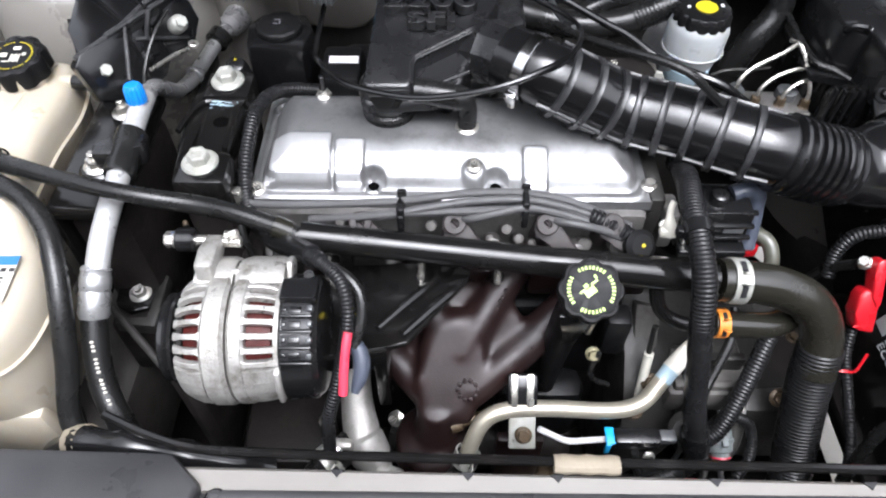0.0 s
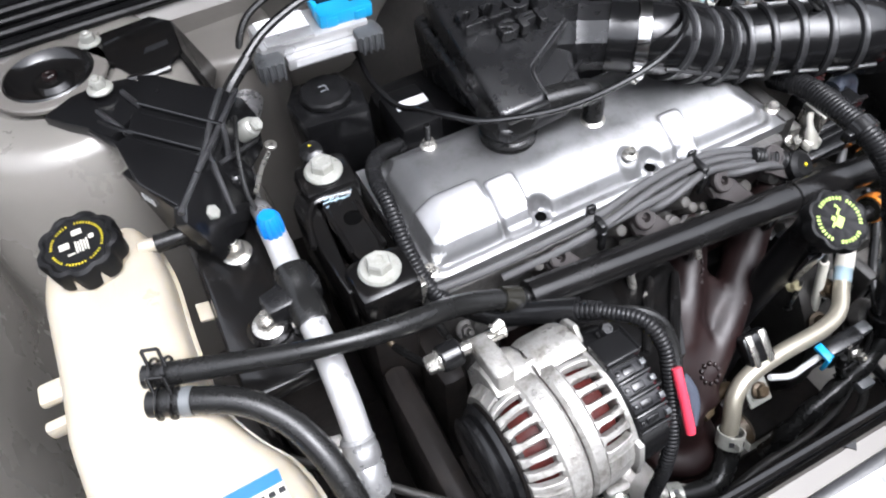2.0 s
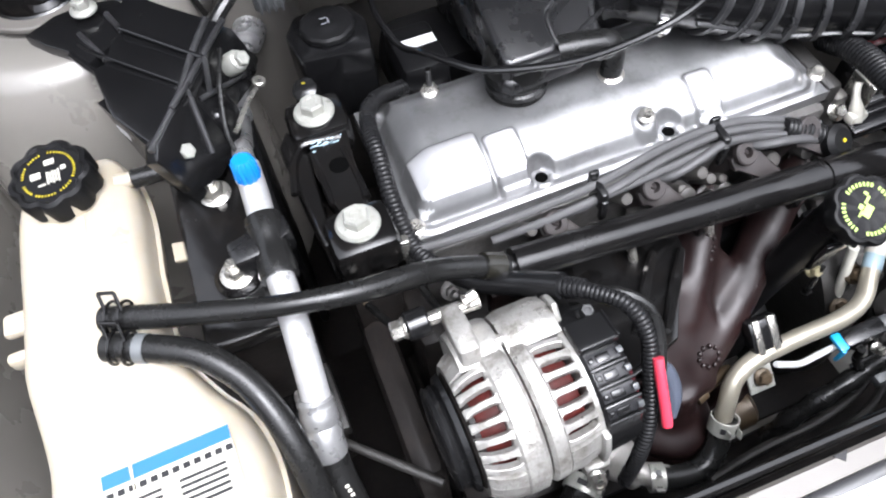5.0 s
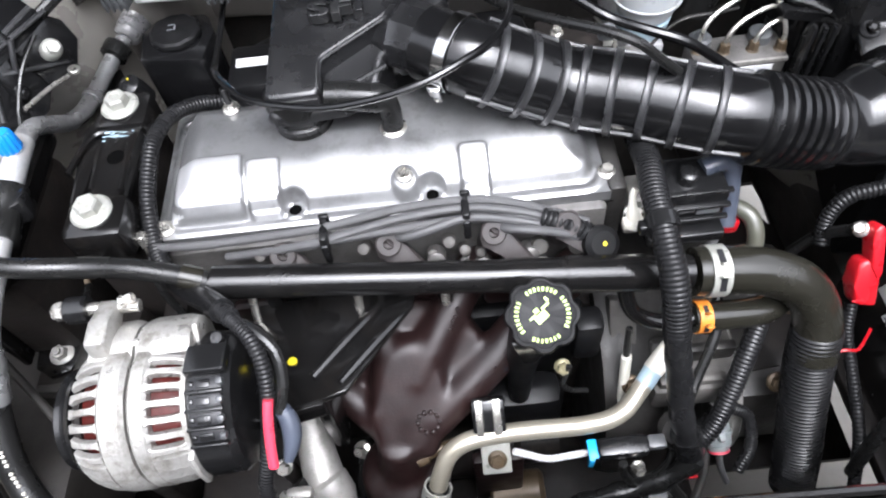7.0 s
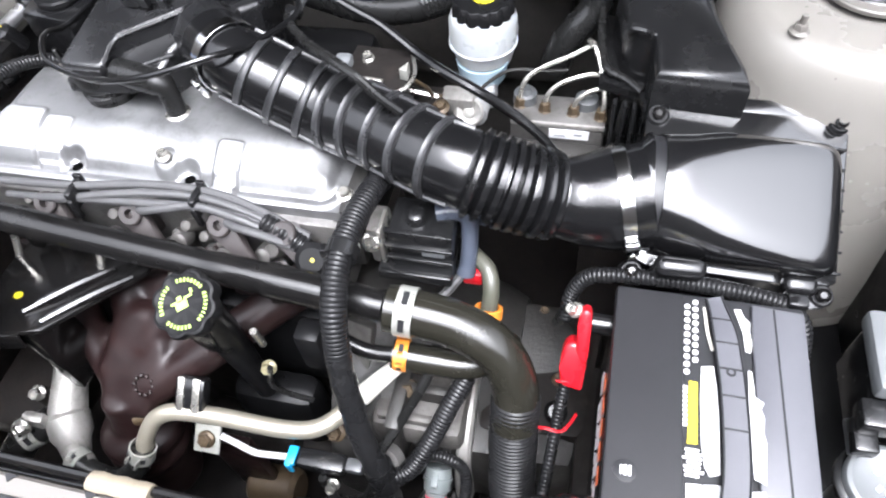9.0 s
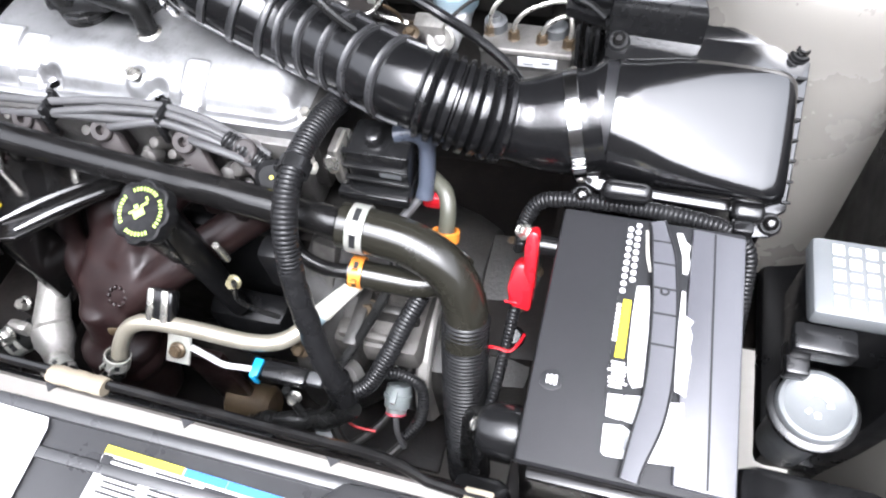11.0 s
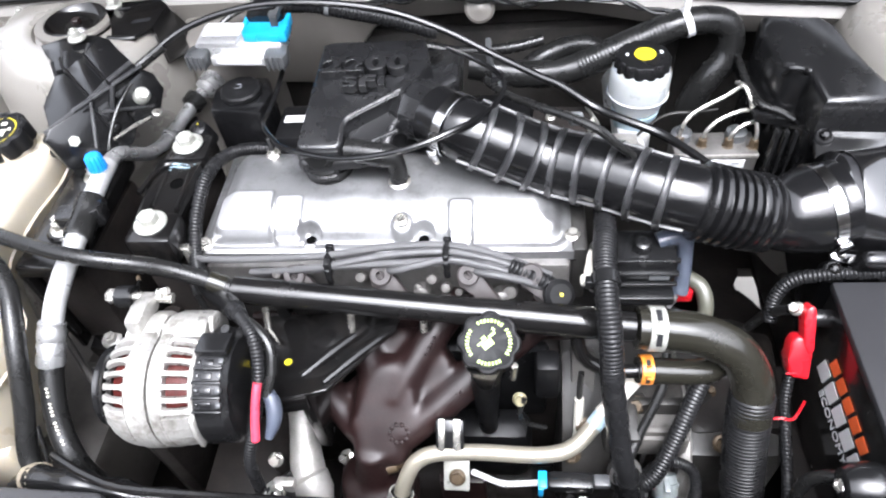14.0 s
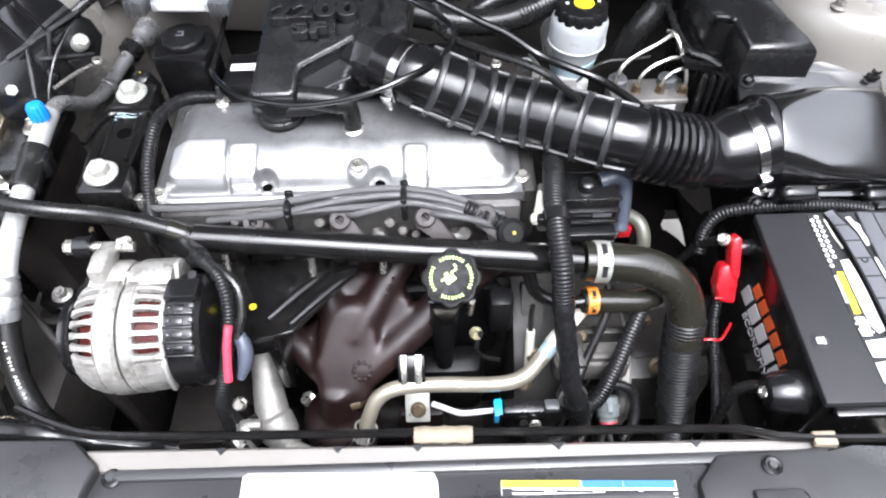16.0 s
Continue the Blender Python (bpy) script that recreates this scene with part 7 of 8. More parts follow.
part("bump", lathe(B(), seal_line(0.112) + V(0, -0.026, -0.024), (0, -0.9, 0.4), [(-0.01, 0.022), (0, 0.021), (0.003, 0.017), (0.003, 0.010), (0.006, 0.005)], 28), PAINT_SHADED, t)

mc_ = quad_frame((-0.3965, 0.628, 0.999), (0.44, -0.897, 0), (0, 0, 1))
bars(br, mc_, [(-0.008 + 0.006 * i, 0.0, 0.004, 0.008) for i in range(3)], WHITE_MARK, "stamped_mark", 0.0012)


# ---- right side: filter box, battery, brakes ----
ab = thing("air_filter_box", (0.60, 0.58, 0.72), "glossy black air filter box with clipped lid", "air filter box")
ma = quad_frame((0.593, 0.578, 0.886), (0.178, 0.008, -0.012), (0.0, 0.145, 0.068))
FL = [(-0.088, -0.066), (-0.075, -0.072), (0.084, -0.074), (0.098, -0.066), (0.103, 0.084), (0.097, 0.094), (-0.078, 0.090), (-0.088, 0.082)]
part("flange", prism(B(), FL, -0.004, 0.004, 0.002, ma), LID_BLACK, ab)


def lid_section(u, f, lower):
    """The lid's arch at u: round towards the inlet, flat and lower towards the far end."""
    n = 2.3 + 4.2 * smoothstep(0.0, 0.95, f)
    hw = 0.0575 + 0.0055 * smoothstep(0, 0.4, f)
    top = 0.062 - 0.032 * f
    ring = []
    for i in range(64):
        a = 2 * math.pi * i / 64
        c, d = math.cos(a), math.sin(a)
        v = hw * math.copysign(abs(c) ** (2 / n), c)
        h = top * abs(d) ** (2 / n) + 0.003 * (1 - (v / hw) ** 2) * f if d > 0 else -lower * abs(d) ** 0.5
        ring.append((u, -0.004 + v, 0.004 + h))
    return ring


U0, U1 = -0.076, 0.0890
rings = []
for u, k in ((U0, 0.93), (U0 + 0.0005, 0.985), (U0 + 0.003, 1.0), (-0.05, 1), (-0.02, 1), (0.01, 1), (0.04, 1), (0.062, 1), (0.074, 0.985), (0.080, 0.95), (0.0845, 0.87), (0.0875, 0.72), (U1, 0.45), (U1, 0.0)):
    s_ = lid_section(u, (u - U0) / (U1 - U0), 0.002)
    w = 1 - 0.10 * smoothstep(0.074, U1, u)
    rings.append([ma @ V(x, -0.004 + (y + 0.004) * min(w, 0.9 + 0.1 * k if k > 0 else 0.9), 0.004 + (z - 0.004) * k) for x, y, z in s_])
lid = part("lid", loft(B(), rings), LID_BLACK, ab, smooth=60)
# The inlet changes from round at the clamp to the lid's arch at a dark groove.
rings = []
C0 = Matrix.Translation((0.496, 0.5485, 0.912)) @ quad_frame((0, 0, 0), (0.211, -0.977, 0.0), (-0.155, -0.034, 0.987))
last = lid_section(U0 - 0.010, 0.0, 0.010)
for k in range(15):
    f = k / 14
    e = smoothstep(0.05, 0.95, f)
    ring = []
    for i in range(64):
        a = 2 * math.pi * i / 64
        start = C0 @ V(-0.0475 * math.cos(a), 0.0475 * math.sin(a), 0) + V(0.030 * f, 0.007 * f, -0.003 * f)
        x, y, z = last[i]
        ring.append(start.lerp(ma @ V(x + 0.016 * (f - 1), y, z), e))
    rings.append(ring)
part("neck", loft(B(), rings), LID_BLACK, ab, smooth=50)
groove = []
for u in (U0 - 0.0115, U0 + 0.0015):
    groove.append([ma @ V(x, -0.004 + (y + 0.004) * 0.955, 0.004 + (z - 0.004) * 0.955) for x, y, z in lid_section(u, 0.0, 0.004)])
part("groove", loft(B(), groove), BLACK_MARK, ab)
rings = []
for d, z in ((0.004, -0.004), (0.008, -0.03), (0.014, -0.17)):
    rings.append([ma @ V(x, y, 0) + V(0, 0, z) for x, y in inset(FL, d)])
part("tray", loft(B(), rings), PLASTIC, ab)
for i in range(7):
    part("lid_rib", box(B(), (0.0955, -0.058 + 0.020 * i, 0.006), (0.008, 0.0025, 0.004), 0.0006, ma), COWL_BLACK, ab)
for x, y in ((-0.077, 0.078), (0.093, 0.089), (0.084, -0.080), (-0.088, -0.080)):
    b = part("boss", lathe(B(), ma @ V(x, y, -0.006), ma.to_3x3() @ V(0, 0, 1), [(0, 0.012), (0.012, 0.011), (0.014, 0.009)], 20), COWL_BLACK, ab)
    part("screw", lathe(B(), ma @ V(x, y, 0.010), ma.to_3x3() @ V(0, 0, 1), [(0, 0.0070), (0.003, 0.0066), (0.0045, 0.005), (0.002, 0.003)], 16, 6, 0.1), BLACK_METAL, b)
bars(ab, ma, [(-0.01 + 0.004 * i, 0.0855, 0.0026, 0.002) for i in range(9) if i != 3], GREY_MARK, "part_print", 0.0002)
part("rear_ledge", prism(B(), [(-0.086, 0.080), (0.080, 0.092), (0.030, 0.108), (-0.084, 0.104)], -0.006, 0.001, 0.002, ma), LID_BLACK, ab)
part("latch", box(B(), (-0.050, -0.076, 0.022), (0.046, 0.020, 0.044), 0.009, ma, 4), SATIN, ab)
part("latch", box(B(), (0.062, -0.074, 0.010), (0.030, 0.018, 0.020), 0.007, ma, 4), SATIN, ab)
part("ear", prism(B(), [(0.034, -0.100), (0.086, -0.092), (0.086, -0.080), (0.050, -0.082)], 0.003, 0.006, 0.001, ma), LID_BLACK, ab)

rb = thing("fender_air_box", (0.54, 0.75, 0.80), "large black plastic box behind the filter box", "plastic box")
TOPB = [(0.506, 0.650), (0.594, 0.652), (0.590, 0.676), (0.577, 0.710), (0.566, 0.745), (0.558, 0.79), (0.540, 0.812), (0.470, 0.812), (0.464, 0.78), (0.476, 0.722), (0.486, 0.708), (0.502, 0.704)]
rings = []
for d, z in ((0.0, -0.20), (0.0, -0.014), (0.0015, -0.008), (0.005, -0.003), (0.011, 0.0)):
    rings.append([V(x, y, 0.977 + 0.06 * (y - 0.65) - 0.05 * (x - 0.5) + z) for x, y in inset(TOPB, d)])
part("case", loft(B(), rings), SATIN, rb, smooth=50)
part("base_flange", prism(B(), [(0.455, 0.70), (0.50, 0.690), (0.504, 0.664), (0.604, 0.662), (0.60, 0.70), (0.572, 0.80), (0.45, 0.82)], 0.905, 0.916, 0.003), SATIN, rb)
part("edge_trim", tube(B(), [(0.500, 0.690, 0.916), (0.482, 0.704, 0.920), (0.464, 0.712, 0.923), (0.456, 0.735, 0.926), (0.451, 0.775, 0.932), (0.450, 0.82, 0.936)], 0.0045, 10), RUBBER, rb)
part("edge_trim", tube(B(), [(0.506, 0.676, 0.914), (0.498, 0.692, 0.905), (0.488, 0.696, 0.895), (0.484, 0.69, 0.87), (0.482, 0.69, 0.80)], 0.0045, 10), RUBBER, rb)
for i in range(4):
    part("rib", box(B(), (0.474 + 0.010 * i, 0.668 - 0.002 * i, 0.86), (0.004, 0.01, 0.12), 0.001), PLASTIC, rb)
part("hook", tube(B(), [(0.478, 0.712, 0.972), (0.481, 0.7085, 0.979), (0.490, 0.7065, 0.980), (0.498, 0.7055, 0.978), (0.501, 0.708, 0.971)], 0.004, 8, 0.003), SATIN, rb)

bat = thing("car_battery", (0.572, 0.355, 0.68), "charcoal side post car battery with worn labels", "car battery")
BX0, BX1, BY0, BY1, BZ = 0.496, 0.652, 0.238, 0.472, 0.876
part("case", box(B(), ((BX0 + BX1) / 2, (BY0 + BY1) / 2, 0.775), (BX1 - BX0, BY1 - BY0, 0.19), 0.006), BLACK_METAL, bat)
part("lid", box(B(), ((BX0 + BX1) / 2, (BY0 + BY1) / 2, BZ - 0.006), (BX1 - BX0 + 0.004, BY1 - BY0 + 0.004, 0.012), 0.004), BATTERY, bat)
tilt = Matrix.Translation((0.6305, 0.355, BZ + 0.0005)) @ Matrix.Rotation(radians(5), 4, "Y")
# The rail's pale colour stands for the reflection on this side.
part("ridge", box(B(), (0, 0, 0), (0.045, 0.226, 0.005), 0.002, tilt), BATTERY_PALE, bat, "sloping side rail, paler for its painted reflection")
part("groove", box(B(), (-0.001, 0, 0.0024), (0.0016, 0.222, 0.0012), 0, tilt @ Matrix.Rotation(radians(1.5), 4, "Z")), BLACK_MARK, bat)
part("front_ledge", box(B(), (0.574, 0.232, BZ - 0.012), (0.14, 0.012, 0.010), 0.003), BLACK_METAL, bat)
mb = quad_frame((0.574, 0.355, BZ), (1, 0, 0), (0, 1, 0))
def torn(rows, lift, mat, name, label=""):
    """A flat paper piece with a torn outline, in the frame of the battery's top."""
    return part(name, prism(B(), rows, lift, lift + 0.0006, 0, mb), mat, bat, label)


torn([(-0.0215, 0.114), (0.0330, 0.115), (0.0345, 0.090), (0.0330, 0.030), (0.0300, -0.030), (0.0210, -0.062), (-0.0205, -0.062)], 0.0002, BLACK_MARK, "label_panel", "black label strip")
for i in range(19):
    part("date_dot", lathe(B(), mb @ V(-0.0185 + 0.0068 * (i % 2), 0.1045 - 0.0071 * (i // 2) + 0.0050 * (i % 2), 0.0008), (0, 0, 1), [(0, 0.0026), (0.0008, 0.0025)], 10), WHITE_MARK, bat)
torn([(-0.0165, 0.0325), (-0.0098, 0.0322), (-0.0100, -0.0210), (-0.0175, -0.0215)], 0.0010, YELLOW_MARK, "yellow_strip")
torn([(-0.0070, 0.0470), (0.0030, 0.0490), (0.0052, 0.0300), (0.0066, 0.0050), (0.0068, -0.0420), (-0.0010, -0.0450), (-0.0050, -0.0380), (-0.0072, -0.0200), (-0.0080, 0.0200)], 0.0012, PAPER, "worn_label")
torn([(-0.0055, 0.1050), (-0.0035, 0.1055), (-0.0002, 0.0800), (0.0035, 0.0640), (0.0010, 0.0630), (-0.0030, 0.0790)], 0.0012, CREAM_MARK, "worn_label")
torn([(-0.0060, -0.0520), (0.0070, -0.0500), (0.0060, -0.0740), (-0.0060, -0.0720)], 0.0012, PAPER, "worn_label")
torn([(-0.0185, -0.0780), (-0.0050, -0.0760), (0.0030, -0.0800), (0.0040, -0.1010), (-0.0150, -0.1020), (-0.0180, -0.0990)], 0.0012, PAPER, "worn_label")
torn([(-0.0185, -0.0530), (-0.0070, -0.0520), (-0.0068, -0.0725), (-0.0180, -0.0715)], 0.0012, PAPER, "worn_label", "pale barcode label")
torn([(0.0205, 0.1075), (0.0260, 0.1080), (0.0290, 0.1000), (0.0335, 0.0960), (0.0325, 0.0860), (0.0345, 0.0760), (0.0325, 0.0660), (0.0285, 0.0670), (0.0270, 0.0850)], 0.0012, PAPER, "worn_label")
torn([(0.0290, 0.0480), (0.0320, 0.0470), (0.0335, 0.0250), (0.0400, 0.0210), (0.0375, 0.0150), (0.0400, 0.0080), (0.0385, -0.0050), (0.0405, -0.0120), (0.0390, -0.0320), (0.0385, -0.0450), (0.0300, -0.0420), (0.0285, 0.0000)], 0.0044, PAPER, "worn_label")
torn([(0.0270, -0.0520), (0.0375, -0.0500), (0.0385, -0.0640), (0.0440, -0.0760), (0.0450, -0.0980), (0.0160, -0.1010), (0.0220, -0.0800)], 0.0044, PAPER, "worn_label")
bars(bat, mb, [(-0.0195, 0.026 - 0.004 * i, 0.0034, 0.0028) for i in range(9)] + [(-0.0140 + 0.0015 * (i % 2), -0.026 - 0.0034 * i, 0.0125 + 0.002 * (i % 3 - 1), 0.0021) for i in range(7)], WHITE_MARK, "fine_print", 0.0014)
bars(bat, mb, [(-0.0040 + 0.001 * (i % 2), 0.042 - 0.0045 * i, 0.0044, 0.0012) for i in range(17)], GREY_MARK, "small_print", 0.0020)
bars(bat, mb, [(-0.0125, -0.0560 - 0.004 * i, 0.009, 0.0012) for i in range(4)], GREY_MARK, "barcode_print", 0.0020)
bars(bat, mb, [(-0.0070 + 0.0011 * i, -0.0890, 0.0005 + 0.0003 * (i % 3), 0.012) for i in range(7)], GREY_MARK, "bar_lines", 0.0020)
STRAP = [(0.0035, 0.1160), (0.0060, 0.1080), (0.0110, 0.0800), (0.0140, 0.0550), (0.0165, 0.0270), (0.0178, -0.0100), (0.0175, -0.0420), (0.0150, -0.0650), (0.0100, -0.0880), (0.0055, -0.1080), (0.0040, -0.1180)]
strap_line = smooth_path([mb @ V(u, v, 0.0062 - 0.0045 * (abs(v + 0.02) > 0.10)) for u, v in STRAP], 0.004)
rings = []
for k, q in enumerate(strap_line):
    a, b = strap_line[max(0, k - 1)], strap_line[min(len(strap_line) - 1, k + 1)]
    n = V((b - a).y, -(b - a).x, 0).normalized()
    w = 0.0098 - 0.0030 * smoothstep(0.07, 0.115, abs(q.y - 0.355))
    rings.append([q + n * w, q + n * w + V(0, 0, 0.0012), q + V(0, 0, 0.0020), q - n * w + V(0, 0, 0.0012), q - n * w])
handle = part("handle", loft(B(), rings), BATTERY_PALE, bat, "flexible grey strap handle")
for side in (1, 3):
    part("edge_line", sweep(B(), [r[side] + V(0, 0, 0.0002) for r in rings], 0.0011, 6), BLACK_MARK, handle)
for i, v in enumerate((0.091, 0.070, 0.045, 0.021, -0.007)):
    k = min(range(len(strap_line)), key=lambda j: abs(strap_line[j].y - 0.355 - v))
    part("handle_rib", box(B(), strap_line[k] + V(0, 0, 0.0018), (0.019, 0.0016, 0.0012), 0.0004), BLACK_MARK, handle)
part("handle_stud", ring_band(B(), mb @ V(0.0150, 0.0425, 0.0070), (0, 0, 1), 0.0022, 0.0040, 0.0016, 16), BLACK_MARK, handle)
part("badge", lathe(B(), (0.511, 0.304, BZ - 0.0005), (0, 0, 1), [(0, 0.009), (0.001, 0.009), (0.0012, 0.008)], 24), BLACK_MARK, bat)
bars(bat, quad_frame((0.511, 0.304, BZ + 0.001), (1, 0, 0), (0, 1, 0)), [(-0.003, 0, 0.0018, 0.007), (0, 0.0, 0.0022, 0.008), (0.0035, 0, 0.0022, 0.008)], WHITE_MARK, "badge_mark", 0.0005)
# Maker's name on the side, as plain shapes.
msd = quad_frame((BX0 - 0.0008, 0.352, 0.795), (0, -1, 0), (0, 0, 1)) @ Matrix(((1, 0.22, 0, 0), (0, 1, 0, 0), (0, 0, 1, 0), (0, 0, 0, 1)))
bars(bat, msd, [(-0.054 + 0.0215 * i, 0.026, 0.0165, 0.018) for i in range(5)], ORANGE_MARK, "orange_shape", 0.0006)
bars(bat, msd, [(-0.060 + 0.0265 * i, 0.0, 0.0205, 0.024) for i in range(5)], WHITE_MARK, "white_shape", 0.0006)
bm = text_mesh("ECONOMY", 0.0165, 0.0003, 0.0, 1.05)
bm.transform(msd @ Matrix.Translation((-0.002, -0.022, 0.0006)))
part("lettering", bm, WHITE_MARK, bat, "white printed word")

t = thing("battery_tray", (0.57, 0.36, 0.62), "black battery tray on the frame rail", "battery tray")
part("tray", box(B(), (0.574, 0.355, 0.668), (0.19, 0.27, 0.018), 0.004), GRIME, t)
part("stand", box(B(), (0.60, 0.36, 0.645), (0.12, 0.2, 0.04), 0.004), GRIME, t)

t = thing("positive_terminal", (0.464, 0.43, 0.82), "bright red positive battery terminal cover with cable", "battery terminal")
mq = quad_frame((0.4605, 0.4175, 0.8065), (1, 0, 0), (0, 0.58, 0.815))
cover = part("cover", prism(B(), [(-0.0016, -0.016), (0.0157, -0.0191), (0.0167, 0.0099), (0.0144, 0.0241), (0.0057, 0.0321), (-0.0024, 0.0315), (-0.007, 0.0235), (-0.0084, 0.0056), (-0.0066, -0.013)], -0.012, 0.010, 0.0045, mq, 3), RED, t)
part("fin", prism(B(), [(0.0126, 0.0099), (0.0167, 0.0179), (0.0158, 0.0586), (0.0144, 0.0654), (0.0091, 0.0673), (0.004, 0.0623), (0.0035, 0.05), (0.0045, 0.0253)], -0.006, 0.0125, 0.003, mq), RED, cover)
part("latch", box(B(), (-0.004, -0.010, 0.010), (0.012, 0.0025, 0.002), 0.0008, mq), RED, cover)
part("bolt", hex_bolt(B(), (0.461, 0.455, 0.852), (-0.6, -0.3, 0.75), 0.006, 0.007, 1.3), STEEL, t)
part("post", rod(B(), (0.468, 0.450, 0.842), (0.498, 0.450, 0.842), 0.010), PLASTIC, t)
part("cable", ribbed(B(), [(0.460, 0.411, 0.788), (0.457, 0.388, 0.762), (0.454, 0.345, 0.742), (0.450, 0.30, 0.72), (0.445, 0.26, 0.68)], 0.0062, 0.0042, 0.14, 12), LOOM, t)
part("tie", tube(B(), [(0.430, 0.375, 0.752), (0.448, 0.372, 0.762), (0.462, 0.372, 0.760), (0.470, 0.380, 0.768), (0.474, 0.386, 0.776)], 0.0017, 6, 0.004), RED, t, "thin red cable tie")
part("cable", tube(B(), [(0.466, 0.462, 0.842), (0.455, 0.478, 0.815), (0.452, 0.49, 0.79), (0.445, 0.50, 0.75)], 0.006, 10), RUBBER, t)
t = thing("negative_terminal", (0.467, 0.267, 0.83), "black negative battery terminal with steel bolt", "battery terminal")
part("cable", tube(B(), [(0.480, 0.270, 0.834), (0.458, 0.282, 0.822), (0.445, 0.288, 0.798), (0.440, 0.282, 0.76), (0.438, 0.27, 0.70)], 0.0065, 12), RUBBER, t)
part("lug", lathe(B(), (0.462, 0.268, 0.835), (1, 0, 0), [(-0.006, 0.010), (-0.003, 0.017), (0.006, 0.022), (0.026, 0.0235), (0.034, 0.022)], 28), PLASTIC, t)
part("bolt", hex_bolt(B(), (0.461, 0.268, 0.836), (-0.8, -0.1, 0.5), 0.0065, 0.006, 1.2), STEEL, t)

t = thing("battery_conduit", (0.57, 0.49, 0.86), "corrugated black conduit over the battery", "wiring conduit")
part("conduit", ribbed(B(), [(0.453, 0.478, 0.795), (0.455, 0.492, 0.82), (0.468, 0.498, 0.845), (0.495, 0.496, 0.858), (0.55, 0.494, 0.864), (0.61, 0.490, 0.864), (0.645, 0.486, 0.858), (0.662, 0.475, 0.845), (0.666, 0.455, 0.82), (0.668, 0.42, 0.78), (0.67, 0.38, 0.72)], 0.0082, 0.0044, 0.13, 12), LOOM, t)
part("tie", box(B(), (0.5345, 0.498, 0.872), (0.008, 0.012, 0.012), 0.002), PLASTIC, t)
part("tie", box(B(), (0.652, 0.487, 0.865), (0.018, 0.014, 0.012), 0.003), PLASTIC, t)

# Fuse box and washer filler beside the lamp.
t = thing("fuse_box", (0.73, 0.37, 0.86), "grey fuse box with printed lid", "fuse box")
part("base", box(B(), (0.774, 0.450, 0.815), (0.124, 0.070, 0.08), 0.008), PLASTIC, t)
part("lid", box(B(), (0.774, 0.448, 0.862), (0.134, 0.078, 0.022), 0.006), LIGHT_GREY, t)
bars(t, quad_frame((0.774, 0.448, 0.873), (1, 0, 0), (0, 1, 0)), [(-0.046 + 0.013 * c, 0.026 - 0.013 * r, 0.009, 0.010 - 0.003 * ((r + c) % 2)) for r in range(5) for c in range(8)], WHITE_MARK, "lid_print", 0.0006)
part("catch", box(B(), (0.724, 0.398, 0.842), (0.050, 0.026, 0.022), 0.004), PLASTIC, t)
part("catch", box(B(), (0.708, 0.386, 0.826), (0.020, 0.030, 0.016), 0.003), SATIN, t)
t = thing("washer_filler", (0.75, 0.335, 0.70), "grey washer filler cap with raised symbol", "filler cap")
part("neck", lathe(B(), (0.734, 0.360, 0.70), (0, 0, 1), [(0, 0.024), (0.09, 0.027)], 32), GREY, t)
part("collar", lathe(B(), (0.733, 0.361, 0.784), (-0.05, -0.08, 1), [(0, 0.032), (0.003, 0.0375), (0.010, 0.0375), (0.012, 0.034)], 48), SATIN, t, "black collar under the cap")
wc = part("cap", lathe(B(), (0.733, 0.361, 0.792), (-0.05, -0.08, 1), [(0, 0.030), (0.002, 0.0325), (0.009, 0.0325), (0.012, 0.0305), (0.0128, 0.0270), (0.0116, 0.0250), (0.0116, 0.003)], 48), LIGHT_GREY, t)
ring_print(wc, quad_frame((0.7325, 0.360, 0.8040), (1, 0, 0.05), (0, 1, 0.08)), 0.010, 0.005, 0.005, 8, WHITE_MARK, (2, 5), "cap_symbol", 0.0006)
part("hinge", box(B(), (0.712, 0.396, 0.802), (0.016, 0.034, 0.008), 0.003, Matrix.Identity(4)), LIGHT_GREY, t)
t = thing("headlamp_back", (0.72, 0.24, 0.66), "black rear housing of the headlamp", "headlamp housing")
part("housing", box(B(), (0.74, 0.25, 0.70), (0.13, 0.12, 0.16), 0.02), PLASTIC, t)

# Brake master cylinder with reservoir.
mcyl = thing("brake_reservoir", (0.322, 0.755, 0.87), "white brake fluid reservoir with black cap on cylinder", "brake reservoir")
part("body", lathe(B(), (0.320, 0.757, 0.892), (0.02, 0.03, 1), [(0, 0.028), (0.004, 0.032), (0.022, 0.035), (0.025, 0.038), (0.052, 0.0385), (0.060, 0.036), (0.066, 0.03)], 36), WHITE_PLASTIC, mcyl)
part("lower_body", lathe(B(), (0.319, 0.754, 0.862), (0.02, 0.03, 1), [(0, 0.022), (0.006, 0.027), (0.030, 0.031)], 32), PALE_BLUE, mcyl, "pale blue lower half")
part("seam", ring_band(B(), (0.3205, 0.7577, 0.914), (0.02, 0.03, 1), 0.036, 0.0398, 0.003, 36), WHITE_PLASTIC, mcyl)
bc = part("cap", lathe(B(), (0.3215, 0.759, 0.952), (0, 0, 1), [(0, 0.033), (0.002, 0.0355), (0.014, 0.035), (0.018, 0.032), (0.0185, 0.002)], 56, 14, 0.07), PLASTIC, mcyl, "black ribbed cap with yellow dot")
mk = quad_frame((0.3215, 0.759, 0.9706), (1, 0, 0), (0, 1, 0))
part("yellow_dot", lathe(B(), mk @ V(0.002, 0, 0), (0, 0, 1), [(0, 0.0135), (0.0008, 0.0133)], 28), YELLOW_MARK, bc)
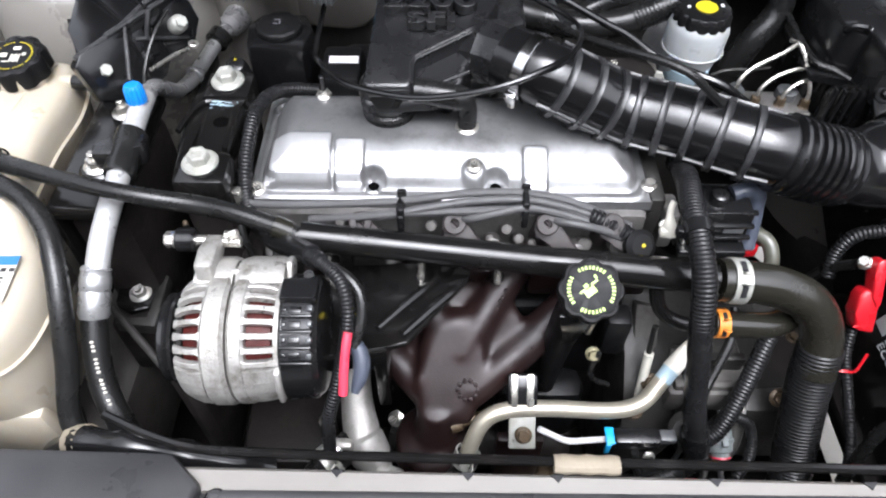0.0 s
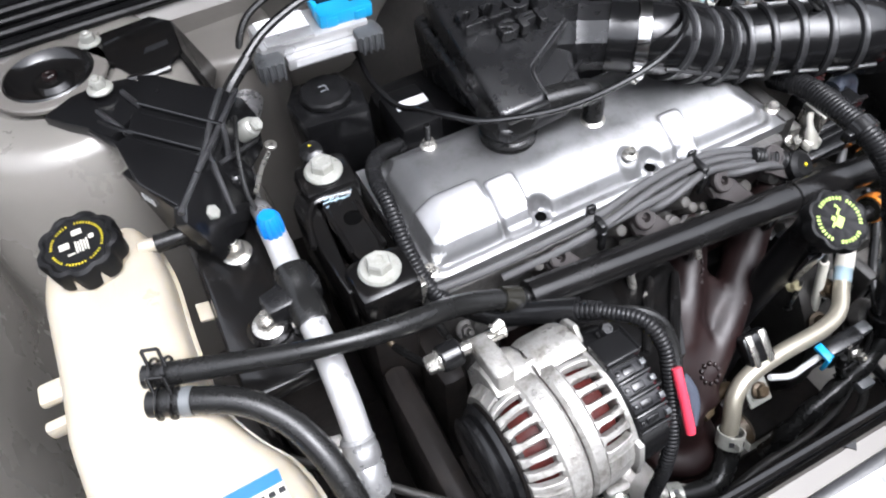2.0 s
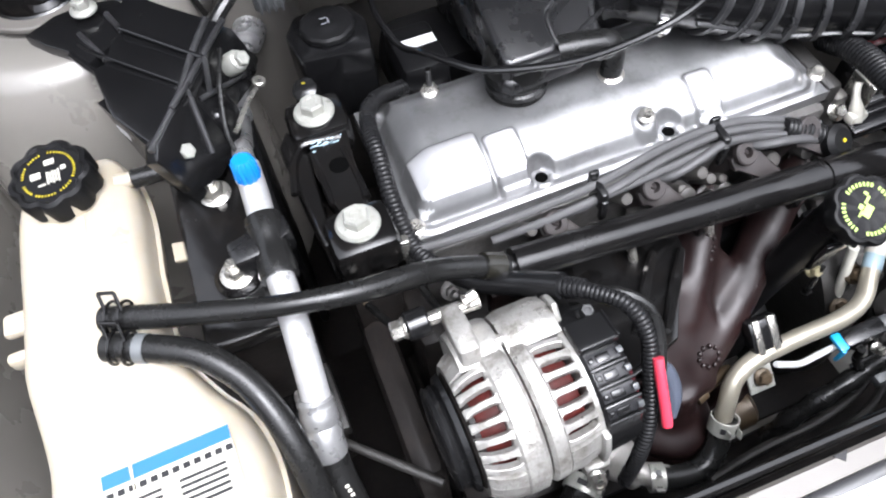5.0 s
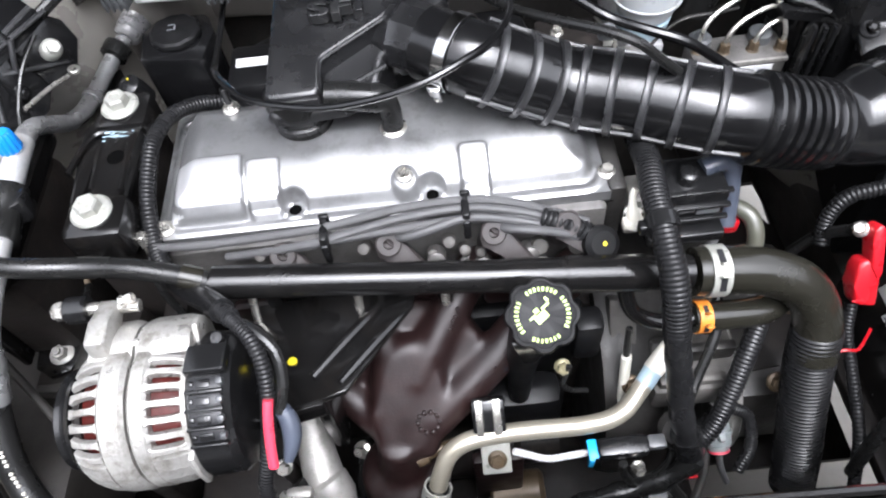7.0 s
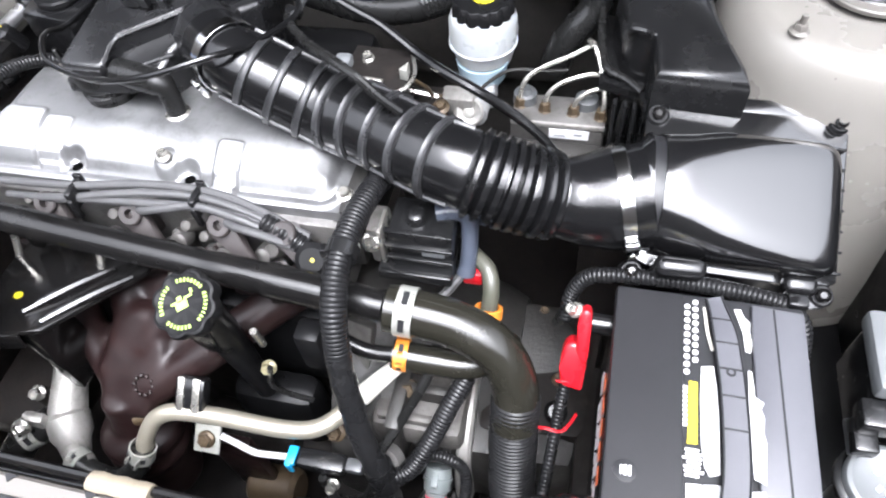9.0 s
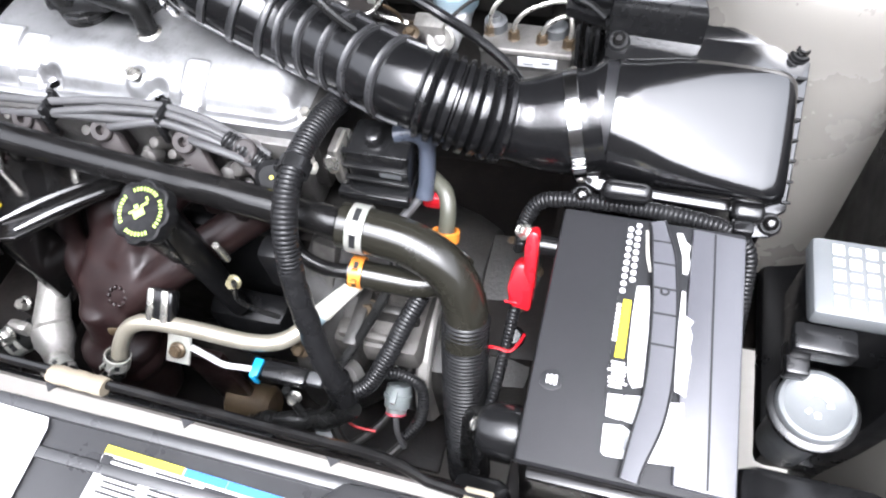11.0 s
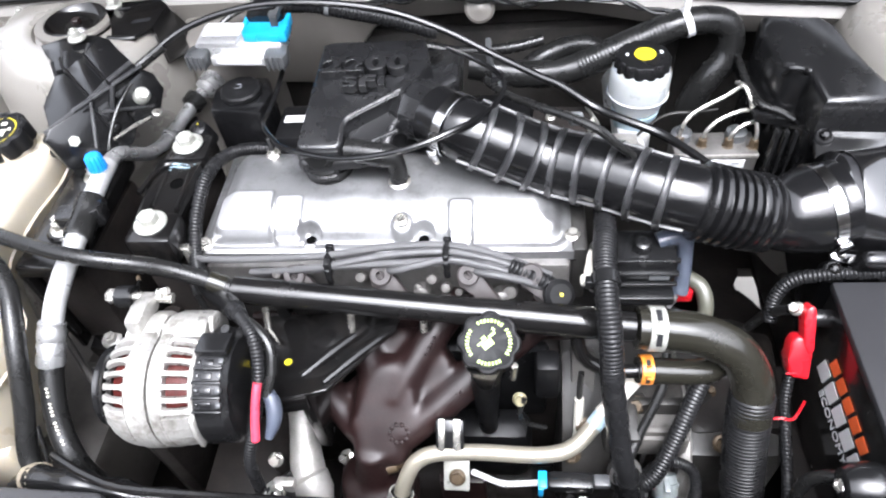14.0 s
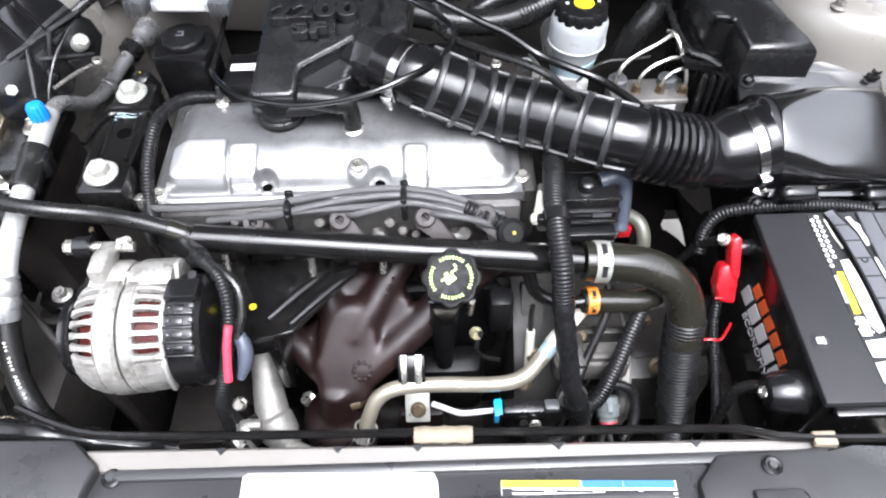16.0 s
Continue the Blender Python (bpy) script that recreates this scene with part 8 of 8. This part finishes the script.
bars(bc, mk, [(-0.020, 0.0, 0.004, 0.004), (0.022, 0.003, 0.004, 0.006)], WHITE_MARK, "cap_mark", 0.0006)
part("cylinder", lathe(B(), (0.314, 0.700, 0.850), (0.02, 1, 0.05), [(0, 0.012), (0.003, 0.019), (0.03, 0.019), (0.033, 0.022), (0.10, 0.023), (0.11, 0.03), (0.16, 0.03)], 24), ALU_LINE, mcyl, "cast aluminium cylinder")
part("port", lathe(B(), (0.30, 0.715, 0.85), (-1, -0.1, 0.1), [(0, 0.011), (0.016, 0.011), (0.018, 0.007), (0.04, 0.005)], 14), ALU_LINE, mcyl)
part("collar", box(B(), (0.317, 0.735, 0.858), (0.044, 0.03, 0.03), 0.006), ALU_LINE, mcyl)
part("valve_block", box(B(), (0.300, 0.705, 0.868), (0.040, 0.026, 0.026), 0.005), CAST, mcyl, "cast aluminium valve block")
part("valve_boss", lathe(B(), (0.314, 0.694, 0.862), (0.1, -0.75, 0.65), [(-0.01, 0.017), (0.004, 0.017), (0.006, 0.014), (0.003, 0.007), (0.006, 0.006), (0.007, 0.002)], 24), CAST, mcyl)

# Brake modulator with bent pipes.
ab2 = thing("brake_modulator", (0.41, 0.69, 0.83), "aluminium brake modulator block with four bent pipes", "brake modulator")
part("block", box(B(), (0.416, 0.704, 0.850), (0.104, 0.044, 0.040), 0.003), HEAD, ab2)
part("lower_block", box(B(), (0.415, 0.690, 0.815), (0.10, 0.06, 0.05), 0.004), CAST_DIRTY_SHADED, ab2)
part("lip", box(B(), (0.416, 0.683, 0.866), (0.104, 0.006, 0.006), 0.0015), CAST, ab2, "bright machined edge")
part("label", box(B(), (0.430, 0.6795, 0.8555), (0.044, 0.001, 0.013), 0, Matrix.Identity(4)), WHITE_MARK, ab2, "white printed label")
bars(ab2, quad_frame((0.430, 0.6788, 0.8555), (1, 0, 0), (0, 0, 1)), [(0.010, 0.001, 0.009, 0.002), (-0.010, -0.002, 0.012, 0.0015)], GREY_MARK, "label_print", 0.0004)
PIPES = [[(0.372, 0.705, 0.872), (0.374, 0.708, 0.897), (0.388, 0.716, 0.912), (0.425, 0.728, 0.927), (0.442, 0.738, 0.932), (0.445, 0.74, 0.93)],
         [(0.400, 0.700, 0.872), (0.402, 0.702, 0.890), (0.415, 0.708, 0.903), (0.44, 0.716, 0.910), (0.458, 0.722, 0.908)],
         [(0.432, 0.698, 0.872), (0.434, 0.700, 0.886), (0.444, 0.704, 0.896), (0.458, 0.708, 0.900), (0.468, 0.712, 0.897)],
         [(0.462, 0.695, 0.872), (0.464, 0.700, 0.89), (0.458, 0.716, 0.912), (0.447, 0.737, 0.933), (0.440, 0.75, 0.93)]]
for p in PIPES:
    part("pipe", tube(B(), p, 0.0026, 10, 0.004), STEEL, ab2, "bare metal brake pipe")
    part("fitting", hex_bolt(B(), V(p[0]) - V(0, 0, 0.004), (0, 0, 1), 0.0062, 0.010, 1.2), BROWN, ab2)
part("solenoid", lathe(B(), (0.376, 0.715, 0.868), (0, 0, 1), [(0, 0.014), (0.012, 0.013), (0.014, 0.009), (0.02, 0.006)], 18), GREY, ab2)
part("solenoid", lathe(B(), (0.445, 0.715, 0.868), (0, 0, 1), [(0, 0.014), (0.012, 0.013), (0.014, 0.009)], 18), GREY, ab2)
t = thing("brake_pipe", (0.36, 0.72, 0.89), "thin bent brake pipe to the master cylinder", "brake pipe")
part("pipe", tube(B(), [(0.300, 0.712, 0.852), (0.335, 0.725, 0.885), (0.36, 0.728, 0.90), (0.395, 0.728, 0.902), (0.42, 0.735, 0.90)], 0.0022, 8), CAST_DIRTY_SHADED, t)
part("pipe", tube(B(), [(0.25, 0.70, 0.855), (0.28, 0.705, 0.868), (0.298, 0.715, 0.862)], 0.003, 8), STEEL, t)
t = thing("gear_linkage", (0.24, 0.70, 0.86), "black gear linkage clutter behind the duct", "linkage")
part("lever", box(B(), (0.22, 0.70, 0.885), (0.06, 0.03, 0.02), 0.005), GRIME, t)
part("lever", box(B(), (0.265, 0.69, 0.865), (0.05, 0.05, 0.03), 0.006), GRIME, t)
part("plate", prism(B(), [(0.180, 0.655), (0.245, 0.640), (0.262, 0.668), (0.250, 0.710), (0.185, 0.715)], 0.925, 0.930, 0.002), GRIME, t, "dark bracket plate")
part("plate_edge", tube(B(), [(0.180, 0.655, 0.931), (0.245, 0.640, 0.931), (0.262, 0.668, 0.931), (0.250, 0.710, 0.931)], 0.0022, 8, 0.004), STEEL, t)
part("tongue", prism(B(), [(0.248, 0.662), (0.258, 0.660), (0.256, 0.676)], 0.930, 0.944, 0.001), ZINC, t)
part("spring_rod", tube(B(), [(0.195, 0.648, 0.940), (0.212, 0.642, 0.944), (0.236, 0.640, 0.944)], 0.0034, 8, 0.004), STEEL, t)
part("nut", hex_bolt(B(), (0.205, 0.690, 0.931), (0, -0.2, 1), 0.0055, 0.006, 1.3), STEEL, t)
part("wire", tube(B(), [(0.262, 0.668, 0.925), (0.272, 0.680, 0.905), (0.276, 0.690, 0.885), (0.295, 0.715, 0.870)], 0.0022, 8, 0.004), BROWN, t)
part("rod", tube(B(), [(0.17, 0.70, 0.88), (0.22, 0.69, 0.895), (0.28, 0.69, 0.885)], 0.004, 8), STEEL, t)
part("bolt", hex_bolt(B(), (0.285, 0.68, 0.878), (0, -0.3, 1), 0.006, 0.006), BROWN, t)

# Ignition module at the end of the head.
co = thing("ignition_coil", (0.30, 0.51, 0.86), "black ignition coil pack with slate grey boot", "ignition coil")
part("coil", box(B(), (0.305, 0.510, 0.872), (0.066, 0.050, 0.044), 0.006), PLASTIC, co)
for y, z in ((0.488, 0.8945), (0.4835, 0.878), (0.4815, 0.862)):
    part("coil_rib", box(B(), (0.305, y, z), (0.068, 0.006, 0.004), 0.0012), PLASTIC, co)
part("coil_label", box(B(), (0.319, 0.4838, 0.8705), (0.022, 0.0020, 0.008), 0.0004), LIGHT_GREY, co, "pale grey label patch")
part("terminal", lathe(B(), (0.300, 0.505, 0.893), (0, 0, 1), [(0, 0.010), (0.012, 0.009), (0.014, 0.006)], 14), PLASTIC, co)
part("base", box(B(), (0.300, 0.495, 0.842), (0.076, 0.05, 0.014), 0.003), PLASTIC, co)
part("boot", tube(B(), [(0.318, 0.517, 0.893), (0.336, 0.521, 0.896), (0.3475, 0.520, 0.890), (0.350, 0.514, 0.876), (0.350, 0.500, 0.848), (0.348, 0.492, 0.832)], lambda s, f: 0.0098 - 0.0012 * smoothstep(0.35, 0.45, f) + 0.0010 * smoothstep(0.90, 0.96, f), 14, 0.003), SLATE, co, "slate grey elbow boot")
part("lead", tube(B(), [(0.343, 0.49, 0.83), (0.325, 0.47, 0.815), (0.30, 0.455, 0.81)], 0.005, 10), WIRE, co)
part("bracket", box(B(), (0.255, 0.515, 0.850), (0.018, 0.036, 0.056), 0.005), CAST, co, "bright cast bracket")
part("strip", box(B(), (0.268, 0.495, 0.875), (0.004, 0.03, 0.05), 0.001), STEEL, co)
part("bolt", hex_bolt(B(), (0.252, 0.496, 0.862), (0, -0.7, 0.7), 0.0065, 0.006), STEEL, co)
t = thing("white_clip", (0.245, 0.47, 0.90), "white wire clip at the end of the head", "clip")
part("clip", tube(B(), [(0.2435, 0.485, 0.915), (0.2410, 0.482, 0.910), (0.2405, 0.476, 0.900), (0.2415, 0.470, 0.890), (0.240, 0.466, 0.882)], lambda s, f: 0.0034 + 0.0036 * smoothstep(0.3, 0.75, f), 10, 0.003), IVORY, t)
part("catch", box(B(), (0.241, 0.468, 0.886), (0.020, 0.012, 0.012), 0.004), IVORY, t)
t = thing("red_connector", (0.365, 0.60, 0.84), "small red plug under the duct", "electrical connector")
part("plug", box(B(), (0.362, 0.565, 0.85), (0.022, 0.014, 0.010), 0.002), RED, t)
part("wire", tube(B(), [(0.372, 0.565, 0.85), (0.395, 0.575, 0.855), (0.41, 0.59, 0.85)], 0.002, 8), RED, t)

# Gearbox.
gb = thing("gearbox", (0.35, 0.50, 0.40), "dirty grey cast aluminium gearbox case", "gearbox")
part("bell_housing", lathe(B(), (0.215, 0.50, 0.60), (1, 0, 0), [(0, 0.17), (0.02, 0.175), (0.05, 0.165), (0.10, 0.13), (0.16, 0.115), (0.19, 0.10)], 40), CAST_DIRTY_SHADED, gb)
part("case", box(B(), (0.40, 0.47, 0.595), (0.18, 0.22, 0.16), 0.035), CAST_DIRTY_SHADED, gb)
part("top_cover", lathe(B(), (0.415, 0.50, 0.67), (0, -0.1, 1), [(0, 0.060), (0.008, 0.058), (0.012, 0.050), (0.014, 0.02)], 36), CAST_DIRTY_SHADED, gb)
for i in range(6):
    a = 2 * math.pi * i / 6 + 0.3
    part("cover_bolt", hex_bolt(B(), (0.415 + 0.052 * math.cos(a), 0.50 + 0.052 * math.sin(a), 0.679), (0, -0.1, 1), 0.006, 0.006, 1.3), BROWN, gb)
part("case_top", box(B(), (0.312, 0.425, 0.700), (0.100, 0.13, 0.045), 0.010, Matrix.Rotation(0, 4, "X")), CASE_GREY, gb, "dusty grey cast top")
part("case_ridge", box(B(), (0.305, 0.372, 0.716), (0.070, 0.010, 0.030), 0.003), CASE_GREY, gb)
part("case_shoulder", prism(B(), [(0.37, 0.39), (0.49, 0.40), (0.50, 0.54), (0.37, 0.56)], 0.60, 0.680, 0.012), GRIME, gb)
part("web", box(B(), (0.292, 0.385, 0.70), (0.016, 0.07, 0.09), 0.004, Matrix.Rotation(0, 4, "X")), CAST_DIRTY_SHADED, gb)
part("web", box(B(), (0.325, 0.40, 0.715), (0.06, 0.012, 0.06), 0.004), CAST_DIRTY_SHADED, gb)
part("boss", lathe(B(), (0.286, 0.336, 0.690), (-0.1, -0.7, 0.7), [(0, 0.020), (0.014, 0.018), (0.015, 0.010), (0.008, 0.009)], 24), HEAD, gb)
part("speed_sensor", lathe(B(), (0.455, 0.43, 0.66), (0, -0.3, 1), [(0, 0.014), (0.03, 0.013), (0.034, 0.008)], 18), PLASTIC, gb)
part("flange", ring_band(B(), (0.352, 0.435, 0.607), (1, 0.03, 0), 0.070, 0.100, 0.016, 48), CAST, gb, "bright machined flange")
part("flange", ring_band(B(), (0.334, 0.435, 0.607), (1, 0.03, 0), 0.060, 0.092, 0.010, 48), HEAD, gb)
part("web", prism(B(), [(-0.014, -0.055), (0.014, -0.055), (0.016, 0.050), (-0.012, 0.056)], -0.020, 0.0, 0.003, quad_frame((0.238, 0.409, 0.742), (1, 0, 0), (0, 0.63, 0.77))), CASE_GREY, gb)
part("web", prism(B(), [(-0.026, -0.030), (0.020, -0.036), (0.026, 0.020), (-0.020, 0.030)], -0.020, 0.0, 0.004, quad_frame((0.290, 0.392, 0.722), (1, 0.1, 0), (0, 0.63, 0.77))), HEAD, gb)
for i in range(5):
    part("rib", box(B(), (0.245 + 0.022 * i, 0.39 - 0.002 * i, 0.70 - 0.008 * i), (0.006, 0.05, 0.03), 0.002), CAST_DIRTY_SHADED, gb)
for p in ((0.225, 0.352, 0.70), (0.24, 0.37, 0.735), (0.30, 0.40, 0.735), (0.40, 0.37, 0.70)):
    part("bolt", hex_bolt(B(), p, (-0.1, -0.6, 0.7), 0.008, 0.008, 1.4), BROWN, gb)
t = thing("dipstick_tube", (0.235, 0.38, 0.76), "yellowish dipstick tube beside the block", "dipstick tube")
part("tube", rod(B(), (0.232, 0.365, 0.70), (0.232, 0.385, 0.775), 0.0055), CREAM_MARK, t)
part("handle", tube(B(), [(0.232, 0.386, 0.775), (0.232, 0.392, 0.795), (0.233, 0.398, 0.81)], 0.0035, 8), RUBBER, t)
t = thing("crank_sensor", (0.185, 0.41, 0.76), "black sensor block beside the oil filler", "sensor")
part("block", box(B(), (0.197, 0.415, 0.775), (0.03, 0.03, 0.07), 0.008), COWL_BLACK, t)
part("wire", tube(B(), [(0.17, 0.37, 0.80), (0.165, 0.365, 0.77), (0.175, 0.37, 0.74), (0.195, 0.375, 0.72)], 0.003, 8), RUBBER, t)
part("bolt", hex_bolt(B(), (0.165, 0.375, 0.79), (0, -0.7, 0.6), 0.0062, 0.007, 1.3), STUD_BRASS, t)
part("stud", rod(B(), (0.158, 0.39, 0.81), (0.160, 0.385, 0.845), 0.004), STEEL, t)


# Lines and plugs low at the front.
t = thing("transmission_line", (0.25, 0.28, 0.58), "grimy steel transmission cooler line low at the front", "transmission line", "cooler lines")
part("line", tube(B(), [(0.33, 0.36, 0.60), (0.31, 0.32, 0.585), (0.27, 0.285, 0.575), (0.20, 0.270, 0.57), (0.12, 0.268, 0.565), (0.05, 0.262, 0.55)], 0.0055, 10), CAST_DIRTY_SHADED, t)
t = thing("transmission_line", (0.25, 0.27, 0.55), "dull steel transmission cooler line low at the front", "transmission line", "cooler lines")
part("line", tube(B(), [(0.35, 0.35, 0.57), (0.335, 0.31, 0.555), (0.30, 0.272, 0.55), (0.24, 0.255, 0.545), (0.16, 0.252, 0.54)], 0.0055, 10), CAST_DIRTY_SHADED, t)
t = thing("lower_harness", (0.24, 0.29, 0.63), "black taped harness below the sensor plug", "wiring harness")
part("loom", tube(B(), [(0.30, 0.305, 0.68), (0.275, 0.295, 0.655), (0.24, 0.290, 0.638), (0.20, 0.285, 0.63), (0.16, 0.282, 0.60), (0.14, 0.28, 0.55)], lambda s, f: 0.011 + 0.0015 * math.sin(s * 150), 12), RUBBER, t)
part("branch", tube(B(), [(0.24, 0.290, 0.64), (0.225, 0.300, 0.665), (0.222, 0.304, 0.69)], 0.005, 8), RUBBER, t)
part("branch", tube(B(), [(0.27, 0.295, 0.655), (0.285, 0.278, 0.635), (0.31, 0.268, 0.60)], 0.006, 8), RUBBER, t)
part("plug", box(B(), (0.262, 0.280, 0.628), (0.022, 0.018, 0.014), 0.003), LIGHT_GREY, t, "pale grey plug")
t = thing("starter_cable", (0.0, 0.30, 0.60), "black starter cable beside the exhaust flange", "cable")
part("cable", tube(B(), [(-0.05, 0.36, 0.66), (-0.06, 0.32, 0.62), (-0.04, 0.29, 0.58), (0.02, 0.275, 0.555), (0.08, 0.272, 0.54)], 0.007, 10), RUBBER, t)
part("lug", lathe(B(), (-0.052, 0.356, 0.664), (-0.3, -0.5, 0.8), [(0, 0.010), (0.005, 0.010), (0.007, 0.006), (0.016, 0.005)], 12), STEEL, t)
t = thing("dust_cover", (-0.16, 0.36, 0.70), "black lower belt cover beneath the alternator", "belt cover")
part("cover", prism(B(), [(-0.235, 0.30), (-0.12, 0.30), (-0.11, 0.40), (-0.16, 0.43), (-0.235, 0.43)], 0.62, 0.66, 0.01), GRIME, t)
part("bolt", hex_bolt(B(), (-0.128, 0.330, 0.712), (0.1, -0.6, 0.8), 0.007, 0.008, 1.3), STEEL, t)
part("post", rod(B(), (-0.128, 0.335, 0.64), (-0.128, 0.331, 0.712), 0.009), GRIME, t)
